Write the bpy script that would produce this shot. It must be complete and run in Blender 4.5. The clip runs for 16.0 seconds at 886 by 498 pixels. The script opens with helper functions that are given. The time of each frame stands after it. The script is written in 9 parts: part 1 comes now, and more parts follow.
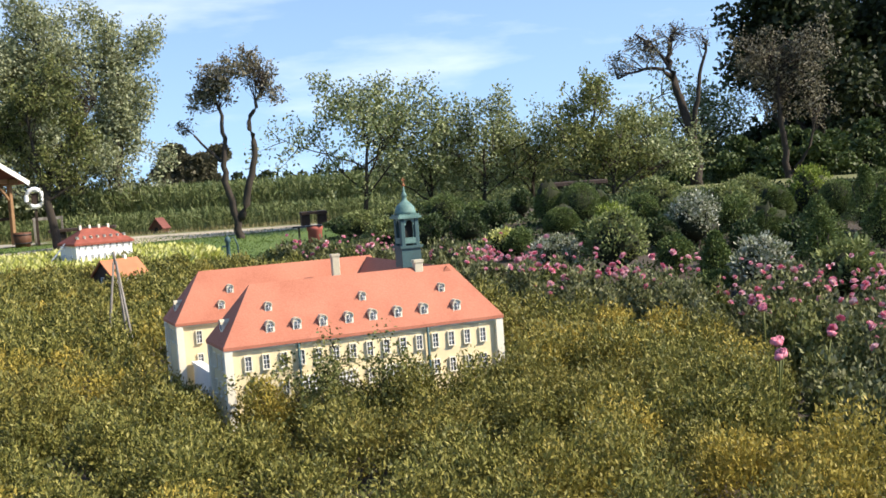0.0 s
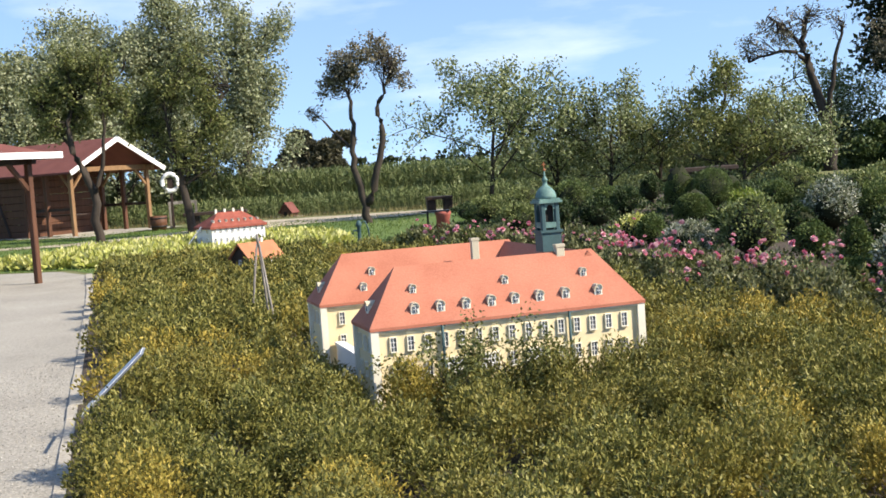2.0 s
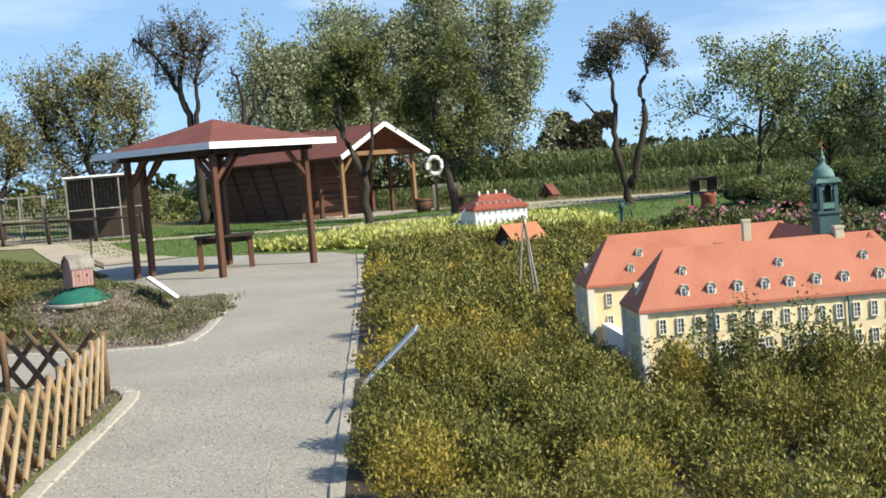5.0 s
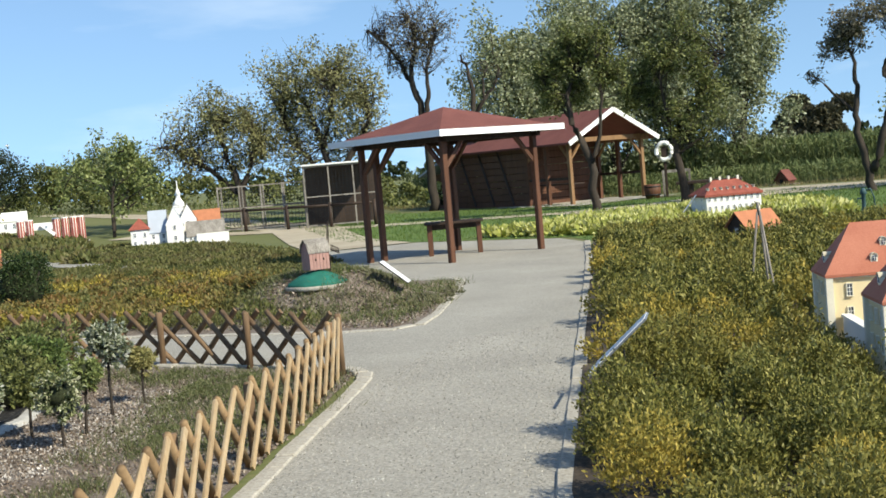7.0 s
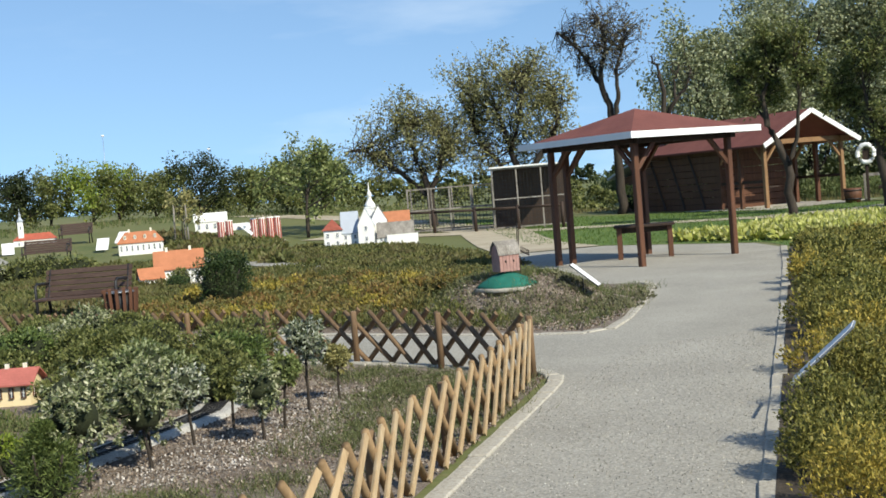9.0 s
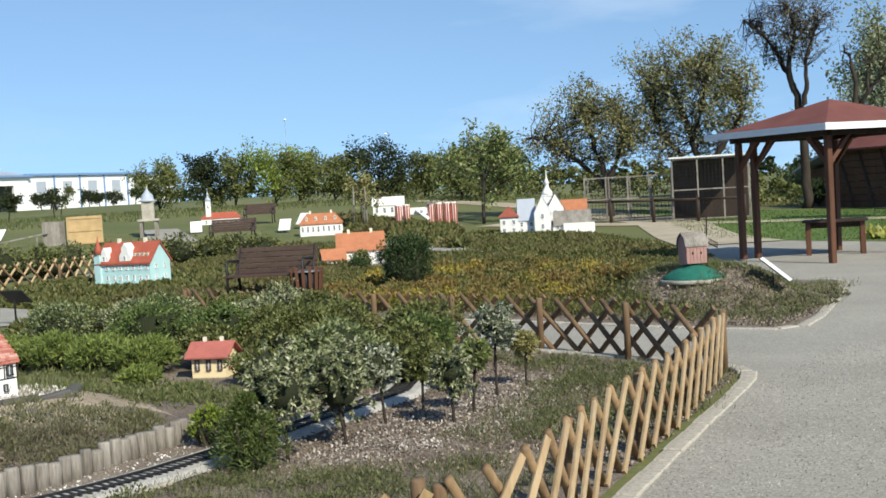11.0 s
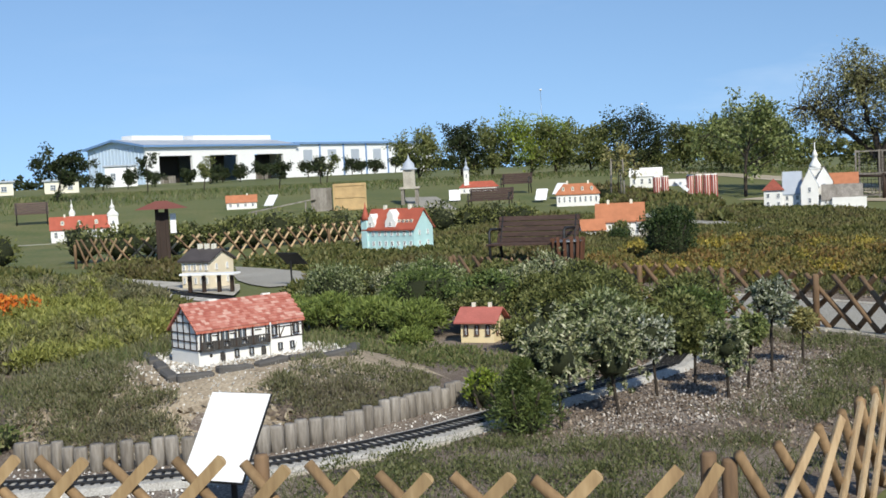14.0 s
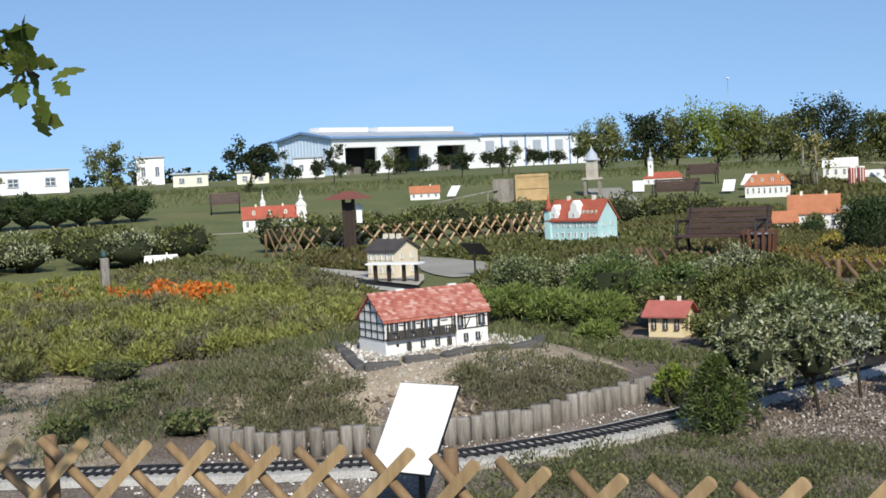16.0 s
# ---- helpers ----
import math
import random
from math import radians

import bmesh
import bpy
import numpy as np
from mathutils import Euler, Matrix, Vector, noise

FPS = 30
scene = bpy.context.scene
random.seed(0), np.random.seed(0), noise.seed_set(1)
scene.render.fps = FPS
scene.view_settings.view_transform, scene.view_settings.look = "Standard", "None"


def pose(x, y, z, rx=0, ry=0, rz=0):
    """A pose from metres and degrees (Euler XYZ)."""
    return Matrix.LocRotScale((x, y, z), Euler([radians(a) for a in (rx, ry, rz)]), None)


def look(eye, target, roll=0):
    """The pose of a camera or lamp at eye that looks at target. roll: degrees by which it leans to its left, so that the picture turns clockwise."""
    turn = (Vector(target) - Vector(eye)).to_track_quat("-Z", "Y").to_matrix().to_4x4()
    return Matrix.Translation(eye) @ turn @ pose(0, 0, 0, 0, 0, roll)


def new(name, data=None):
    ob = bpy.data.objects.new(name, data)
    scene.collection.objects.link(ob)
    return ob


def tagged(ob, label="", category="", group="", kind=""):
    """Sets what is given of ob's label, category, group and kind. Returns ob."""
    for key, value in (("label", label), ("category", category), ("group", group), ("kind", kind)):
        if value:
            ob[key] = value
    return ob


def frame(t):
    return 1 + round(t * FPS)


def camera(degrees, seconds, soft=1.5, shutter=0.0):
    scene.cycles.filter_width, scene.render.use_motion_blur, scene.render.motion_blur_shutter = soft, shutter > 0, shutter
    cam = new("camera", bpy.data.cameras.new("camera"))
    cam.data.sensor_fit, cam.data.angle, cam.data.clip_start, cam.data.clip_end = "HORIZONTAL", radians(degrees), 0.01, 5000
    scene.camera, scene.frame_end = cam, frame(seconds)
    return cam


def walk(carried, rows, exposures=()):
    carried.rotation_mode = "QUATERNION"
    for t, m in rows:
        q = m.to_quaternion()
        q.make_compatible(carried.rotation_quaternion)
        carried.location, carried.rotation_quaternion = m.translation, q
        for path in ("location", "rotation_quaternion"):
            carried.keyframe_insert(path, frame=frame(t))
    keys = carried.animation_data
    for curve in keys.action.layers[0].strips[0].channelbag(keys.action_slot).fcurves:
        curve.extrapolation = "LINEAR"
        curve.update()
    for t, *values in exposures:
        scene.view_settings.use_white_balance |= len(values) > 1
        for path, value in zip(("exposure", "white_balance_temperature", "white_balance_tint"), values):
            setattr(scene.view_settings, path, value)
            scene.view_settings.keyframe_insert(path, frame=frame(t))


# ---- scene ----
cam = camera(40.45, 16.0, soft=1.65)
PATH = [  # seconds, eye in metres, turn in degrees
    (0.0, -0.000, -0.000, 1.551, 86.30, 4.04, -1.57),
    (0.5, -0.043, -0.003, 1.545, 86.23, 3.88, -0.15),
    (1.0, -0.080, -0.029, 1.547, 86.13, 3.82, 1.29),
    (1.5, -0.116, -0.063, 1.553, 86.04, 3.83, 2.71),
    (2.0, -0.137, -0.070, 1.555, 86.02, 4.00, 4.22),
    (2.5, -0.159, -0.060, 1.552, 86.02, 4.11, 6.00),
    (3.0, -0.169, -0.069, 1.551, 86.04, 4.22, 7.83),
    (5.5, -0.195, -0.119, 1.556, 86.14, 4.67, 19.24),
    (6.0, -0.196, -0.114, 1.553, 86.21, 4.73, 22.13),
    (6.5, -0.198, -0.126, 1.555, 86.25, 4.85, 24.82),
    (7.0, -0.201, -0.127, 1.555, 86.34, 4.92, 27.34),
    (7.5, -0.201, -0.125, 1.552, 86.54, 5.04, 29.68),
    (8.0, -0.209, -0.128, 1.553, 86.79, 5.05, 31.86),
    (8.5, -0.245, -0.105, 1.551, 87.00, 4.96, 34.06),
    (9.0, -0.267, -0.123, 1.551, 87.22, 4.75, 36.22),
    (11.5, -0.441, -0.223, 1.551, 87.07, 3.14, 46.42),
    (12.0, -0.460, -0.246, 1.551, 86.91, 2.95, 48.42),
    (12.5, -0.473, -0.266, 1.550, 86.78, 2.82, 50.42),
    (13.0, -0.485, -0.285, 1.550, 86.66, 2.74, 52.41),
    (13.5, -0.490, -0.309, 1.550, 86.55, 2.71, 54.41),
    (14.0, -0.502, -0.326, 1.548, 86.47, 2.77, 56.43),
    (14.5, -0.539, -0.323, 1.546, 86.44, 2.78, 58.59),
    (15.0, -0.574, -0.318, 1.545, 86.42, 2.81, 60.77),
    (15.5, -0.616, -0.311, 1.541, 86.43, 2.82, 62.96),
    (16.0, -0.636, -0.303, 1.543, 86.46, 2.83, 65.04),
]
walk(cam, [(t, pose(x, y, z, rx, ry, rz)) for t, x, y, z, rx, ry, rz in PATH],
     [(0.0, 0.74, 7350, 12), (1.5, 0.74, 7350, 12), (3.0, 0.62, 7300, 10), (6.5, 0.4, 7150, 4), (9.0, 0.22, 7000, 4), (11.5, 0.12, 6900, 5), (14.0, -0.05, 6720, 7), (16.0, -0.08, 6660, 8)])
# daylight: a clear sky with one sun from the east side, about 38 degrees high
SUN = Vector((0.96, -0.23, 0.78)).normalized()
world = bpy.data.worlds.new("sky")
scene.world = world
world.use_nodes = True
wn, wl = world.node_tree.nodes, world.node_tree.links
sky = wn.new("ShaderNodeTexSky")
sky.sky_type, sky.sun_disc = "NISHITA", False
sky.sun_elevation = math.asin(SUN.z)
sky.sun_rotation = math.atan2(SUN.x, SUN.y)
sky.air_density, sky.dust_density, sky.ozone_density = 1.0, 0.2, 4.5
# the sky is read a little above the horizon, where it is clear and blue, and carries thin high cloud
tc, mp = wn.new("ShaderNodeTexCoord"), wn.new("ShaderNodeVectorMath")
mp.operation = "MULTIPLY_ADD"
mp.inputs[1].default_value, mp.inputs[2].default_value = (1, 1, 0.8), (0, 0, 0.18)
wl.new(tc.outputs["Generated"], mp.inputs[0])
wl.new(mp.outputs[0], sky.inputs[0])
cm, cn = wn.new("ShaderNodeMapping"), wn.new("ShaderNodeTexNoise")
cm.inputs["Scale"].default_value = (1.6, 1.6, 7.0)
cn.inputs["Scale"].default_value, cn.inputs["Detail"].default_value, cn.inputs["Roughness"].default_value = 2.2, 7.0, 0.55
wl.new(tc.outputs["Generated"], cm.inputs[0])
wl.new(cm.outputs[0], cn.inputs["Vector"])
cr = wn.new("ShaderNodeValToRGB")
cr.color_ramp.elements[0].position, cr.color_ramp.elements[1].position = 0.53, 0.85
cr.color_ramp.elements[1].color = (0.42, 0.42, 0.42, 1)
wl.new(cn.outputs[0], cr.inputs[0])
cx = wn.new("ShaderNodeMix")
cx.data_type = "RGBA"
cx.inputs[7].default_value = (7.5, 7.8, 8.2, 1)
sx, mr2 = wn.new("ShaderNodeSeparateXYZ"), wn.new("ShaderNodeMapRange")
wl.new(tc.outputs["Generated"], sx.inputs[0])
wl.new(sx.outputs["Y"], mr2.inputs["Value"])
mr2.inputs["From Min"].default_value, mr2.inputs["From Max"].default_value, mr2.inputs["To Min"].default_value = 0.55, 0.97, 0.12
mm = wn.new("ShaderNodeMath")
mm.operation = "MULTIPLY"
wl.new(cr.outputs[0], mm.inputs[0])
wl.new(mr2.outputs[0], mm.inputs[1])
wl.new(mm.outputs[0], cx.inputs[0])
wl.new(sky.outputs[0], cx.inputs[6])
wl.new(cx.outputs[2], wn["Background"].inputs[0])
wn["Background"].inputs[1].default_value = 0.165
lamp = bpy.data.lights.new("sun", "SUN")
lamp.energy, lamp.angle, lamp.color = 5.0, radians(0.55), (1.0, 0.95, 0.865)
sun = new("sun", lamp)
sun.matrix_world = look(SUN * 50, (0, 0, 0))
# ---- materials ----
def principled(name, rough=0.7, metal=0.0, spec=0.3):
    m = bpy.data.materials.new(name)
    m.use_nodes = True
    b = m.node_tree.nodes["Principled BSDF"]
    b.inputs["Roughness"].default_value = rough
    b.inputs["Metallic"].default_value = metal
    b.inputs["Specular IOR Level"].default_value = spec
    return m, m.node_tree.nodes, m.node_tree.links, b


def ramp(n, stops):
    r = n.new("ShaderNodeValToRGB")
    while len(r.color_ramp.elements) < len(stops):
        r.color_ramp.elements.new(0.5)
    for e, (p, c) in zip(r.color_ramp.elements, stops):
        e.position, e.color = p, (*c, 1)
    return r


def noisy(name, stops, scale=5.0, fine=60.0, rough=0.8, bump=0.3, metal=0.0, mix=0.45, detail=6.0, stretch=(1, 1, 1), spec=0.3, depth=0.01):
    """Two scales of noise through one colour ramp, with relief from the finer one."""
    m, n, l, b = principled(name, rough, metal, spec)
    tc = n.new("ShaderNodeTexCoord")
    mp = n.new("ShaderNodeMapping")
    mp.inputs["Scale"].default_value = stretch
    l.new(tc.outputs["Object"], mp.inputs[0])
    big, small = n.new("ShaderNodeTexNoise"), n.new("ShaderNodeTexNoise")
    for t, s in ((big, scale), (small, fine)):
        t.inputs["Scale"].default_value, t.inputs["Detail"].default_value = s, detail
        l.new(mp.outputs[0], t.inputs["Vector"])
    mx = n.new("ShaderNodeMix")
    mx.inputs[0].default_value = mix
    l.new(big.outputs[0], mx.inputs[2])
    l.new(small.outputs[0], mx.inputs[3])
    r = ramp(n, stops)
    l.new(mx.outputs[0], r.inputs[0])
    l.new(r.outputs[0], b.inputs["Base Color"])
    if bump:
        bp = n.new("ShaderNodeBump")
        bp.inputs["Strength"].default_value, bp.inputs["Distance"].default_value = bump, depth
        l.new(small.outputs[0], bp.inputs["Height"])
        l.new(bp.outputs[0], b.inputs["Normal"])
    return m


def tones(a, k=0.25):
    """A ramp of three shades about a colour."""
    return [(0.3, [c * (1 - k) for c in a]), (0.5, a), (0.7, [min(1, c * (1 + k)) for c in a])]


def leafy(name, cols, rough=0.55, trans=0.25, patch=0.0, tint=None):
    """Leaves: colour by island, some light through them, and broad patches of a second tint."""
    m, n, l, b = principled(name, rough, 0, 0.25)
    g = n.new("ShaderNodeNewGeometry")
    stops = [(i / max(1, len(cols) - 1), c) for i, c in enumerate(cols)]
    r = ramp(n, stops)
    l.new(g.outputs["Random Per Island"], r.inputs[0])
    out = r.outputs[0]
    if tint:
        t = n.new("ShaderNodeTexNoise")
        t.inputs["Scale"].default_value, t.inputs["Detail"].default_value = patch, 3
        tc = n.new("ShaderNodeTexCoord")
        l.new(tc.outputs["Object"], t.inputs["Vector"])
        e = ramp(n, [(0.46, (0, 0, 0)), (0.62, (1, 1, 1))])
        l.new(t.outputs[0], e.inputs[0])
        mx = n.new("ShaderNodeMix")
        mx.data_type = "RGBA"
        l.new(e.outputs[0], mx.inputs[0])
        l.new(out, mx.inputs[6])
        r2 = ramp(n, [(i / max(1, len(tint) - 1), c) for i, c in enumerate(tint)])
        l.new(g.outputs["Random Per Island"], r2.inputs[0])
        l.new(r2.outputs[0], mx.inputs[7])
        out = mx.outputs[2]
    l.new(out, b.inputs["Base Color"])
    tr = n.new("ShaderNodeBsdfTranslucent")
    l.new(out, tr.inputs[0])
    ms = n.new("ShaderNodeMixShader")
    ms.inputs[0].default_value = trans
    l.new(b.outputs[0], ms.inputs[1])
    l.new(tr.outputs[0], ms.inputs[2])
    l.new(ms.outputs[0], n["Material Output"].inputs[0])
    return m


def glassy(name, col=(0.1, 0.12, 0.14)):
    m, n, l, b = principled(name, 0.14, 0, 0.6)
    b.inputs["Base Color"].default_value = (*col, 1)
    return m


M = {
    "gravel": noisy("gravel", [(0.26, (0.185, 0.172, 0.148)), (0.5, (0.31, 0.292, 0.252)), (0.74, (0.46, 0.435, 0.38))], 0.9, 55, 0.95, 0.8, mix=0.72, detail=9.0),
    "sand": noisy("sand", [(0.3, (0.28, 0.23, 0.16)), (0.6, (0.46, 0.4, 0.3))], 0.7, 50, 0.95, 0.4),
    "mulch": noisy("mulch", [(0.3, (0.07, 0.05, 0.038)), (0.5, (0.165, 0.13, 0.102)), (0.7, (0.4, 0.345, 0.29))], 2.0, 70, 0.95, 0.9, mix=0.65),
    "soil": noisy("soil", [(0.3, (0.03, 0.024, 0.018)), (0.6, (0.085, 0.066, 0.048))], 2.0, 40, 0.95, 0.7),
    "lawn": noisy("lawn", [(0.3, (0.055, 0.1, 0.022)), (0.5, (0.085, 0.14, 0.03)), (0.72, (0.15, 0.19, 0.055))], 0.35, 30, 0.9, 0.6, mix=0.5),
    "meadow": noisy("meadow", [(0.3, (0.075, 0.1, 0.03)), (0.5, (0.13, 0.14, 0.05)), (0.72, (0.22, 0.19, 0.09))], 0.12, 12, 0.9, 0.5, mix=0.4),
    "kerb": noisy("kerb_stone", [(0.28, (0.2, 0.18, 0.15)), (0.48, (0.38, 0.35, 0.295)), (0.7, (0.55, 0.51, 0.44))], 3, 50, 0.9, 0.4),
    "water": None,
    "bark": noisy("bark", [(0.3, (0.02, 0.016, 0.013)), (0.7, (0.07, 0.056, 0.044))], 6, 40, 0.95, 0.9, stretch=(1, 1, 0.3)),
    "darkwood": noisy("dark_stained_wood", [(0.3, (0.06, 0.027, 0.016)), (0.7, (0.15, 0.066, 0.036))], 3, 40, 0.6, 0.3, stretch=(4, 4, 0.5)),
    "blackwood": noisy("black_brown_wood", [(0.3, (0.02, 0.013, 0.01)), (0.7, (0.06, 0.038, 0.027))], 3, 40, 0.65, 0.3, stretch=(4, 4, 0.5)),
    "fence": noisy("fence_wood", [(0.25, (0.17, 0.105, 0.052)), (0.5, (0.34, 0.235, 0.12)), (0.75, (0.5, 0.37, 0.21))], 3, 30, 0.8, 0.35, stretch=(1, 1, 0.25)),
    "sawn": noisy("pale_sawn_wood", [(0.25, (0.28, 0.18, 0.09)), (0.5, (0.46, 0.33, 0.19)), (0.75, (0.58, 0.46, 0.3))], 3, 30, 0.8, 0.3, stretch=(1, 1, 0.25)),
    "fencedark": noisy("weathered_fence_wood", [(0.3, (0.09, 0.055, 0.032)), (0.7, (0.25, 0.16, 0.09))], 3, 30, 0.8, 0.35, stretch=(1, 1, 0.25)),
    "fencebrown": noisy("brown_fence_wood", [(0.25, (0.11, 0.068, 0.034)), (0.5, (0.24, 0.155, 0.08)), (0.75, (0.38, 0.26, 0.14))], 3, 30, 0.8, 0.35, stretch=(1, 1, 0.25)),
    "timber": noisy("golden_timber", [(0.3, (0.16, 0.085, 0.042)), (0.7, (0.3, 0.18, 0.09))], 3, 30, 0.65, 0.25, stretch=(3, 3, 0.5)),
    "thicket": leafy("thicket_leaves", [(0.03, 0.05, 0.014), (0.055, 0.085, 0.024), (0.09, 0.125, 0.04)], trans=0.2),
    # near-black green: shade deep in the foliage, put into the colour
    "coreshade": noisy("shaded_core", [(0.3, (0.012, 0.016, 0.007)), (0.7, (0.03, 0.036, 0.014))], 8, 60, 0.95, 0.8),
    "browntwig": leafy("brown_thin_leaves", [(0.09, 0.085, 0.05), (0.17, 0.155, 0.1), (0.28, 0.25, 0.18)], trans=0.25),
    "stoneyellow": noisy("cream_brown_trim", tones((0.5, 0.45, 0.34), 0.14), 8, 100, 0.8, 0.15, depth=0.002),
    "greywood": noisy("grey_weathered_log", [(0.25, (0.07, 0.06, 0.05)), (0.45, (0.19, 0.17, 0.145)), (0.75, (0.42, 0.39, 0.35))], 6, 60, 0.9, 0.6, stretch=(1, 1, 0.15)),
    "benchwood": noisy("bench_wood", [(0.3, (0.035, 0.021, 0.017)), (0.7, (0.1, 0.062, 0.048))], 5, 40, 0.6, 0.3, stretch=(0.3, 2, 2)),
    "redroof": noisy("red_felt_roof", [(0.3, (0.125, 0.042, 0.034)), (0.7, (0.21, 0.076, 0.06))], 2, 60, 0.85, 0.5),
    "tile": noisy("clay_roof_tile", [(0.3, (0.34, 0.11, 0.065)), (0.5, (0.42, 0.152, 0.094)), (0.7, (0.48, 0.19, 0.12))], 3.5, 90, 0.75, 0.5, depth=0.003),
    "tileorange": noisy("orange_roof_tile", tones((0.42, 0.165, 0.082), 0.22), 6, 90, 0.75, 0.4, depth=0.003),
    "tilered": noisy("bright_red_roof_tile", tones((0.36, 0.09, 0.055), 0.28), 5, 80, 0.7, 0.4, depth=0.003),
    "castleroof": noisy("brown_red_roof_tile", tones((0.27, 0.075, 0.05), 0.4), 9, 60, 0.75, 0.4, depth=0.003),
    "olivelawn": noisy("olive_rough_lawn", [(0.28, (0.06, 0.08, 0.025)), (0.45, (0.105, 0.125, 0.04)), (0.58, (0.155, 0.15, 0.058)), (0.75, (0.22, 0.185, 0.09))], 0.5, 9, 0.9, 0.6, mix=0.5),
    "drysoil": noisy("dry_sandy_soil", [(0.28, (0.12, 0.092, 0.062)), (0.42, (0.25, 0.2, 0.14)), (0.56, (0.38, 0.315, 0.23)), (0.72, (0.54, 0.46, 0.35))], 2.6, 45, 0.95, 0.8, mix=0.55),
    "tilepink": noisy("faded_red_roof", tones((0.4, 0.125, 0.1), 0.2), 8, 60, 0.75, 0.3, depth=0.003),
    "tiledark": noisy("dark_slate_roof", tones((0.07, 0.06, 0.058), 0.35), 5, 80, 0.7, 0.4, depth=0.003),
    "yellow": noisy("yellow_render", tones((0.74, 0.62, 0.385), 0.08), 5, 120, 0.85, 0.15, depth=0.002),
    "stationwall": noisy("buff_render", tones((0.7, 0.61, 0.45), 0.1), 6, 100, 0.85, 0.15, depth=0.002),
    "cream": noisy("cream_stone_trim", tones((0.74, 0.7, 0.58), 0.1), 6, 100, 0.8, 0.15, depth=0.002),
    "white": noisy("white_plaster", tones((0.78, 0.77, 0.73), 0.07), 5, 90, 0.8, 0.15, depth=0.002),
    "greyboard": noisy("dark_grey_boards", tones((0.06, 0.055, 0.05), 0.3), 10, 90, 0.8, 0.3),
    "whitepaint": noisy("white_paint", tones((0.8, 0.8, 0.79), 0.05), 4, 60, 0.5, 0.1, depth=0.002),
    "panel": noisy("white_sign_face", tones((0.82, 0.82, 0.82), 0.03), 3, 60, 0.35, 0.05, depth=0.001),
    "turquoise": noisy("turquoise_render", tones((0.43, 0.64, 0.64), 0.1), 6, 90, 0.8, 0.15, depth=0.002),
    "copper": noisy("copper_green", [(0.3, (0.06, 0.135, 0.125)), (0.7, (0.17, 0.29, 0.26))], 14, 90, 0.6, 0.2, depth=0.002),
    "copperdark": noisy("dark_copper_panel", tones((0.045, 0.095, 0.1), 0.25), 10, 90, 0.6, 0.2, depth=0.002),
    "pane": glassy("dark_window_pane"),
    "steel": noisy("grey_metal", tones((0.3, 0.32, 0.34), 0.15), 8, 60, 0.4, 0.1, metal=0.7),
    "iron": noisy("dark_iron", tones((0.03, 0.03, 0.032), 0.3), 8, 60, 0.5, 0.2, metal=0.4),
    "greengrit": noisy("green_roof_felt", tones((0.014, 0.13, 0.095), 0.3), 8, 90, 0.85, 0.4),
    "pinkwood": noisy("faded_pink_boards", tones((0.36, 0.21, 0.18), 0.22), 10, 90, 0.8, 0.3),
    "ballast": noisy("pale_ballast", [(0.3, (0.24, 0.225, 0.195)), (0.7, (0.62, 0.6, 0.56))], 6, 110, 0.95, 0.9, mix=0.7),
    "brick": noisy("red_brick", tones((0.36, 0.1, 0.075), 0.25), 6, 80, 0.85, 0.3),
    "bluecladding": noisy("pale_blue_cladding", tones((0.55, 0.66, 0.78), 0.05), 0.2, 4, 0.5, 0.05),
    "bluetrim": noisy("blue_roof_trim", tones((0.16, 0.28, 0.5), 0.1), 0.5, 4, 0.5, 0.05),
    "greyroof": noisy("grey_sheet_roof", tones((0.4, 0.44, 0.5), 0.1), 0.3, 4, 0.5, 0.05),
    # near-black for openings: the shade inside them is given as colour
    "dark": noisy("dark_interior", tones((0.02, 0.018, 0.016), 0.3), 1, 10, 0.9, 0.1),
    "slab": noisy("dark_stone_slab", tones((0.1, 0.095, 0.09), 0.3), 5, 60, 0.9, 0.5),
    "plank": noisy("pale_plank", tones((0.46, 0.32, 0.16), 0.25), 3, 30, 0.8, 0.3),
    # foliage
    "bed": leafy("bed_shrub_leaves", [(0.052, 0.06, 0.015), (0.122, 0.128, 0.031), (0.225, 0.215, 0.055), (0.35, 0.31, 0.09)], patch=0.8,
                 tint=[(0.085, 0.088, 0.022), (0.175, 0.162, 0.04), (0.28, 0.222, 0.054), (0.15, 0.158, 0.038)], trans=0.2),
    "bedgold": leafy("golden_shrub_leaves", [(0.15, 0.135, 0.028), (0.33, 0.265, 0.055), (0.5, 0.37, 0.08), (0.27, 0.245, 0.055)], patch=1.1, tint=[(0.12, 0.12, 0.03), (0.2, 0.19, 0.045), (0.3, 0.24, 0.06)]),
    "bedgreen": leafy("low_planting_leaves", [(0.06, 0.075, 0.022), (0.125, 0.135, 0.042), (0.2, 0.185, 0.07)], patch=0.5, tint=[(0.085, 0.072, 0.032), (0.16, 0.13, 0.055), (0.1, 0.115, 0.035)]),
    "darkgreen": leafy("hedge_leaves", [(0.02, 0.038, 0.012), (0.04, 0.066, 0.02), (0.07, 0.1, 0.035)], trans=0.15),
    "limegreen": leafy("heather_cushions", [(0.13, 0.145, 0.036), (0.245, 0.26, 0.066), (0.38, 0.375, 0.115)], patch=0.7, tint=[(0.09, 0.1, 0.045), (0.18, 0.17, 0.085), (0.27, 0.24, 0.14)], trans=0.25),
    "limebush": leafy("bright_heather_leaves", [(0.085, 0.12, 0.028), (0.165, 0.215, 0.052), (0.27, 0.32, 0.09)], trans=0.2),
    "rose_leaf": leafy("rose_leaves", [(0.05, 0.062, 0.024), (0.105, 0.12, 0.044), (0.19, 0.2, 0.085), (0.28, 0.28, 0.16)]),
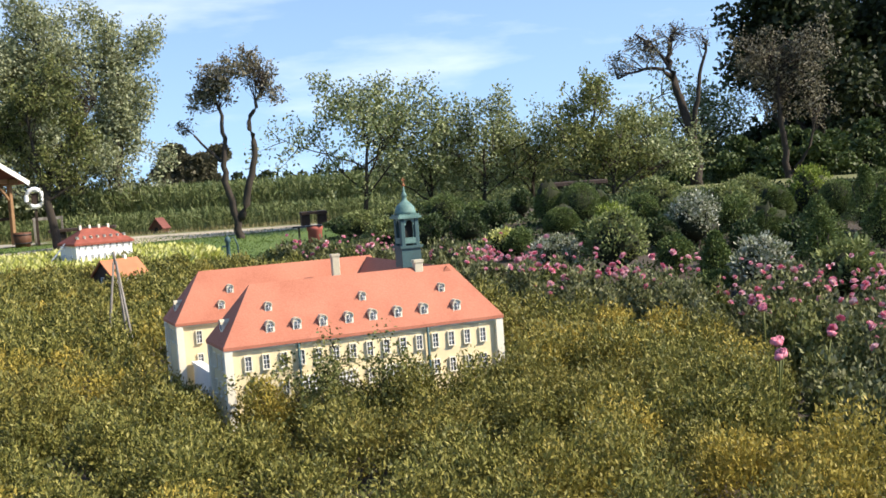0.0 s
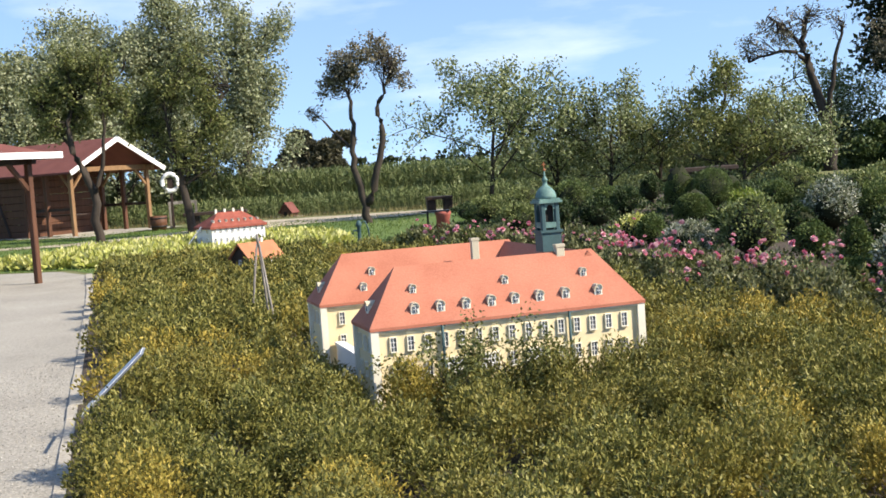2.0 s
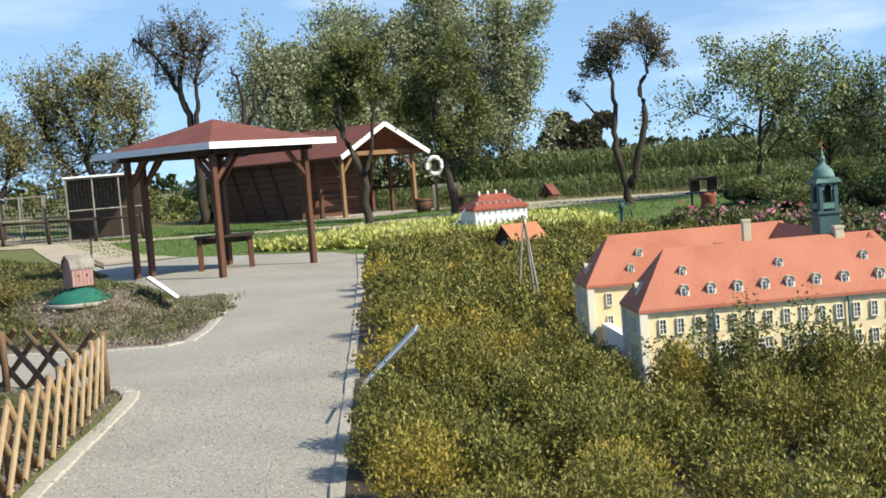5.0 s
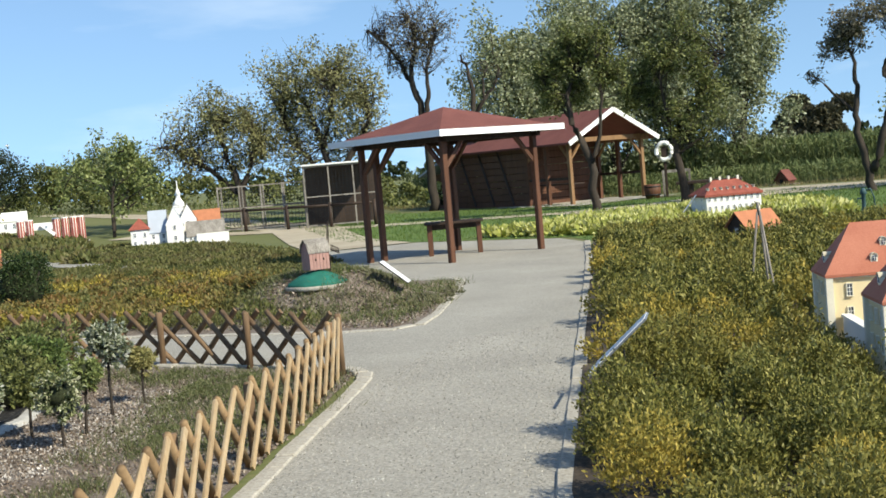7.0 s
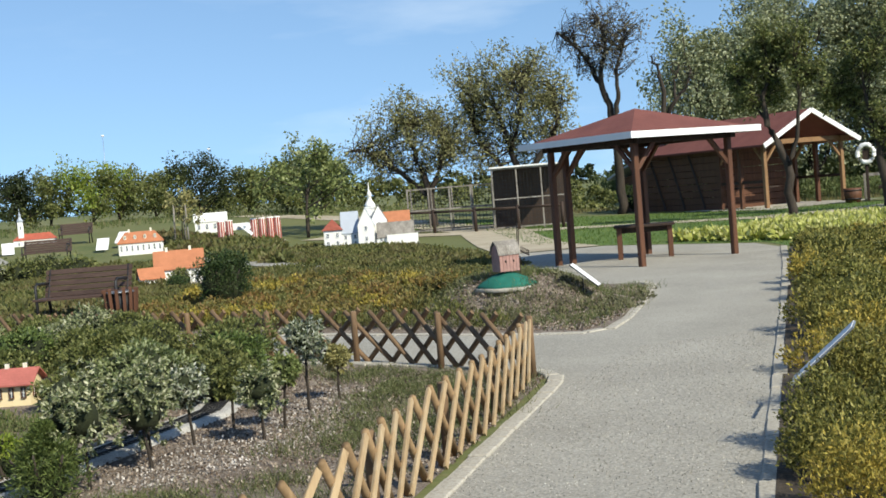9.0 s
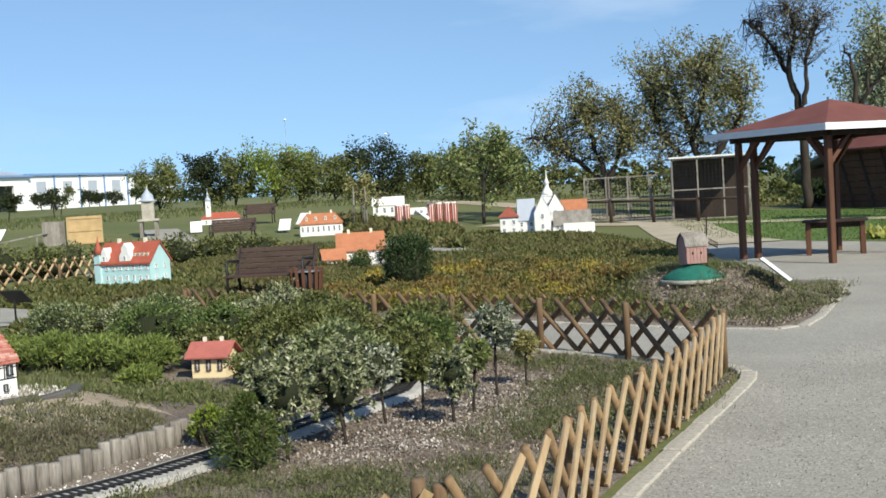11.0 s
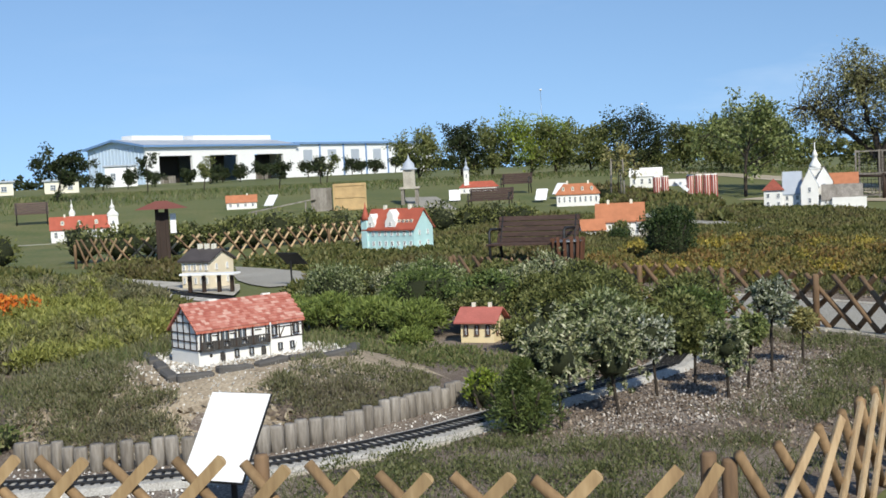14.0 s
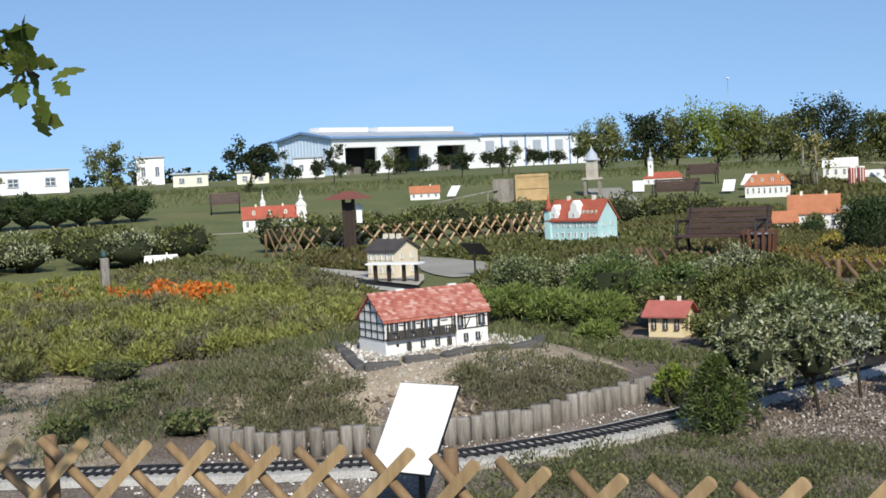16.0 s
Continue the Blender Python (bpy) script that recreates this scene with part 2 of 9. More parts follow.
    "rose": leafy("rose_petals", [(0.7, 0.2, 0.3), (0.6, 0.1, 0.18), (0.8, 0.52, 0.56), (0.76, 0.36, 0.43), (0.82, 0.66, 0.66)], trans=0.2),
    "rosehead": noisy("rose_petal", [(0.3, (0.52, 0.1, 0.16)), (0.5, (0.66, 0.2, 0.27)), (0.7, (0.76, 0.36, 0.42))], 30, 120, 0.6, 0.2, depth=0.002),
    "shrub": leafy("shrub_leaves", [(0.05, 0.062, 0.018), (0.125, 0.142, 0.042), (0.26, 0.265, 0.1)]),
    "conifer": leafy("conifer_needles", [(0.045, 0.072, 0.02), (0.1, 0.142, 0.04), (0.185, 0.235, 0.072)], trans=0.15),
    "silver": leafy("silvery_leaves", [(0.06, 0.08, 0.035), (0.16, 0.19, 0.1), (0.36, 0.38, 0.27), (0.6, 0.6, 0.5)]),
    "lightshrub": leafy("light_shrub_leaves", [(0.07, 0.095, 0.028), (0.16, 0.195, 0.06), (0.31, 0.34, 0.14)], trans=0.25),
    "pinegreen": leafy("fresh_pine_needles", [(0.034, 0.054, 0.016), (0.085, 0.118, 0.032), (0.17, 0.21, 0.062)], trans=0.15),
    "pale": leafy("variegated_leaves", [(0.04, 0.055, 0.02), (0.12, 0.145, 0.06), (0.25, 0.268, 0.135), (0.5, 0.49, 0.34)], trans=0.12),
    "yellowleaf": leafy("yellow_green_leaves", [(0.26, 0.29, 0.06), (0.45, 0.46, 0.12), (0.64, 0.62, 0.3)]),
    "tree": leafy("tree_leaves", [(0.07, 0.09, 0.026), (0.155, 0.175, 0.055), (0.29, 0.3, 0.115)], trans=0.35),
    "poplar": leafy("poplar_leaves", [(0.115, 0.135, 0.06), (0.25, 0.275, 0.14), (0.48, 0.5, 0.33)], trans=0.35),
    "apple": leafy("apple_leaves", [(0.06, 0.085, 0.028), (0.17, 0.205, 0.075), (0.44, 0.47, 0.27)], trans=0.3),
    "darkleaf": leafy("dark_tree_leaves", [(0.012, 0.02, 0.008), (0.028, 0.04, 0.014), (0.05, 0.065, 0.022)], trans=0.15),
    "autumn": leafy("autumn_leaves", [(0.17, 0.165, 0.06), (0.3, 0.275, 0.105), (0.46, 0.41, 0.19)], trans=0.3),
    "fruitleaf": leafy("thin_fruit_tree_leaves", [(0.12, 0.125, 0.048), (0.235, 0.23, 0.095), (0.4, 0.375, 0.185)], trans=0.3),
    "reed": leafy("reed_leaves", [(0.07, 0.1, 0.034), (0.13, 0.165, 0.06), (0.21, 0.235, 0.095)], trans=0.25),
    "grassblade": leafy("grass_blades", [(0.06, 0.09, 0.025), (0.12, 0.15, 0.05), (0.24, 0.22, 0.11)], trans=0.25),
    "drygrass": leafy("dry_grass", [(0.1, 0.1, 0.035), (0.17, 0.15, 0.06), (0.27, 0.22, 0.11)], trans=0.2),
    "lawnblade": leafy("lawn_blades", [(0.06, 0.11, 0.02), (0.1, 0.16, 0.035), (0.16, 0.21, 0.055)], trans=0.25),
    "weed": leafy("weed_leaves", [(0.06, 0.075, 0.028), (0.115, 0.13, 0.05), (0.2, 0.2, 0.1)], trans=0.25),
    "redheather": leafy("red_gold_heather", [(0.14, 0.125, 0.036), (0.24, 0.18, 0.05), (0.23, 0.125, 0.05), (0.12, 0.13, 0.04)], patch=1.0, tint=[(0.09, 0.1, 0.035), (0.16, 0.16, 0.055), (0.24, 0.2, 0.06)], trans=0.2),
    "greyheather": leafy("grey_heather", [(0.08, 0.09, 0.035), (0.14, 0.145, 0.065), (0.23, 0.21, 0.13)], patch=1.2, tint=[(0.1, 0.09, 0.06), (0.18, 0.16, 0.11), (0.12, 0.13, 0.05)], trans=0.2),
    "oakleaf": leafy("oak_leaves", [(0.06, 0.09, 0.015), (0.1, 0.14, 0.025), (0.16, 0.18, 0.04)], trans=0.35),
    "browntree": leafy("brown_green_far_leaves", [(0.04, 0.04, 0.022), (0.07, 0.066, 0.036), (0.11, 0.1, 0.06)], trans=0.15),
    "lime": leafy("lime_green_leaves", [(0.1, 0.15, 0.02), (0.2, 0.26, 0.04), (0.3, 0.34, 0.07)], trans=0.25),
    "orangeflower": leafy("orange_flowers", [(0.6, 0.12, 0.02), (0.7, 0.25, 0.04), (0.45, 0.08, 0.02)], trans=0.2),
}
wm, wnn, wll, wb = principled("pond_water", 0.06, 0, 0.5)
wb.inputs["Base Color"].default_value = (0.03, 0.035, 0.025, 1)
M["water"] = wm
# ---- building tools ----
class Geo:
    """Collects faces; out() links them as one mesh object."""

    def __init__(self):
        self.v, self.f, self.s = [], [], []

    def add(self, verts, faces, smooth=False):
        o = len(self.v)
        self.v += [tuple(p) for p in verts]
        self.f += [tuple(i + o for i in f) for f in faces]
        self.s += [smooth] * len(faces)
        return self

    def box(self, c, size, rz=0.0, m=None, ch=0.0):
        """A box about c; ch chamfers its upright and top edges."""
        hx, hy, hz = (q / 2 for q in size)
        if ch:
            k = ch
            ring = [(-hx + k, -hy), (hx - k, -hy), (hx, -hy + k), (hx, hy - k), (hx - k, hy), (-hx + k, hy), (-hx, hy - k), (-hx, -hy + k)]
            sx, sy = (hx - k) / hx, (hy - k) / hy
            vs = [(x, y, -hz) for x, y in ring] + [(x, y, hz - k) for x, y in ring] + [(x * sx, y * sy, hz) for x, y in ring]
            fs = [tuple(range(7, -1, -1)), tuple(range(16, 24))]
            for b in (0, 8):
                fs += [(b + i, b + (i + 1) % 8, b + 8 + (i + 1) % 8, b + 8 + i) for i in range(8)]
        else:
            vs = [(x, y, z) for z in (-hz, hz) for x, y in ((-hx, -hy), (hx, -hy), (hx, hy), (-hx, hy))]
            fs = [(3, 2, 1, 0), (4, 5, 6, 7), (0, 1, 5, 4), (1, 2, 6, 5), (2, 3, 7, 6), (3, 0, 4, 7)]
        t = m or Matrix.Translation(c) @ Matrix.Rotation(radians(rz), 4, "Z")
        return self.add([t @ Vector(p) for p in vs], fs)

    def prism(self, outline, z0, z1, smooth=False):
        n = len(outline)
        vs = [(x, y, z0) for x, y in outline] + [(x, y, z1) for x, y in outline]
        fs = [tuple(range(n - 1, -1, -1)), tuple(range(n, 2 * n))] + [(i, (i + 1) % n, n + (i + 1) % n, n + i) for i in range(n)]
        return self.add(vs, fs, smooth)

    def tube(self, pts, radii, n=8, smooth=True, cap=True):
        """A round bar along the points with its radius at each."""
        pts = [Vector(p) for p in pts]
        vs, fs = [], []
        for i, p in enumerate(pts):
            d = (pts[min(i + 1, len(pts) - 1)] - pts[max(i - 1, 0)]).normalized()
            a = d.orthogonal().normalized() if abs(d.z) < 0.9 else Vector((1, 0, 0)).cross(d).normalized()
            b = d.cross(a)
            for k in range(n):
                w = 2 * math.pi * k / n
                vs.append(p + (a * math.cos(w) + b * math.sin(w)) * radii[i])
        for i in range(len(pts) - 1):
            fs += [(i * n + k, i * n + (k + 1) % n, (i + 1) * n + (k + 1) % n, (i + 1) * n + k) for k in range(n)]
        if cap:
            fs += [tuple(range(n - 1, -1, -1)), tuple(range((len(pts) - 1) * n, len(pts) * n))]
        return self.add(vs, fs, smooth)

    def lathe(self, c, prof, n=16, smooth=True):
        """Turns the profile of (radius, height) round the upright through c."""
        vs = [(c[0] + r * math.cos(2 * math.pi * k / n), c[1] + r * math.sin(2 * math.pi * k / n), c[2] + z) for r, z in prof for k in range(n)]
        fs = [(i * n + k, i * n + (k + 1) % n, (i + 1) * n + (k + 1) % n, (i + 1) * n + k) for i in range(len(prof) - 1) for k in range(n)]
        fs += [tuple(range(n - 1, -1, -1)), tuple(range((len(prof) - 1) * n, len(prof) * n))]
        return self.add(vs, fs, smooth)

    def mesh(self, name, mat):
        me = bpy.data.meshes.new(name)
        me.from_pydata(self.v, [], self.f)
        me.polygons.foreach_set("use_smooth", self.s)
        me.materials.append(mat)
        return me

    def out(self, name, mat, parent=None, label="", m=None):
        ob = new(name, self.mesh(name, mat))
        if m is not None:
            ob.matrix_basis = m
        ob.parent = parent
        return tagged(ob, label) if label else ob


def thing(name, m, label, category, group="", kind=""):
    """An Empty at a thing's base, to which its parts belong."""
    ob = new(name)
    ob.matrix_basis = m
    ob.empty_display_size = 0.1
    return tagged(ob, label, category, group, kind)


def quads(name, corners, mat, parent=None, smooth=False):
    """One mesh of loose four-cornered leaves from an array (n, 4, 3)."""
    n = len(corners)
    me = bpy.data.meshes.new(name)
    me.vertices.add(n * 4)
    me.vertices.foreach_set("co", np.asarray(corners, np.float32).reshape(-1))
    me.loops.add(n * 4)
    me.loops.foreach_set("vertex_index", np.arange(n * 4, dtype=np.int32))
    me.polygons.add(n)
    me.polygons.foreach_set("loop_start", np.arange(0, n * 4, 4, dtype=np.int32))
    me.update(calc_edges=True)
    me.materials.append(mat)
    ob = new(name, me)
    ob.parent = parent
    return ob


def leaf_corners(rng, pts, size, aspect=0.5, lift=0.3, spread=0.35, axis=None):
    """Diamond leaves at the points: random ways, lift tilts their tips upward."""
    n = len(pts)
    d = rng.normal(size=(n, 3))
    if axis is not None:
        d = d * 0.6 + axis
    d[:, 2] += lift
    d /= np.linalg.norm(d, axis=1)[:, None] + 1e-9
    s = np.cross(d, rng.normal(size=(n, 3)))
    s /= np.linalg.norm(s, axis=1)[:, None] + 1e-9
    k = (size * (1 + spread * rng.uniform(-1, 1, n)))[:, None]
    w = s * k * aspect * 0.5
    return np.stack([pts, pts + d * k * 0.45 + w, pts + d * k, pts + d * k * 0.45 - w], 1)


def blades(rng, pts, height, width, lean=0.35):
    """Upright narrow blades, pointed at the top."""
    n = len(pts)
    a = rng.uniform(0, 2 * math.pi, n)
    h = (height * rng.uniform(0.6, 1.15, n))[:, None]
    side = np.stack([np.cos(a), np.sin(a), np.zeros(n)], 1) * width * 0.5
    b = rng.normal(size=(n, 3)) * lean
    b[:, 2] = 1
    tip = pts + b * h
    return np.stack([pts - side, pts + side, tip + side * 0.25, tip - side * 0.25], 1)


def inside(poly, x, y):
    """Which of the places lie in the outline."""
    r = np.zeros(len(x), bool)
    for i in range(len(poly)):
        (ax, ay), (bx, by) = poly[i], poly[i - 1]
        c = (ay > y) != (by > y)
        with np.errstate(divide="ignore", invalid="ignore"):
            r ^= c & (x < (bx - ax) * (y - ay) / (by - ay + 1e-12) + ax)
    return r


def sow(rng, poly, n):
    """n random places in an outline."""
    p = np.array(poly)
    lo, hi = p.min(0), p.max(0)
    got = np.zeros((0, 2))
    while len(got) < n:
        q = rng.uniform(lo, hi, (n * 2, 2))
        got = np.vstack([got, q[inside(poly, q[:, 0], q[:, 1])]])
    return got[:n]


def smoothstep(a, b, x):
    t = np.clip((x - a) / (b - a), 0, 1)
    return t * t * (3 - 2 * t)
# ---- the lie of the land ----
def height(x, y):
    """The ground's height: level round the path, banks at the back, mounds under two models, a pond."""
    x, y = np.asarray(x, float), np.asarray(y, float)
    d = np.hypot(x, y)
    west = smoothstep(0.35, 0.9, np.arctan2(-x, np.maximum(y, -x * 0.2 + 1e-6)))
    z = west * (1.25 * smoothstep(36, 66, d) + 0.75 * smoothstep(75, 118, d))
    z = z + 0.55 * smoothstep(13, 30, y) * smoothstep(-3.5, 2.5, x) * (1 - smoothstep(38, 43, y))
    z = z + 0.44 * np.exp(-(((x + 8.35) / 1.1) ** 2 + ((y - 12.2) / 0.9) ** 2) ** 2)
    z = z + 0.3 * np.exp(-(((x + 8.75) / 1.3) ** 2 + ((y - 3.1) / 1.45) ** 2) ** 2)
    pond = smoothstep(45.5, 47, y) * (1 - smoothstep(58, 61, y)) * smoothstep(-32, -26, x) * (1 - smoothstep(14, 20, x))
    return z - 0.55 * pond


def ground_sheet():
    n = 240
    rad = np.concatenate([np.arange(0.0, 20, 0.4), np.geomspace(20, 150, 60), np.geomspace(160, 3000, 12)])
    a = np.linspace(0, 2 * math.pi, n, endpoint=False)
    vs = [(-4.0, 5.0, 0.0)]
    for r in rad[1:]:
        x, y = -4 + r * np.cos(a), 5 + r * np.sin(a)
        low = 0.07 * np.exp(-(((x + 8.35) / 1.6) ** 2 + ((y - 12.2) / 1.5) ** 2) ** 2) + 0.07 * np.exp(-(((x + 8.7) / 1.8) ** 2 + ((y - 3.1) / 1.9) ** 2) ** 2)
        vs += list(zip(x, y, height(x, y) - low))
    fs = [(0, 1 + k, 1 + (k + 1) % n) for k in range(n)]
    for i in range(len(rad) - 2):
        b, c = 1 + i * n, 1 + (i + 1) * n
        fs += [(b + k, c + k, c + (k + 1) % n, b + (k + 1) % n) for k in range(n)]
    g = Geo().add(vs, fs, True)
    return tagged(g.out("ground", M["meadow"]), "dry grassy ground reaching to the horizon", "ground", kind="structure")


def sheet(name, poly, mat, lift, label, category, step=0.0):
    """A thin layer over the ground inside an outline, following its height."""
    bm = bmesh.new()
    ed = []
    pts = []
    for i in range(len(poly)):
        a, b = Vector(poly[i]), Vector(poly[(i + 1) % len(poly)])
        k = max(1, int((b - a).length / (step or 2.0)))
        pts += [a.lerp(b, j / k) for j in range(k)]
    vs = [bm.verts.new((p.x, p.y, 0)) for p in pts]
    for i in range(len(vs)):
        bm.edges.new((vs[i], vs[(i + 1) % len(vs)]))
    bmesh.ops.triangle_fill(bm, use_beauty=True, edges=bm.edges[:])
    if step:
        p = np.array(poly)
        for ax in (0, 1):
            for c in np.arange(p[:, ax].min() + step, p[:, ax].max(), step):
                co, no = [0, 0, 0], [0, 0, 0]
                co[ax], no[ax] = c, 1
                bmesh.ops.bisect_plane(bm, geom=bm.verts[:] + bm.edges[:] + bm.faces[:], plane_co=co, plane_no=no)
    for v in bm.verts:
        v.co.z = float(height(v.co.x, v.co.y)) + lift
    for f in bm.faces:
        if f.normal.z < 0:
            f.normal_flip()
        f.smooth = True
    me = bpy.data.meshes.new(name)
    bm.to_mesh(me)
    bm.free()
    me.materials.append(mat)
    return tagged(new(name, me), label, category, kind="structure")


ground_sheet()
KERB_RIGHT = [(-0.2, 3.05), (-1.2, 3.4), (-2.0, 4.1), (-2.4, 5.16), (-3.16, 7.27), (-4.83, 11.9), (-6.8, 17.28), (-8.3, 21.2)]
KERB_LEFT = [(-4.6, 0.9), (-3.6, 1.65), (-3.28, 2.3), (-3.33, 3.0), (-3.58, 3.7), (-3.98, 4.74), (-4.2, 5.32), (-4.47, 6.05), (-4.74, 6.78), (-4.95, 7.35), (-5.08, 7.68), (-5.2, 7.9), (-5.4, 8.08), (-5.7, 8.2), (-7.2, 8.3), (-9.6, 8.2), (-13.5, 8.0)]
KERB_MILL = [(-13.5, 9.7), (-10.8, 9.9), (-9.36, 10.08), (-7.8, 10.12), (-6.85, 10.2), (-6.35, 10.3), (-6.2, 10.7), (-6.4, 11.4), (-6.77, 12.38), (-7.35, 13.83), (-7.86, 14.95), (-8.1, 15.2), (-8.7, 15.2)]
GRAVEL = KERB_RIGHT + [(-9.4, 22.6), (-13.4, 23.8), (-15.2, 22.0), (-12.6, 18.6), (-9.4, 15.6)] + KERB_MILL[::-1] + KERB_LEFT[::-1] + [(-6.2, -2.2), (-5.0, -6.0), (6.0, -6.0), (7.0, 2.2)]
sheet("gravel_path", GRAVEL, M["gravel"], 0.012, "pale grey fine gravel walk", "path")
LAWN = [(-13.4, 24.0), (-9.3, 22.9), (-8.3, 21.5), (-1.5, 23), (-1.0, 40.5), (-30, 40.5), (-31, 36), (-24, 34.5), (-16, 25)]
sheet("lawn", LAWN, M["lawn"], 0.006, "short green mown grass", "lawn", 3.0)
FARLAWN = [(-16, 13), (-24, 22), (-36, 33), (-46, 25), (-50, 8), (-48, -10), (-34, -8), (-26, 5), (-24, 12)]
sheet("far_lawn", FARLAWN, M["olivelawn"], 0.006, "mown grass between the model beds", "lawn", 3.0)
sheet("sand_path", [(-15.2, 22.2), (-13.6, 23.9), (-16.2, 26.4), (-23, 35.4), (-34, 42), (-45, 44), (-45, 42.6), (-33, 39.4), (-24, 33.0), (-18, 25.4)], M["sand"], 0.02, "sandy foot path through the grass", "path", 3.0)
sheet("lawn_path", [(-30, 31.6), (-14, 32.9), (-11.5, 32.2), (-9.5, 34.0), (-8, 37.2), (-3, 39.0), (6, 40.2), (6, 41.2), (-4, 42.5), (-10, 42.8), (-12, 36), (-14.3, 34.2), (-30, 33.1)], M["sand"], 0.022, "sandy foot path along the pond", "path", 3.0)
MULCH = [(x - 0.14, y) for x, y in KERB_LEFT] + [(-13.5, 1.5), (-11, -6), (-7.5, -6), (-6.6, -1.5)]
sheet("mulch_bed", MULCH, M["mulch"], 0.008, "brown bark mulch and pale grit in a bed", "bed", 0.5)
MILLBED = KERB_MILL + [(-10.5, 17.0), (-14, 18.5), (-20, 20), (-19, 12)]
sheet("heather_bed_soil", MILLBED, M["mulch"], 0.008, "mulched soil under low heather", "bed", 0.5)
BED = [(-2.32, 5.0), (-2.0, 4.3), (-1.2, 3.6), (0, 3.25), (3.2, 3.1), (6.0, 4.0), (5.0, 7.5), (3.0, 12), (0.6, 17), (-1.6, 20.5), (-4.5, 22.6), (-8.1, 21.0)]
sheet("shrub_bed_soil", BED, M["soil"], 0.03, "dark soil under the low shrubs", "bed", 1.0)
sheet("sandy_bank", [(-7.4, 1.5), (-7.0, 2.0), (-6.9, 3.0), (-7.2, 4.2), (-8.0, 4.6), (-8.9, 4.5), (-9.4, 3.8), (-9.5, 2.5), (-8.8, 1.6), (-7.9, 1.3)], M["drysoil"], 0.012, "pale sandy bank round the model farmhouse", "bank", 0.25)
sheet("dry_soil", [(-7.6, 0.9), (-7.2, 0.4), (-7.9, -0.9), (-9.2, -2.2), (-11.5, -1.0), (-11.6, 0.5), (-10.9, 1.0), (-9.6, 1.7), (-9.0, 1.2), (-8.0, 1.0)], M["drysoil"], 0.013, "bare dry sandy soil beside the track", "soil", 0.4)
pond = Geo().add([(-36, 45, -0.22), (24, 45, -0.22), (24, 62, -0.22), (-36, 62, -0.22)], [(0, 1, 2, 3)]).out("pond", M["water"])
tagged(pond, "still dark pond in front of reeds", "water", kind="structure")


def along(line, step, start=0.0):
    """Places and headings every step metres along a line of corners."""
    out, left = [], start
    for a, b in zip(line, line[1:]):
        a, b = Vector(a), Vector(b)
        L = (b - a).length
        while left <= L:
            p = a.lerp(b, left / L)
            out.append((p.x, p.y, math.degrees(math.atan2(b.y - a.y, b.x - a.x))))
            left += step
        left -= L
    return out
# ---- plants ----
def domes(rng, centres, radius, per, squash=0.8, fill=0.55):
    """Leaf places on and in rounded clumps."""
    c = np.repeat(centres, per, 0)
    r = np.repeat(radius, per)
    d = rng.normal(size=(len(c), 3))
    d[:, 2] = np.abs(d[:, 2]) * 1.2 - 0.25
    d /= np.linalg.norm(d, axis=1)[:, None]
    k = rng.uniform(fill, 1.0, len(c)) * r
    p = c + d * k[:, None] * np.array([1, 1, squash])
    return p, d


def shrub_carpet(name, poly, clumps, per, top, rad, leaf, mat, label, seed, avoid=(), lift=0.4, category="shrubs", vary=0.35, near=None, asp=0.5):
    """A sea of small shrubs: clumps sown in an outline; top: canopy height, rad: clump radius."""
    rng = np.random.default_rng(seed)
    xy = sow(rng, poly, clumps)
    for a in avoid:
        xy = xy[~inside(a, xy[:, 0], xy[:, 1])]
    r = rad * rng.uniform(0.65, 1.35, len(xy))
    wave = 0.5 + 0.5 * np.sin(xy[:, 0] * 1.7 + 1.3 * np.sin(xy[:, 1] * 0.9 + seed)) * np.sin(xy[:, 1] * 1.4 + seed * 2)
    z = height(xy[:, 0], xy[:, 1]) + top * (1 - vary + vary * wave * rng.uniform(0.5, 1.2, len(xy))) - r * 0.8
    p, d = domes(rng, np.column_stack([xy, z]), r, per)
    g = np.maximum(p[:, 2], height(p[:, 0], p[:, 1]) + 0.03)
    p[:, 2] = g
    dist = np.hypot(p[:, 0], p[:, 1])
    size = leaf * (0.8 + 0.05 * np.maximum(dist - 4, 0))
    ob = quads(name, leaf_corners(rng, p, size, asp, lift, axis=d * 0.9), mat)
    return tagged(ob, label, category, kind="stuff")


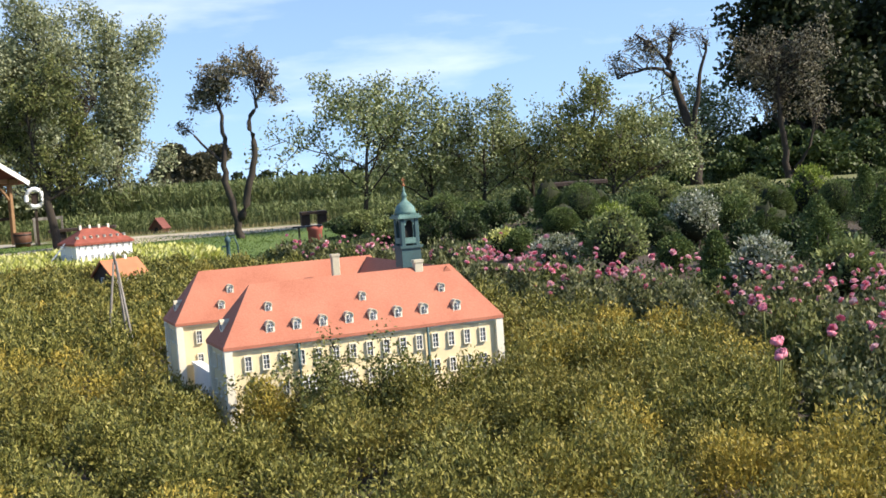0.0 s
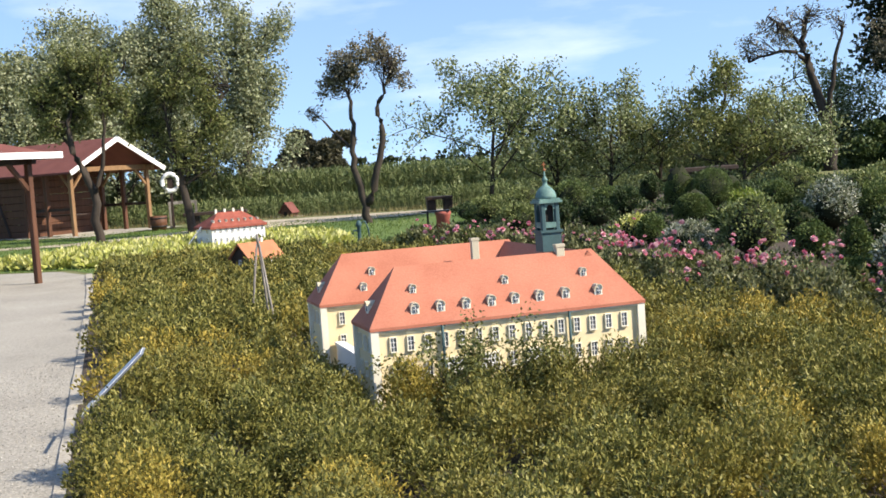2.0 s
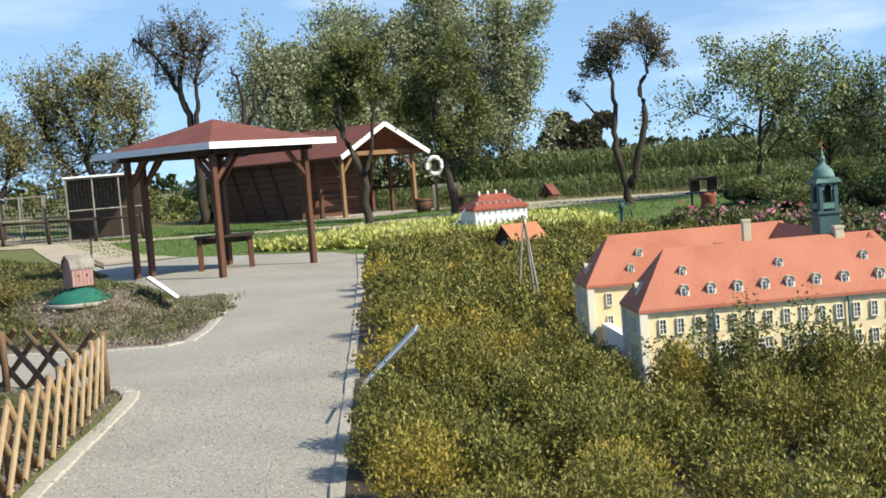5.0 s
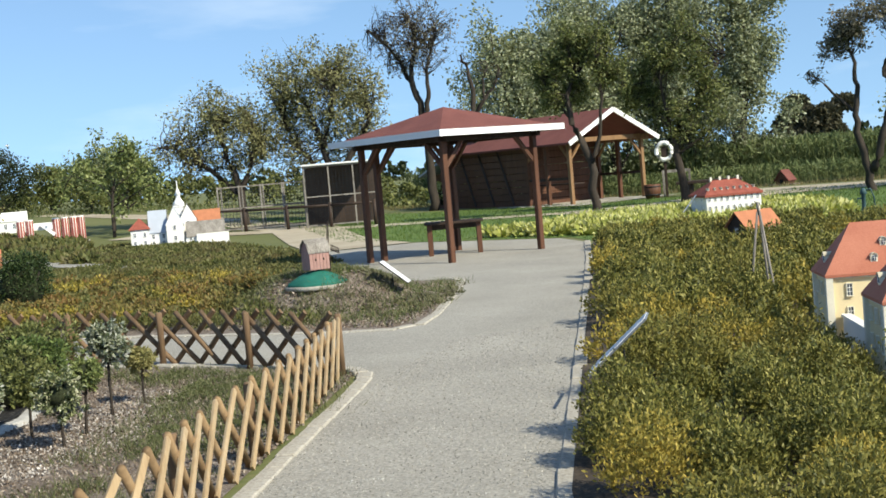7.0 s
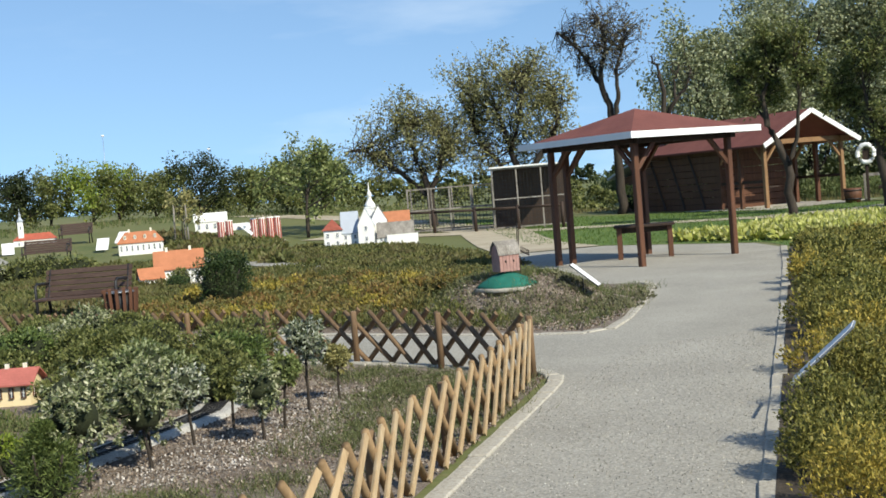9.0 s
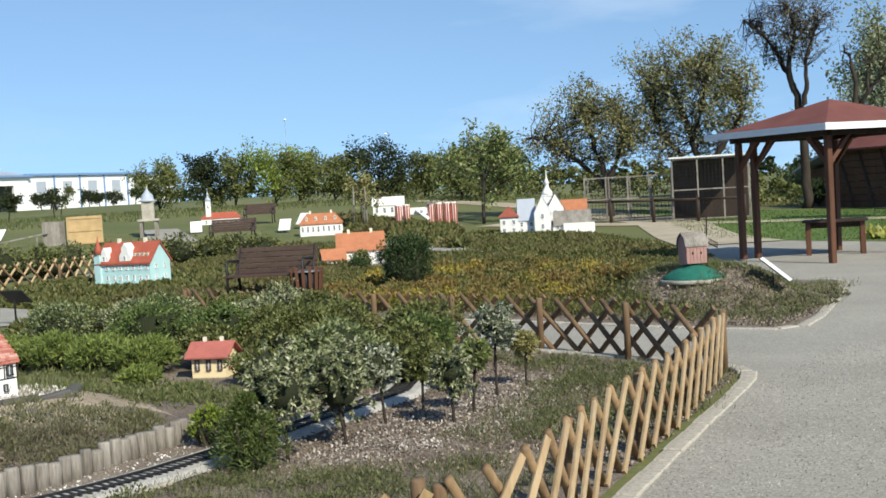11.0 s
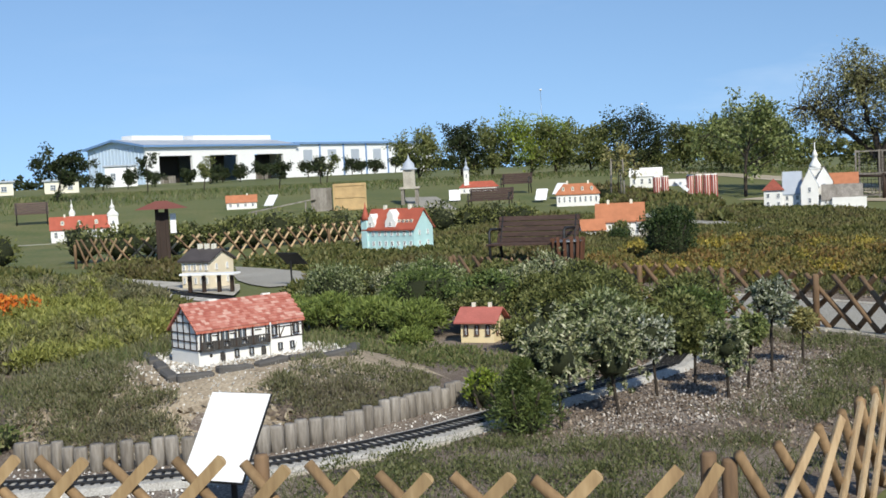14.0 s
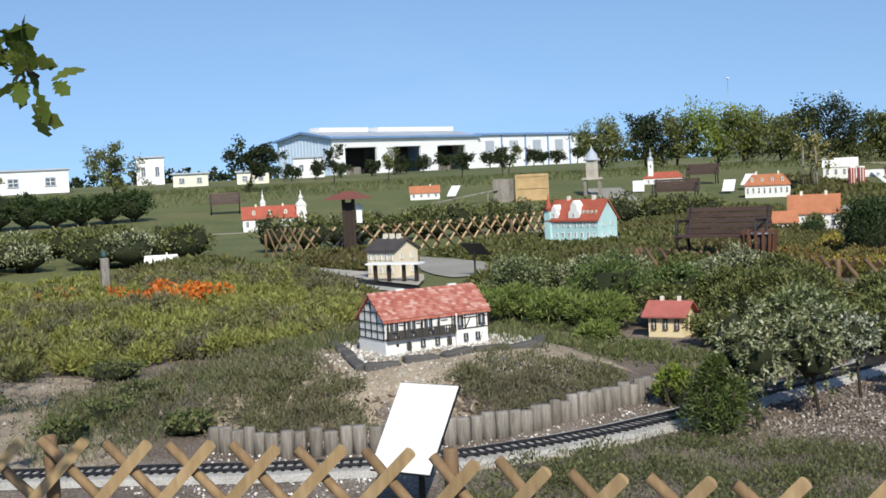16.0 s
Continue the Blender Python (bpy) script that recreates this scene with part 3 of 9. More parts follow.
def shoot_bed(name, poly, gap, top, shoots, leaves, leaf, mats, labels, seed, avoid=(), gold=0.5, holes=0.05, low=0.3, tight=1.0, asp=0.5):
    """Twiggy bushes side by side: upright shoots set with small leaves, in two leaf colours bush by bush."""
    rng = np.random.default_rng(seed)
    p = np.array(poly)
    gx, gy = np.meshgrid(np.arange(p[:, 0].min(), p[:, 0].max(), gap), np.arange(p[:, 1].min(), p[:, 1].max(), gap))
    c = np.column_stack([gx.ravel(), gy.ravel()]) + rng.uniform(-0.42, 0.42, (gx.size, 2)) * gap
    c = c[inside(poly, c[:, 0], c[:, 1])]
    for a in avoid:
        c = c[~inside(a, c[:, 0], c[:, 1])]
    c = c[rng.random(len(c)) > holes]
    r = gap * tight * rng.uniform(0.46, 0.7, len(c))
    h = top * rng.uniform(0.58, 1.14, len(c))
    wave = np.sin(c[:, 0] * 1.3 + seed + 1.5 * np.sin(c[:, 1] * 0.8)) + np.sin(c[:, 1] * 1.1 - 0.6 * c[:, 0] + 2 * seed)
    warm = wave * 0.35 + rng.normal(size=len(c)) * 0.45 + 2.4 * np.exp(-((c[:, 0] - 1.5) ** 2 + (c[:, 1] - 4.7) ** 2) / 1.0) + 1.0 * np.exp(-((c[:, 0] - 0.95) ** 2 + (c[:, 1] - 8.7) ** 2) / 0.5) > gold
    for pick, mat, label in ((~warm, mats[0], labels[0]), (warm, mats[1], labels[1])):
        b = np.repeat(np.arange(len(c))[pick], shoots)
        n = len(b)
        a, u = rng.uniform(0, 6.283, n), np.sqrt(rng.random(n))
        ring = np.stack([np.cos(a), np.sin(a)], 1) * u[:, None] * r[b][:, None]
        z0 = height(c[b][:, 0], c[b][:, 1])
        base = np.column_stack([c[b] + ring * 0.3, z0])
        tip = np.column_stack([c[b] + ring, z0 + h[b] * np.sqrt(1 - 0.86 * u * u) * rng.uniform(0.8, 1.12, n)])
        f = rng.uniform(low, 1.0, (n, leaves))[:, :, None]
        q = (base[:, None, :] + (tip - base)[:, None, :] * f).reshape(-1, 3) + rng.normal(size=(n * leaves, 3)) * 0.012
        d = np.repeat((tip - base) / np.linalg.norm(tip - base, axis=1)[:, None], leaves, 0)
        size = leaf * (0.85 + 0.05 * np.maximum(np.hypot(q[:, 0], q[:, 1]) - 4, 0))
        tagged(quads(name, leaf_corners(rng, q, size, asp, 0.2, axis=d * 0.7), mat), label, "shrubs", kind="stuff")


def grass_tufts(name, poly, n, h, w, mat, label, seed, avoid=(), lean=0.4, tuft=0.0):
    rng = np.random.default_rng(seed)
    if tuft:
        c = sow(rng, poly, max(1, n // 40))
        xy = np.repeat(c, 40, 0) + rng.normal(size=(len(c) * 40, 2)) * tuft
    else:
        xy = sow(rng, poly, n)
    for a in avoid:
        xy = xy[~inside(a, xy[:, 0], xy[:, 1])]
    p = np.column_stack([xy, height(xy[:, 0], xy[:, 1])])
    return tagged(quads(name, blades(rng, p, h, w, lean), mat), label, "grass", kind="stuff")


def limb(rng, base, d, length, r0, bend, steps=6, droop=0.0):
    """A wandering branch: its points and radii."""
    pts, rad = [Vector(base)], [r0]
    d = Vector(d).normalized()
    for i in range(steps):
        d = (d + Vector(rng.normal(size=3)) * bend + Vector((0, 0, -droop))).normalized()
        pts.append(pts[-1] + d * length / steps)
        rad.append(r0 * (1 - 0.75 * (i + 1) / steps))
    return pts, rad


def tree(name, x, y, h, spread, mat, label, seed, trunk=0.09, fork=0.3, limbs=7, twigs=6, leaves=4500, leaf=0.13, up=0.6, bare=0.0, lean=(0, 0), bend=0.14, clump=0.33, crown_low=0.0, category="tree", bark="bark", stems=1):
    """A tree with a tapered trunk, limbs that divide twice, and leaves in loose clumps about the twigs."""
    rng = np.random.default_rng(seed)
    z = float(height(x, y))
    ob = thing(name, pose(x, y, z - 0.05), label, category)
    g = Geo()
    tips = []
    for s in range(stems):
        a0 = rng.uniform(0, 6.28)
        dirn = Vector((lean[0] + (0.2 * math.cos(a0) if stems > 1 else 0), lean[1] + (0.2 * math.sin(a0) if stems > 1 else 0), 1))
        tp, tr = limb(rng, (0.12 * s * math.cos(a0), 0.12 * s * math.sin(a0), 0), dirn, h * 0.8, trunk * (1 if s == 0 else 0.75), bend * 0.45, 9)
        g.tube(tp, [max(q, min(0.012, trunk * 0.4)) for q in tr], 9)
        for i in range(limbs):
            f = fork + (0.95 - fork) * (i + rng.uniform(0, 0.8)) / limbs
            j = min(8, int(f * 9))
            b = tp[j].lerp(tp[j + 1], f * 9 - j)
            a = 2.4 * i + rng.uniform(-0.5, 0.5) + s
            reach = spread * (1.05 - 0.55 * f) * rng.uniform(0.75, 1.2)
            bp, br = limb(rng, b, (math.cos(a), math.sin(a), up * rng.uniform(0.5, 1.5)), reach * 1.25, trunk * 0.5 * (1.1 - f * 0.6), bend, 6)
            g.tube(bp, [max(q, min(0.008, trunk * 0.3)) for q in br], 6)
            for k in range(twigs):
                q = bp[2 + int(rng.integers(0, 5))]
                dd = Vector(rng.normal(size=3)) + Vector((math.cos(a), math.sin(a), 0.7)) * 0.7
                wp, wr = limb(rng, q, dd, reach * rng.uniform(0.35, 0.7), min(0.012, trunk * 0.25) + trunk * 0.1, bend * 1.3, 4)
                g.tube(wp, [max(u, min(0.004, trunk * 0.15)) for u in wr], 4, cap=False)
                tips += [wp[2], wp[3], wp[4]]
    g.out("trunk", M[bark], ob)
    if leaves:
        t = np.array([tuple(p) for p in tips])
        if bare:
            t = t[rng.random(len(t)) > bare]
        t = t[t[:, 2] > crown_low * h]
        c = t[rng.integers(0, len(t), leaves)]
        p = c + np.clip(rng.normal(size=(leaves, 3)), -1.4, 1.4) * clump * spread * 0.28
        cell = np.floor(p / max(0.05, spread * 0.16)).astype(int)
        _, at, count = np.unique(cell, axis=0, return_inverse=True, return_counts=True)
        p = p[count[at.ravel()] > 0.45 * np.median(count)]
        quads("crown", leaf_corners(rng, p, leaf, 0.6, -0.1), mat, ob)
    return ob


def bush(name, x, y, h, w, mat, label, seed, leaves=2500, leaf=0.06, shape="round", category="shrub", z=None, stemmed=True, asp=0.5):
    """A shrub: short stems and leaf clumps filling a round, cone or column shape."""
    rng = np.random.default_rng(seed)
    ob = thing(name, pose(x, y, float(height(x, y)) if z is None else z), label, category)
    if stemmed:
        g = Geo()
        for i in range(5):
            a = i * 1.257 + rng.uniform(0, 0.6)
            p, r = limb(rng, (0.03 * math.cos(a), 0.03 * math.sin(a), -0.03), (0.35 * math.cos(a) * w / h, 0.35 * math.sin(a) * w / h, 1), h * 0.75, 0.02 + 0.01 * h, 0.08, 4)
            g.tube(p, r, 5)
        g.out("stem", M["bark"], ob)
    n = 26 if shape != "cone" else 34
    u = (np.arange(n) + rng.uniform(0, 1, n)) / n
    a = np.arange(n) * 2.39996 + rng.uniform(-0.3, 0.3, n)
    if shape == "cone":
        zz, rr = 0.08 + 0.84 * u, (1 - u) * 0.40 + 0.02
        cr = 0.30 * (1 - u) + 0.1
    elif shape == "column":
        zz, rr = 0.1 + 0.8 * u, 0.3 * np.sqrt(np.clip(1 - (2 * u - 0.9) ** 2 * 0.7, 0.05, 1))
        cr = np.full(n, 0.24)
    else:
        ph = np.arccos(1 - 1.75 * u)
        zz, rr = 0.5 + 0.34 * np.cos(ph), 0.35 * np.sin(ph)
        cr = rng.uniform(0.13, 0.27, n)
    jit = rng.uniform(0.62, 1.32, n)
    if shape == "clipped":
        n = 2
        zz, rr, a = np.array([0.44, 0.3]), np.array([0.0, 0.06]), np.array([0.0, rng.uniform(0, 6)])
        cr, jit = np.array([0.5, 0.48]), np.ones(2)
    c = np.column_stack([rr * np.cos(a) * w * jit, rr * np.sin(a) * w * jit, zz * h])
    p, d = domes(rng, c, cr * w * rng.uniform(0.8, 1.2, n), max(1, leaves // n), squash=min(1.2, h / w), fill=0.92 if shape == "clipped" else 0.45)
    p[:, 2] = np.maximum(p[:, 2], 0.02)
    if shape == "cone":
        prof = [(0.05, 0.04), (0.3, 0.1), (0.26, 0.35), (0.14, 0.65), (0.02, 0.88)]
    elif shape == "column":
        prof = [(0.1, 0.06), (0.3, 0.2), (0.34, 0.5), (0.25, 0.76), (0.05, 0.9)]
    else:
        prof = [(0.12, 0.1), (0.38, 0.25), (0.42, 0.48), (0.33, 0.72), (0.06, 0.86)] if shape == "clipped" else [(0.12, 0.12), (0.34, 0.28), (0.38, 0.48), (0.3, 0.68), (0.06, 0.8)]
    # a solid core whose dark colour stands for the shade among the leaves
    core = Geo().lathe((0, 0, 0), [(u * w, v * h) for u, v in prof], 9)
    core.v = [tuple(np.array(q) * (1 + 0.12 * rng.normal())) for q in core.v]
    core.out("inner_shade_mass", M["coreshade"], ob)
    quads("foliage", leaf_corners(rng, p, np.full(len(p), leaf), asp, 0.25, axis=d), mat, ob)
    return ob
def grown_tree(name, x, y, stems, clumps, mat, label, seed, leaf=0.09, twigs=26, per=60, category="tree", twig_r=0.012):
    """A tree from its bent stems (radius, then sideways, depth and height of each bend) and rounded crown clumps (the same and a radius, and how leafy)."""
    rng = np.random.default_rng(seed)
    ob = thing(name, pose(x, y, float(height(x, y)) - 0.04, 0, 0, math.degrees(math.atan2(-x, y))), label, category)
    g = Geo()
    joints = []
    for r0, r1, line in stems:
        pts = [Vector(q) for q in line]
        fine = []
        for i in range(len(pts) - 1):
            a, b, c, d = pts[max(i - 1, 0)], pts[i], pts[i + 1], pts[min(i + 2, len(pts) - 1)]
            for k in range(4):
                t = k / 4
                fine.append(0.5 * (2 * b + (c - a) * t + (2 * a - 5 * b + 4 * c - d) * t * t + (3 * b - a - 3 * c + d) * t ** 3) + Vector(rng.normal(size=3)) * r0 * 0.22)
        fine.append(pts[-1])
        n = len(fine)
        g.tube(fine, [r0 + (r1 - r0) * i / (n - 1) for i in range(n)], 9)
        joints += fine[n // 3:]
    js = np.array([tuple(q) for q in joints])
    leaves = []
    for u, v, z, rad, full in clumps:
        c = np.array((u, v, z))
        near = js[np.argsort(np.linalg.norm(js - c, axis=1))[:5]]
        for k in range(twigs):
            d = rng.normal(size=3)
            e = c + d / np.linalg.norm(d) * rad * rng.uniform(0.35, 1.0)
            b = near[rng.integers(0, len(near))]
            sag = rng.normal(size=3) * 0.12 * np.linalg.norm(e - b)
            q = [b, b + (e - b) * 0.4 + sag, b + (e - b) * 0.75 + sag * 0.6, e]
            g.tube([Vector(w) for w in q], [twig_r * 1.6, twig_r, twig_r * 0.6, twig_r * 0.35], 4, cap=False)
            for f in range(3):
                w, wr = limb(rng, q[2] + (q[3] - q[2]) * rng.uniform(-0.6, 1), rng.normal(size=3), rad * 0.35, twig_r * 0.4, 0.3, 3)
                g.tube(w, [twig_r * 0.45, twig_r * 0.4, twig_r * 0.3, twig_r * 0.2], 3, cap=False)
                m = int(per * full / 3)
                if m:
                    on = np.array([tuple(h) for h in w])[rng.integers(0, 4, m)]
                    leaves.append(on + rng.normal(size=(m, 3)) * rad * 0.085)
    g.out("trunk", M["bark"], ob)
    if leaves:
        quads("crown", leaf_corners(rng, np.concatenate(leaves), leaf, 0.55, -0.15), mat, ob)
    return ob


# ---- trees ----
grown_tree("leaning_tree", -4.98, 35.15, [(0.13, 0.025, [(-0.02, 0, -0.05), (-0.21, 0, 0.84), (-0.38, 0, 1.99), (-0.33, 0.1, 2.98), (-0.41, 0.1, 3.8), (-0.68, 0.2, 4.46)]), (0.12, 0.03, [(-0.03, 0, 0.59), (0.31, -0.1, 1.66), (0.51, -0.1, 2.65), (0.41, -0.2, 3.39), (0.72, -0.2, 3.97), (1.0, -0.3, 4.55)]), (0.05, 0.015, [(-0.36, 0.1, 2.24), (-0.84, 0.2, 2.73), (-1.25, 0.3, 3.23), (-1.63, 0.3, 3.52)])], [(-0.59, 0.2, 4.55, 0.69, 1.5), (-0.97, 0.5, 4.17, 0.53, 1.2), (0.15, -0.2, 5.09, 0.63, 1.2), (0.97, 0.3, 4.99, 0.56, 1.2), (1.22, -0.3, 4.22, 0.49, 0.5), (-0.18, -0.5, 4.92, 0.63, 1.5), (0.51, 0.1, 5.37, 0.41, 0.8), (-1.42, 0.3, 3.39, 0.4, 0.2), (-0.59, 0.6, 4.96, 0.49, 1)], M["browntwig"], "small dark tree forked low with an open thinning crown", 15, leaf=0.1, twigs=26, per=18, twig_r=0.008)
tree("apple_tree", -1.5, 38.0, 4.6, 2.4, M["apple"], "fruit tree with a loose pale green crown", 12, trunk=0.08, leaves=9500, leaf=0.11, up=0.9, fork=0.2, limbs=13, twigs=8, bend=0.12, clump=0.32)
for i, (x, y, h, s, n) in enumerate([(0.6, 39.5, 2.7, 2.2, 5600), (2.3, 38.4, 3.0, 2.0, 6000), (4.0, 39.5, 2.3, 1.7, 3600), (5.35, 36.6, 3.9, 1.5, 4200), (7.0, 36.5, 2.1, 1.7, 5000), (5.9, 35.0, 1.8, 1.4, 3600)]):
    tree("orchard_tree", x, y, h, s, M["apple" if i in (0, 1, 4) else "tree"], "fruit tree in an orchard row with an open crown", 20 + i, trunk=0.07, leaves=int(n * 1.5), leaf=0.1, up=0.75, fork=0.04, limbs=13, twigs=8, clump=0.36, bend=0.16)
grown_tree("bare_topped_tree", 9.25, 38.9, [(0.2, 0.05, [(0.06, 0, -0.04), (0.0, 0, 1.47), (-0.26, 0, 2.58), (-0.55, 0, 3.68), (-0.63, 0, 4.42), (-0.4, 0, 5.15)]), (0.09, 0.025, [(-0.33, 0, 2.85), (-0.74, 0.2, 3.77), (-1.47, 0.3, 3.96), (-2.36, 0.5, 3.72)]), (0.1, 0.03, [(0.0, 0, 1.75), (0.18, -0.2, 2.76), (0.4, -0.2, 3.86), (0.59, -0.3, 4.6)]), (0.06, 0.02, [(-0.59, 0.0, 3.86), (-1.1, -0.2, 4.6), (-1.66, -0.3, 5.06)])], [(-2.3, 0.5, 4.23, 0.63, 0.9), (-1.66, 0.2, 4.78, 0.63, 0.8), (-0.83, -0.3, 4.78, 0.63, 0.5), (0.4, -0.3, 4.78, 0.52, 0.4), (-0.28, 0, 5.24, 0.52, 0.4), (-1.29, -0.5, 4.23, 0.46, 0.7)], M["browntwig"], "thin dark tree with a nearly bare spreading top", 31, leaf=0.1, twigs=24, per=14)
grown_tree("thin_dark_tree", 12.6, 40.0, [(0.14, 0.04, [(0.0, 0, -0.04), (-0.04, 0, 1.06), (-0.17, 0, 2.96), (-0.32, 0, 4.29)]), (0.07, 0.025, [(0.02, 0, 0.3), (0.63, -0.2, 0.97), (1.01, -0.3, 2.2)])], [(-0.89, 0, 3.72, 0.95, 1.2), (0.06, 0.3, 4.48, 1.04, 1.2), (1.01, -0.3, 3.91, 1.04, 1.1), (-0.32, 0.5, 2.77, 0.85, 0.9), (1.2, 0, 2.77, 0.85, 0.9), (-1.08, -0.4, 4.67, 0.85, 1), (1.39, 0, 4.86, 0.85, 1.0)], M["browntwig"], "slender tree with thin brown foliage before darker trees", 32, leaf=0.1, twigs=30, per=26)
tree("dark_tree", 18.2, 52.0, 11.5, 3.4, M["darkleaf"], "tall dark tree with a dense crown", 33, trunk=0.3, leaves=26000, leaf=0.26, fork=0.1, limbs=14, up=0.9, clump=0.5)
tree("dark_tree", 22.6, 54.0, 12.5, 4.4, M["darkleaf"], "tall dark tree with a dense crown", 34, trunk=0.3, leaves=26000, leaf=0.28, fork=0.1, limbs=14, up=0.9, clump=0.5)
tree("willow_tree", 13.6, 58.7, 5.4, 3.3, M["apple"], "rounded pale willow beyond the orchard", 35, trunk=0.2, leaves=7500, leaf=0.17, fork=0.1, limbs=11, clump=0.4)
grown_tree("lawn_tree", -10.65, 35.96, [(0.15, 0.08, [(0.09, 0, -0.05), (-0.07, 0, 1.26), (-0.17, 0, 2.2)]), (0.08, 0.02, [(-0.16, 0, 2.02), (-0.52, 0.2, 2.72), (-1.01, 0.4, 3.19), (-1.66, 0.5, 3.8)]), (0.09, 0.02, [(-0.14, 0, 2.02), (0.45, -0.2, 3.07), (1.08, -0.3, 3.86), (1.5, -0.4, 4.41)]), (0.07, 0.02, [(-0.17, 0, 2.11), (-0.38, -0.2, 3.16), (-0.51, -0.1, 4.29)])], [(-0.26, 0, 4.64, 0.79, 1.2), (-1.05, 0.5, 4.12, 0.79, 1.2), (0.52, -0.4, 4.12, 0.79, 1.2), (-0.44, 0.6, 3.16, 0.7, 0.9), (1.05, -0.5, 3.16, 0.73, 0.9), (0.35, 0, 5.25, 0.73, 1.2), (0.17, -0.6, 2.55, 0.7, 0.7), (-1.4, 0.6, 3.42, 0.59, 0.7), (0.79, 0.3, 2.11, 0.59, 0.5)], M["tree"], "small tree on the lawn with a bent trunk and olive crown", 36, leaf=0.1, twigs=34, per=44)
grown_tree("lawn_tree", -12.87, 34.1, [(0.14, 0.04, [(0.05, 0, -0.03), (-0.03, 0, 1.56), (-0.48, 0, 2.75), (-0.51, 0.1, 3.78), (-0.07, 0.1, 4.46)]), (0.08, 0.025, [(0.0, 0, 1.3), (0.21, -0.2, 1.98), (0.46, -0.3, 3.35), (0.39, -0.3, 4.38)]), (0.05, 0.015, [(-0.5, 0, 2.84), (-0.97, 0.3, 3.52), (-1.32, 0.4, 4.21)])], [(-0.55, 0.1, 4.81, 0.79, 1.2), (0.39, -0.3, 5.15, 0.72, 1.2), (-1.15, 0.4, 4.29, 0.72, 1.2), (0.74, -0.4, 4.21, 0.72, 1), (-0.21, 0.5, 3.69, 0.68, 0.9), (-1.06, 0.3, 3.35, 0.62, 0.7), (-0.38, 0, 5.4, 0.62, 1)], M["tree"], "slim crooked tree on the lawn with a loose crown", 37, leaf=0.1, twigs=34, per=44)
for i, (x, y, h, s) in enumerate([(-24.8, 56.8, 9.8, 3.2), (-21.2, 60.3, 11.6, 3.3), (-17.2, 61.5, 12.8, 3.2), (-19.6, 63.0, 11.0, 2.8), (-15.0, 62.0, 12.4, 2.7), (-22.6, 58.4, 9.6, 2.7)]):
    tree("poplar_tree", x, y, h, s, M["poplar"], "tall poplar with silvery green leaves", 40 + i, trunk=0.22, leaves=24000, leaf=0.17, fork=0.06, limbs=18, twigs=7, up=1.5, clump=0.55)
grown_tree("bare_tree", -22.4, 41.8, [(0.2, 0.04, [(0.0, 0, -0.07), (0.0, 0, 2.03), (-0.16, 0, 3.92), (-0.42, 0, 5.26), (-0.22, 0, 6.49), (-0.36, 0, 7.69)]), (0.12, 0.03, [(-0.27, 0, 4.48), (-0.69, 0.3, 5.6), (-1.16, 0.5, 6.49), (-2.03, 0.6, 7.38)]), (0.12, 0.03, [(-0.09, 0, 3.7), (0.16, -0.3, 4.48), (0.2, -0.5, 5.6), (0.65, -0.6, 6.94)]), (0.06, 0.02, [(-0.29, 0, 6.15), (0.31, 0.4, 6.94), (0.87, 0.6, 7.6)])], [(-1.43, 0.5, 6.94, 1.07, 0.25), (-0.36, 0.3, 7.72, 1.11, 1.1), (0.54, -0.5, 7.27, 1.07, 1.0), (-0.8, 0.5, 6.15, 1.07, 0.9), (0.36, -0.5, 6.04, 0.98, 0.9), (-0.47, -0.8, 6.82, 1.11, 0.9), (-1.14, 0.3, 7.6, 0.89, 0.2)], M["browntwig"], "tall half-bare tree with fine twigs", 54, leaf=0.1, twigs=46, per=12, twig_r=0.014)
grown_tree("bare_tree", -20.6, 42.6, [(0.15, 0.05, [(0.0, 0, -0.07), (-0.04, 0, 2.12), (-0.07, 0, 3.9), (-0.18, 0, 5.13), (-0.42, 0, 6.02)]), (0.1, 0.03, [(-0.04, 0, 3.57), (0.33, -0.2, 4.24), (0.76, -0.3, 4.73), (1.03, -0.4, 5.29)]), (0.06, 0.02, [(0.33, -0.2, 4.24), (0.38, -0.1, 5.02), (0.6, 0, 5.58)])], [(-0.38, 0, 5.91, 0.49, 0.3), (0.89, -0.4, 5.24, 0.58, 0.4), (0.47, 0, 5.58, 0.49, 0.3)], M["browntwig"], "crooked dead tree with a few bare branches", 55, leaf=0.1, twigs=10, per=6, twig_r=0.014)
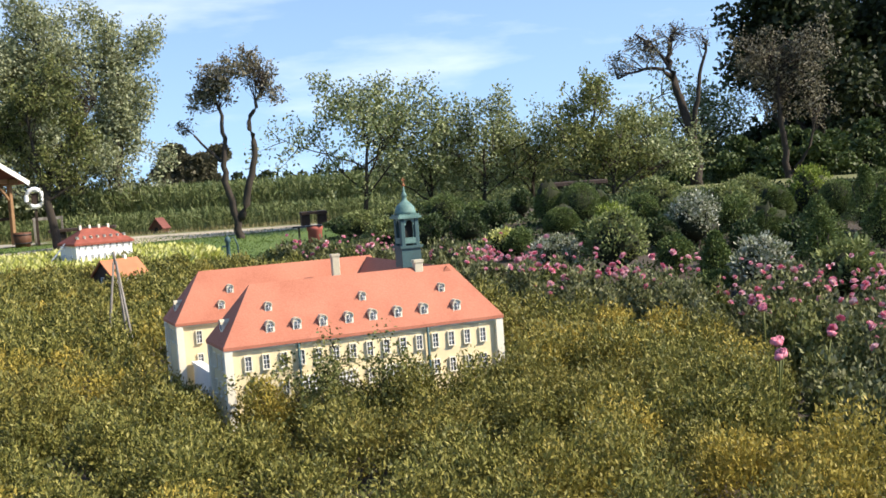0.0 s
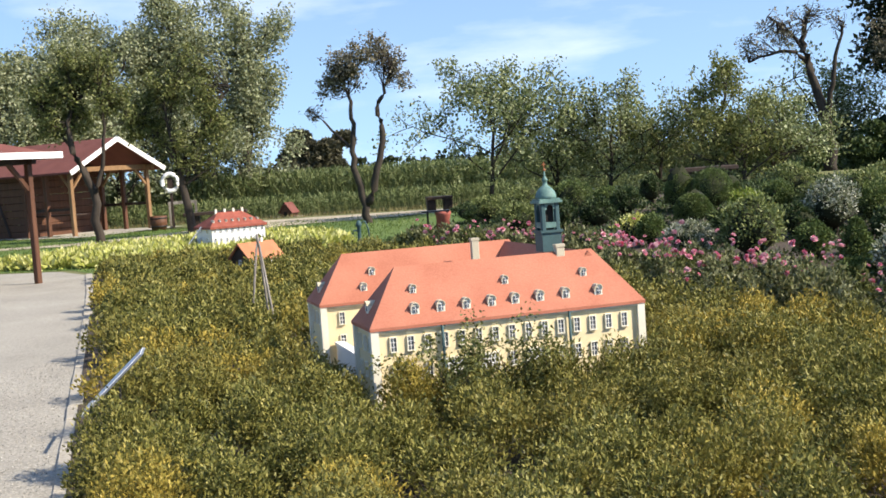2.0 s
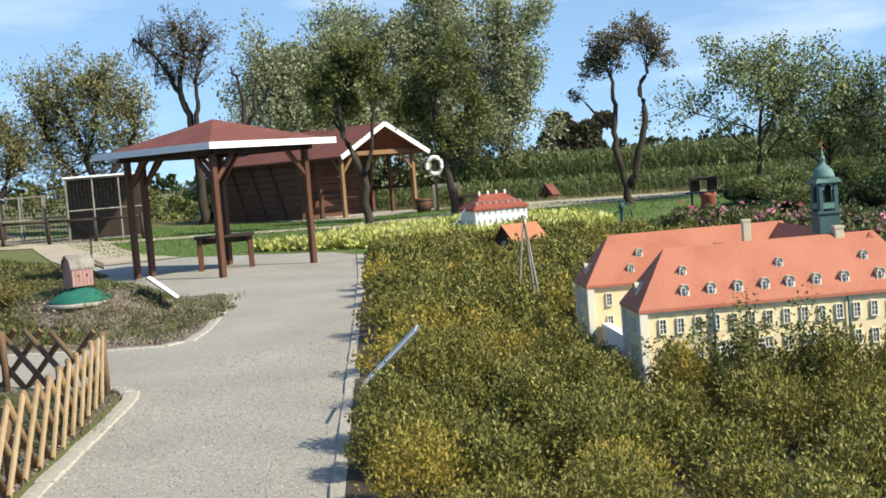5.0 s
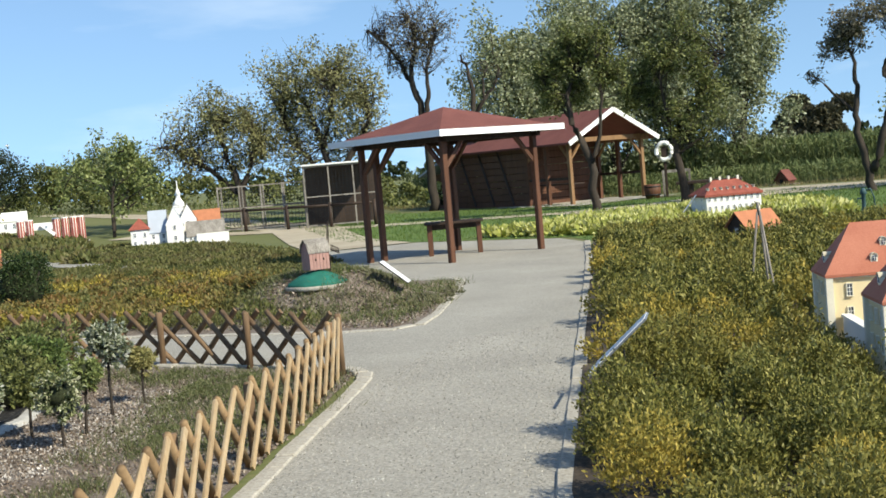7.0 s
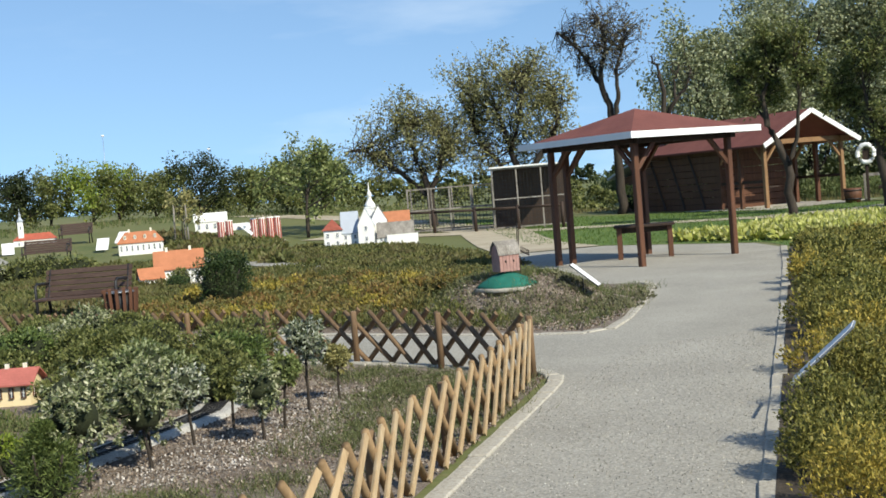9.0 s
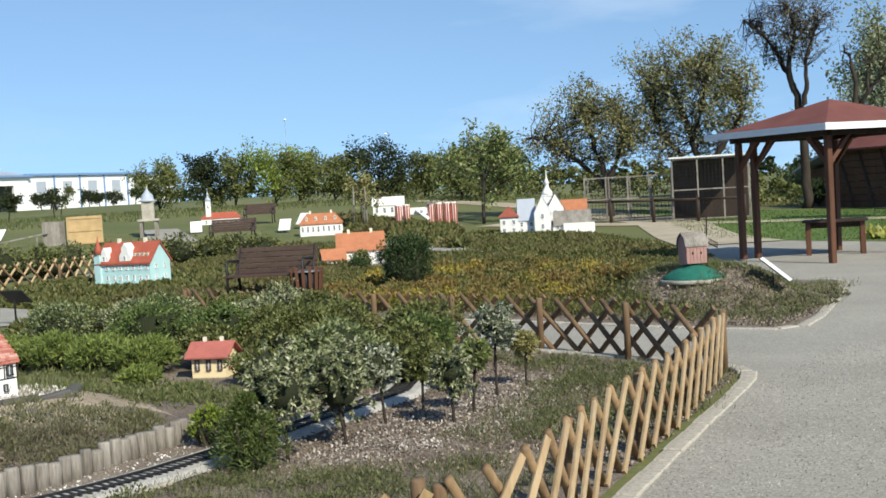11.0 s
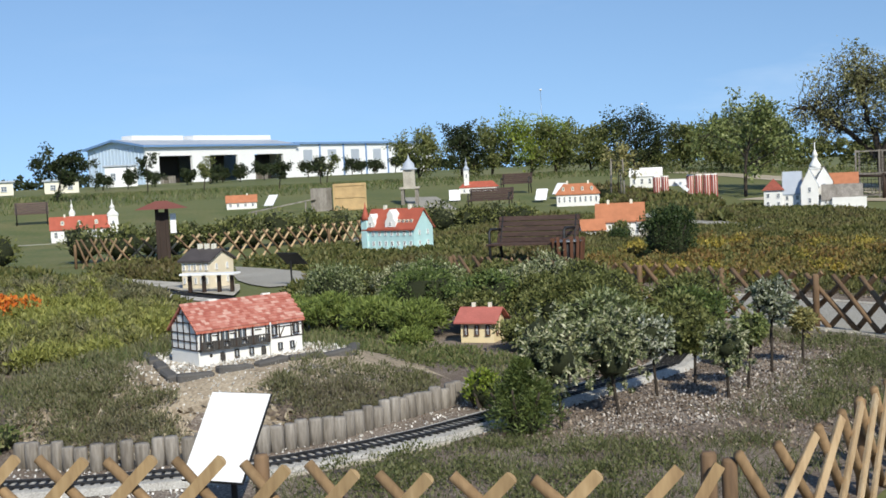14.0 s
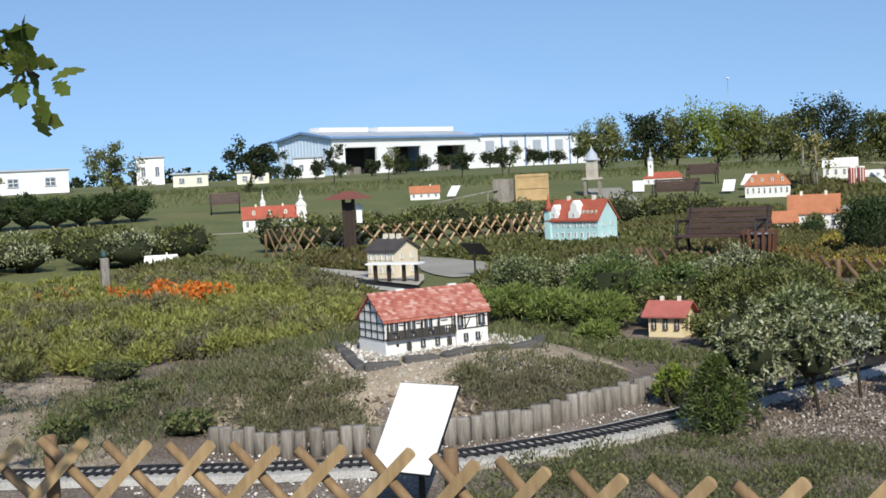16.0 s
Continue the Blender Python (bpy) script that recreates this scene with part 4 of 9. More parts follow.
grown_tree("old_fruit_tree", -24.8, 38.2, [(0.2, 0.06, [(0.0, 0, -0.06), (0.06, 0, 1.48), (-0.15, 0, 2.76), (-0.57, 0, 4.24)]), (0.14, 0.04, [(0.04, 0, 1.27), (0.91, -0.3, 2.54), (1.65, -0.5, 3.82), (1.44, -0.4, 5.09)]), (0.12, 0.03, [(0.0, 0, 1.48), (-1.0, 0.4, 2.76), (-1.63, 0.6, 4.24)]), (0.09, 0.03, [(-0.15, 0, 2.76), (0.28, -0.5, 4.24), (0.49, -0.6, 5.51)])], [(-1.53, 0.4, 5.83, 1.31, 1.0), (-0.36, 0, 5.94, 1.36, 1.1), (0.87, -0.3, 5.62, 1.25, 1.0), (1.55, -0.5, 4.77, 1.14, 1.0), (-1.1, 0.6, 4.66, 1.41, 1.0), (0.23, -0.6, 4.45, 1.41, 1.0), (1.38, -0.4, 3.5, 1.14, 0.56), (-1.84, 0.5, 3.71, 1.25, 0.63), (-0.68, 0.3, 3.29, 1.41, 0.56), (0.49, 0.6, 3.07, 1.19, 0.56), (-1.21, -0.3, 2.33, 1.09, 0.28)], M["fruitleaf"], "old spreading fruit tree with yellow-green leaves", 60, leaf=0.11, twigs=44, per=44, twig_r=0.014)
grown_tree("old_fruit_tree", -27.8, 36.8, [(0.18, 0.05, [(0.0, 0, -0.06), (-0.15, 0, 1.34), (-0.47, 0, 2.61), (-0.89, 0, 4.09)]), (0.12, 0.03, [(-0.08, 0, 1.12), (-1.1, 0.3, 2.18), (-2.16, 0.4, 3.03), (-3.01, 0.4, 3.24)]), (0.12, 0.03, [(-0.08, 0, 1.34), (0.49, -0.3, 2.61), (0.59, -0.4, 3.67)])], [(-0.78, 0, 4.41, 1.14, 0.9), (-1.7, 0.4, 4.05, 1.14, 0.6), (-2.54, 0.4, 3.14, 1.14, 0.24), (-0.15, -0.3, 3.99, 1.19, 1.0), (-1.31, 0.5, 3.03, 1.25, 0.7), (0.17, -0.4, 3.03, 1.25, 0.7), (-0.47, 0.4, 2.5, 1.14, 0.36), (0.7, -0.5, 3.77, 1.09, 0.7), (-1.95, 0.3, 2.4, 0.97, 0.24), (0.91, 0.3, 2.61, 1.09, 0.32)], M["fruitleaf"], "low old fruit tree with a wide yellowing crown", 62, leaf=0.11, twigs=44, per=40, twig_r=0.014)
tree("young_tree", -30.8, 32.9, 3.6, 1.9, M["lightshrub"], "young green tree on a thin straight trunk", 70, trunk=0.07, leaves=2600, leaf=0.14, fork=0.35)
tree("young_tree", -32.9, 35.2, 3.6, 1.9, M["apple"], "young green tree on a thin straight trunk", 71, trunk=0.07, leaves=2800, leaf=0.14, fork=0.32)
for i, (x, y, h, s, m) in enumerate([(-58.2, 39.3, 3.4, 1.3, "darkleaf"), (-57.4, 40.9, 3.2, 1.4, "tree"), (-55.8, 42.5, 3.3, 2.2, "lime"), (-54.9, 43.6, 2.6, 1.6, "tree"), (-53.6, 45.2, 2.6, 1.6, "tree"), (-52, 47.1, 3.0, 1.9, "darkleaf"),
                                 (-50.2, 49.1, 2.5, 1.5, "tree"), (-48, 51, 2.7, 1.7, "tree"), (-46, 50, 2.6, 1.6, "tree"), (-44.3, 46, 2.4, 1.6, "tree"), (-41, 45, 2.5, 1.6, "tree"), (-60, 37.5, 2.6, 1.5, "tree")]):
    tree("hedgerow_tree", x, y, h, s, M[m], "bushy green tree in a far hedgerow", 80 + i, trunk=0.08, leaves=5000, leaf=0.15, fork=0.06, limbs=12, up=0.9, clump=0.55)
tree("berm_tree", -58.4, 16.0, 2.6, 1.4, M["darkleaf"], "small dark tree on the grassy bank", 95, trunk=0.06, leaves=3600, leaf=0.15, fork=0.3)
tree("berm_tree", -59.8, 9.9, 2.8, 1.2, M["tree"], "small thin tree on the grassy bank", 96, trunk=0.05, leaves=2400, leaf=0.13, fork=0.2, stems=2)

# far woods and reeds
def far_wood(name, line, h, mat, n, leaf, label, seed):
    rng = np.random.default_rng(seed)
    c = []
    for a, b in zip(line, line[1:]):
        k = max(2, int(math.dist(a, b) / (h * 0.55)))
        for i in range(k):
            t = (i + rng.uniform(0, 1)) / k
            x, y = a[0] + (b[0] - a[0]) * t, a[1] + (b[1] - a[1]) * t
            hh = h * rng.uniform(0.6, 1.1)
            for q in range(5):
                c.append((x + rng.normal() * h * 0.2, y + rng.normal() * h * 0.2, float(height(x, y)) + hh * (0.12 + 0.17 * q), h * (0.38 - 0.05 * q)))
    c = np.array(c)
    p, d = domes(rng, c[:, :3], c[:, 3], max(4, n // len(c)))
    return tagged(quads(name, leaf_corners(rng, p, np.full(len(p), leaf), 0.7, 0.1), mat), label, "woods", kind="stuff")


far_wood("far_wood", [(-29.5, 140), (-21, 140)], 6.6, M["browntree"], 26000, 0.6, "dark clump of far trees", 1)
far_wood("distant_forest", [(-330, -60), (-330, 120), (-260, 210), (-120, 260), (60, 260), (160, 200)], 4.6, M["darkleaf"], 26000, 1.1, "dark line of distant forest", 2)
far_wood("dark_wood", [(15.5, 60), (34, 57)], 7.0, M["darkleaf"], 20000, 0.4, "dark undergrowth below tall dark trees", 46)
far_wood("right_thicket", [(8.0, 46.5), (16, 45.5), (30, 44)], 2.6, M["thicket"], 42000, 0.16, "green thicket behind the evergreens", 3)
far_wood("pond_scrub", [(-62, 52), (-44, 53), (-32, 52), (-26, 50)], 1.9, M["shrub"], 14000, 0.17, "green scrub beyond the path", 4)
REEDS = [(-34, 60), (-10, 60.5), (16, 59), (16, 66), (-10, 67), (-34, 66)]
for poly, n, h, w, label, seed in ((REEDS, 60000, 1.9, 0.05, "tall green reeds along the far shore", 5), ([(-34, 57.5), (16, 56.5), (16, 59), (-10, 60.5), (-34, 60)], 16000, 0.75, 0.04, "low reeds at the water's edge", 6)):
    rr = np.random.default_rng(seed)
    xy = sow(rr, poly, n)
    base = np.column_stack([xy, np.full(n, -0.25)])
    stalk = blades(rr, base[: n // 3], h, w * 0.6, 0.1)
    foot = base + np.column_stack([rr.normal(size=(n, 2)) * 0.1, h * rr.uniform(0.2, 1.0, n)])
    tagged(quads("reeds", np.concatenate([stalk, leaf_corners(rr, foot, np.full(n, 0.36 * min(1, h)), 0.2, 1.2)]), M["reed"]), label, "reeds", kind="stuff")
# ---- open pavilion on the gravel ----
def pavilion():
    cx, cy, yaw, s, r = -10.17, 19.38, 69.6, 1.105, 1.5
    ob = thing("pavilion", pose(cx, cy, 0.01, 0, 0, yaw), "open wooden pavilion with a red felt hipped roof", "pavilion")
    posts = [(-s, -s), (s, -s), (s, s), (-s, s)]
    spots = posts + [(-s * 0.7, s), (s * 0.86, s)]
    for x, y in spots:
        Geo().box((x, y, 1.06), (0.105, 0.105, 2.12), ch=0.012).out("post", M["darkwood"], ob)
        for dx, dy in ((-math.copysign(1, x), 0), (0, -math.copysign(1, y))):
            g = Geo()
            g.tube([(x + dx * 0.03, y + dy * 0.03, 1.62), (x + dx * 0.45, y + dy * 0.45, 2.08)], [0.045, 0.045], 4, False)
            g.out("brace", M["darkwood"], ob)
    for x0, y0, x1, y1 in ((-s, -s, s, -s), (s, -s, s, s), (s, s, -s, s), (-s, s, -s, -s)):
        g = Geo()
        a = math.degrees(math.atan2(y1 - y0, x1 - x0))
        g.box(((x0 + x1) / 2, (y0 + y1) / 2, 2.13), (2 * s + 0.3, 0.1, 0.14), a)
        g.out("beam", M["blackwood"], ob)
    # roof
    e, ap = 2.2, 2.72
    g = Geo().add([(-r, -r, e), (r, -r, e), (r, r, e), (-r, r, e), (0, 0, ap)], [(0, 1, 4), (1, 2, 4), (2, 3, 4), (3, 0, 4), (3, 2, 1, 0)])
    roof = g.out("roof", M["redroof"], ob, "dark red felt roof")
    for k in range(4):
        m = Matrix.Rotation(k * math.pi / 2, 4, "Z")
        g = Geo().box((0, 0, 0), (1, 1, 1), m=m @ Matrix.Translation((0, -r - 0.012, e - 0.01)) @ Matrix.Diagonal((2 * r + 0.05, 0.025, 0.11, 1)))
        g.out("fascia", M["whitepaint"], roof, "white painted fascia board")
    return ob


pavilion()


def picnic_table():
    ob = thing("picnic_table", pose(-10.45, 19.95, 0.012, 0, 0, 27), "dark wooden table on plank legs under the pavilion", "table")
    for i in range(5):
        Geo().box((0, -0.26 + 0.13 * i, 0.6), (1.1, 0.12, 0.04), ch=0.006).out("board", M["blackwood"], ob)
    for x in (-0.46, 0.46):
        for y in (-0.2, 0.2):
            Geo().box((x, y, 0.29), (0.09, 0.09, 0.58), ch=0.008).out("leg", M["darkwood"], ob)
    Geo().box((0, 0, 0.52), (0.9, 0.06, 0.1)).out("rail", M["blackwood"], ob)


picnic_table()
# ---- the model manor house in the shrub bed ----
def window(parent, m, w, h, frame="cream", bars=(1, 2), deep=0.012, frame_mat=None):
    """A casement on a wall: the surround is proud of the wall, the panes lie behind its bars. m: x along the wall, y outward, z up."""
    k = min(w, h) * 0.16
    g = Geo()
    t = lambda c, s: g.box((0, 0, 0), (1, 1, 1), m=m @ Matrix.Translation(c) @ Matrix.Diagonal((*s, 1)))
    t((0, deep / 2, h / 2 + k / 2), (w + 2 * k, deep, k))
    t((0, deep * 0.75, -h / 2 - k / 2), (w + 2.6 * k, deep * 1.5, k))
    for s in (-1, 1):
        t((s * (w / 2 + k / 2), deep / 2, 0), (k, deep, h))
    f = g.out("window", frame_mat or M[frame], parent)
    g = Geo()
    t = lambda c, s: g.box((0, 0, 0), (1, 1, 1), m=m @ Matrix.Translation(c) @ Matrix.Diagonal((*s, 1)))
    t((0, 0.001, 0), (w, 0.004, h))
    g.out("pane", M["pane"], f)
    g = Geo()
    b = k * 0.55
    t = lambda c, s: g.box((0, 0, 0), (1, 1, 1), m=m @ Matrix.Translation(c) @ Matrix.Diagonal((*s, 1)))
    for i in range(bars[0]):
        t(((i + 1) / (bars[0] + 1) * w - w / 2, deep * 0.4, 0), (b, deep * 0.5, h))
    for i in range(bars[1]):
        t((0, deep * 0.4, (i + 1) / (bars[1] + 1) * h - h / 2), (w, deep * 0.45, b))
    g.out("glazing_bar", M["whitepaint"], f)
    return f


def on_wall(x, y, z, side):
    """A frame on a wall that faces: 0 -y, 1 +x, 2 +y, 3 -x."""
    return Matrix.Translation((x, y, z)) @ Matrix.Rotation(radians((180, 270, 0, 90)[side]), 4, "Z")


def hip_roof(x0, y0, x1, y1, e, r, over, inset, thick=0.02):
    """A hipped roof over a rectangle; the ridge runs along its longer side."""
    x0, y0, x1, y1 = x0 - over, y0 - over, x1 + over, y1 + over
    g = Geo()
    if x1 - x0 >= y1 - y0:
        ra, rb = (x0 + inset, (y0 + y1) / 2, r), (x1 - inset, (y0 + y1) / 2, r)
        fs = [(0, 1, 5, 4), (2, 3, 4, 5), (1, 2, 5), (3, 0, 4)]
    else:
        ra, rb = ((x0 + x1) / 2, y0 + inset, r), ((x0 + x1) / 2, y1 - inset, r)
        fs = [(1, 2, 5, 4), (3, 0, 4, 5), (0, 1, 4), (2, 3, 5)]
    low = [(x0, y0, e), (x1, y0, e), (x1, y1, e), (x0, y1, e)]
    g.add(low + [ra, rb] + [(x, y, z - thick) for x, y, z in low], fs + [(6, 7, 1, 0), (7, 8, 2, 1), (8, 9, 3, 2), (9, 6, 0, 3), (9, 8, 7, 6)])
    return g


def dormer(parent, m, w=0.054, h=0.074):
    """An arched dormer: m puts its front's foot in place, y outward."""
    g = Geo()
    arch = [(-w / 2, 0)] + [(-w / 2 * math.cos(a), h * 0.6 + h * 0.4 * math.sin(a)) for a in np.linspace(0, math.pi, 7)] + [(w / 2, 0)]
    n = len(arch)
    vs = [m @ Vector((x, 0, z)) for x, z in arch] + [m @ Vector((x, -0.12, z)) for x, z in arch]
    g.add(vs, [tuple(range(n))] + [(i, n + i, n + (i + 1) % n, (i + 1) % n) for i in range(n)])
    d = g.out("dormer", M["cream"], parent)
    g = Geo()
    big = [(x * 1.14, z * 1.04 + 0.003) for x, z in arch[1:-1]]
    k = len(big)
    vs = [m @ Vector((x, 0.008, z)) for x, z in big] + [m @ Vector((x, -0.13, z)) for x, z in big] + [m @ Vector((x * 0.8, 0.008, z * 0.93)) for x, z in big]
    g.add(vs, [(i, i + 1, k + i + 1, k + i) for i in range(k - 1)] + [(i, i + 1, 2 * k + i + 1, 2 * k + i) for i in range(k - 1)])
    g.out("dormer_roof", M["stoneyellow"], d)
    g = Geo()
    g.box((0, 0, 0), (1, 1, 1), m=m @ Matrix.Translation((0, 0.002, h * 0.48)) @ Matrix.Diagonal((w * 0.5, 0.006, h * 0.56, 1)))
    g.out("pane", M["pane"], d)
    g = Geo()
    g.box((0, 0, 0), (1, 1, 1), m=m @ Matrix.Translation((0, 0.005, h * 0.48)) @ Matrix.Diagonal((w * 0.05, 0.006, h * 0.56, 1)))
    g.box((0, 0, 0), (1, 1, 1), m=m @ Matrix.Translation((0, 0.005, h * 0.5)) @ Matrix.Diagonal((w * 0.5, 0.006, h * 0.035, 1)))
    g.out("glazing_bar", M["whitepaint"], d)
    return d


def manor():
    ob = thing("model_manor_house", pose(-1.18, 7.26, 0.06, 0, 0, 21), "yellow model manor house with red roofs and green tower", "model house")
    L, W, e, r = 1.81, 0.47, 0.52, 0.87
    by0, by1, cx = 1.63, 2.1, 1.3
    rects = [(0, 0, L, W), (0, by0, L, by1), (cx, W, L, by0)]
    for i, (x0, y0, x1, y1) in enumerate(rects):
        Geo().box(((x0 + x1) / 2, (y0 + y1) / 2, e / 2), (x1 - x0, y1 - y0, e)).out("wall", M["yellow"], ob)
    front = hip_roof(*rects[0], e, r, 0.03, 0.25).out("roof", M["tile"], ob, "weathered red clay tile roof")
    back = hip_roof(*rects[1], e, r, 0.03, 0.25).out("roof", M["tile"], ob, "weathered red clay tile roof")
    g = Geo().add([(cx - 0.03, 0.2, e), (L + 0.03, 0.2, e), ((cx + L) / 2, 0.2, r - 0.012), (cx - 0.03, 1.9, e), (L + 0.03, 1.9, e), ((cx + L) / 2, 1.9, r - 0.012)], [(0, 2, 5, 3), (2, 1, 4, 5), (0, 1, 2), (4, 3, 5)])
    g.out("roof", M["tile"], ob, "weathered red clay tile roof")
    # white cornice under the eaves, corner stones
    for x0, y0, x1, y1 in rects[:2]:
        g = Geo()
        for a, b, c, d in ((x0, y0, x1, y0), (x1, y0, x1, y1), (x1, y1, x0, y1), (x0, y1, x0, y0)):
            g.box(((a + c) / 2, (b + d) / 2, e - 0.018), (abs(c - a) + 0.03, abs(d - b) + 0.03, 0.03))
        g.out("cornice", M["cream"], ob)
        for x, y in ((x0, y0), (x1, y0), (x0, y1), (x1, y1)):
            Geo().box((x, y, e / 2 - 0.01), (0.05, 0.05, e - 0.02)).out("corner_strip", M["cream"], ob)
    # front windows: two rows, some joined into wide ones below
    n = 15
    xs = [0.12 + (L - 0.24) * i / (n - 1) for i in range(n)]
    wide = {3: 4, 5: 6, 8: 9}
    skip = set(wide.values())
    for i, x in enumerate(xs):
        window(ob, on_wall(x, -0.001, 0.405, 0), 0.036, 0.085)
        if i in wide:
            window(ob, on_wall(x + 0.055, -0.001, 0.235, 0), 0.13, 0.085, bars=(5, 2))
        elif i not in skip:
            window(ob, on_wall(x, -0.001, 0.235, 0), 0.036, 0.085)
    for y in (0.1, 0.23, 0.37):
        window(ob, on_wall(-0.001, y, 0.405, 3), 0.036, 0.085)
        window(ob, on_wall(-0.001, y, 0.235, 3), 0.036, 0.085)
    for y in (by0 + 0.1, by0 + 0.23, by0 + 0.37):
        window(ob, on_wall(-0.001, y, 0.405, 3), 0.036, 0.085)
    for x in (0.14, 0.32, 0.5):
        window(ob, on_wall(x, by0 - 0.001, 0.405, 0), 0.036, 0.085)
        window(ob, on_wall(x, by0 - 0.001, 0.235, 0), 0.036, 0.085)
    for x in (0.44, 1.3):
        Geo().tube([(x, -0.02, e - 0.02), (x, -0.02, 0.0)], [0.009, 0.009], 6).out("drainpipe", M["copperdark"], ob)
    # dormers on the front slope, two rows
    def on_slope(x, f, y0=0.0, depth=W):
        y = y0 - 0.03 + (depth / 2 + 0.03) * f
        return Matrix.Translation((x, y, e + (r - e) * f - 0.006)) @ Matrix.Rotation(math.pi, 4, "Z")
    for x in (0.28, 0.45, 0.62, 0.79, 0.95, 1.12, 1.3, 1.53):
        dormer(front, on_slope(x, 0.17))
    for x in (0.30, 0.92, 1.47):
        dormer(front, on_slope(x, 0.52), 0.044, 0.06)
    for x, f in ((0.33, 0.2), (0.42, 0.5)):
        dormer(back, on_slope(x, f, by0), 0.05, 0.066)
    for y0 in (0.0, by0):
        m = Matrix.Translation((0.02, y0 + W / 2, e + 0.07)) @ Matrix.Rotation(radians(90), 4, "Z")
        dormer(ob, m)
    # chimneys
    for x, y, z, s, h in ((1.22, 1.62, 0.58, 0.06, 0.33), (1.36, 0.235, 0.82, 0.06, 0.09)):
        g = Geo().box((x, y, z + h / 2), (s, s * 0.8, h), ch=0.004)
        g.box((x, y, z + h), (s * 1.15, s * 0.95, 0.018))
        g.out("chimney", M["stoneyellow"], ob)
    # tower
    tx, ty = 1.52, 0.82
    tower = Geo().box((tx, ty, 0.9), (0.145, 0.145, 0.14)).box((tx, ty, 0.975), (0.17, 0.17, 0.018)).out("tower", M["copperdark"], ob, "dark green copper-clad tower")
    for dx in (-1, 1):
        for dy in (-1, 1):
            Geo().box((tx + dx * 0.053, ty + dy * 0.053, 1.08), (0.034, 0.034, 0.2), ch=0.006).out("pillar", M["copperdark"], tower)
    for k in range(4):
        m = Matrix.Translation((tx, ty, 1.0)) @ Matrix.Rotation(k * math.pi / 2, 4, "Z")
        g = Geo()
        pts = [(-0.05, 0.13)] + [(-0.032 * math.cos(a), 0.13 + 0.035 * math.sin(a)) for a in np.linspace(0, math.pi, 7)] + [(0.05, 0.13), (0.05, 0.18), (-0.05, 0.18)]
        g.add([m @ Vector((x * 0.8, -0.064, z)) for x, z in pts], [tuple(range(len(pts)))])
        g.box((0, 0, 0), (1, 1, 1), m=m @ Matrix.Translation((0, -0.06, 0.02)) @ Matrix.Diagonal((0.08, 0.02, 0.04, 1)))
        g.out("arch", M["copper"], tower)
    # a solid block, coloured near-black as the shade within the open arches
    Geo().box((tx, ty, 1.08), (0.07, 0.07, 0.18)).out("bell_chamber", M["dark"], tower)
    g = Geo().box((tx, ty, 1.185), (0.178, 0.178, 0.016)).box((tx, ty, 1.2), (0.155, 0.155, 0.014))
    g.lathe((tx, ty, 1.207), [(0.083, 0), (0.08, 0.02), (0.07, 0.05), (0.048, 0.075), (0.028, 0.09), (0.018, 0.1), (0.018, 0.125), (0.024, 0.13), (0.016, 0.145), (0.008, 0.16), (0.005, 0.2)], 8)
    g.out("dome", M["copper"], tower, "pale green copper dome")
    Geo().lathe((tx, ty, 1.4), [(0.002, 0), (0.014, 0.012), (0.002, 0.026), (0.002, 0.045)], 8).box((tx, ty, 1.45), (0.03, 0.004, 0.004)).box((tx, ty, 1.45), (0.004, 0.004, 0.04)).out("finial", M["tileorange"], tower, "gilt ball and cross")
    # low courtyard wall and white gate building
    Geo().box((0.1, 1.05, 0.11), (0.05, 1.1, 0.22)).box((0.1, 1.05, 0.225), (0.07, 1.12, 0.02)).out("courtyard_wall", M["white"], ob, "white rendered wall")
    Geo().box((0.75, 1.05, 0.01), (1.1, 1.16, 0.02)).out("courtyard", M["kerb"], ob)
    return ob


manor()


def tripod():
    ob = thing("wooden_tripod", pose(-2.72, 10.93, 0.02), "thin pale wooden tripod standing among the shrubs", "tripod")
    for a, r in ((200, 0.14), (330, 0.16), (80, 0.16)):
        Geo().tube([(r * math.cos(radians(a)), r * math.sin(radians(a)), 0.0), (0.012 * math.cos(radians(a)), 0.012 * math.sin(radians(a)), 0.93)], [0.014, 0.01], 6).out("leg", M["greywood"], ob)
    Geo().tube([(0, 0, 0.9), (-0.005, 0, 1.02)], [0.014, 0.012], 6).out("head", M["greywood"], ob)


tripod()


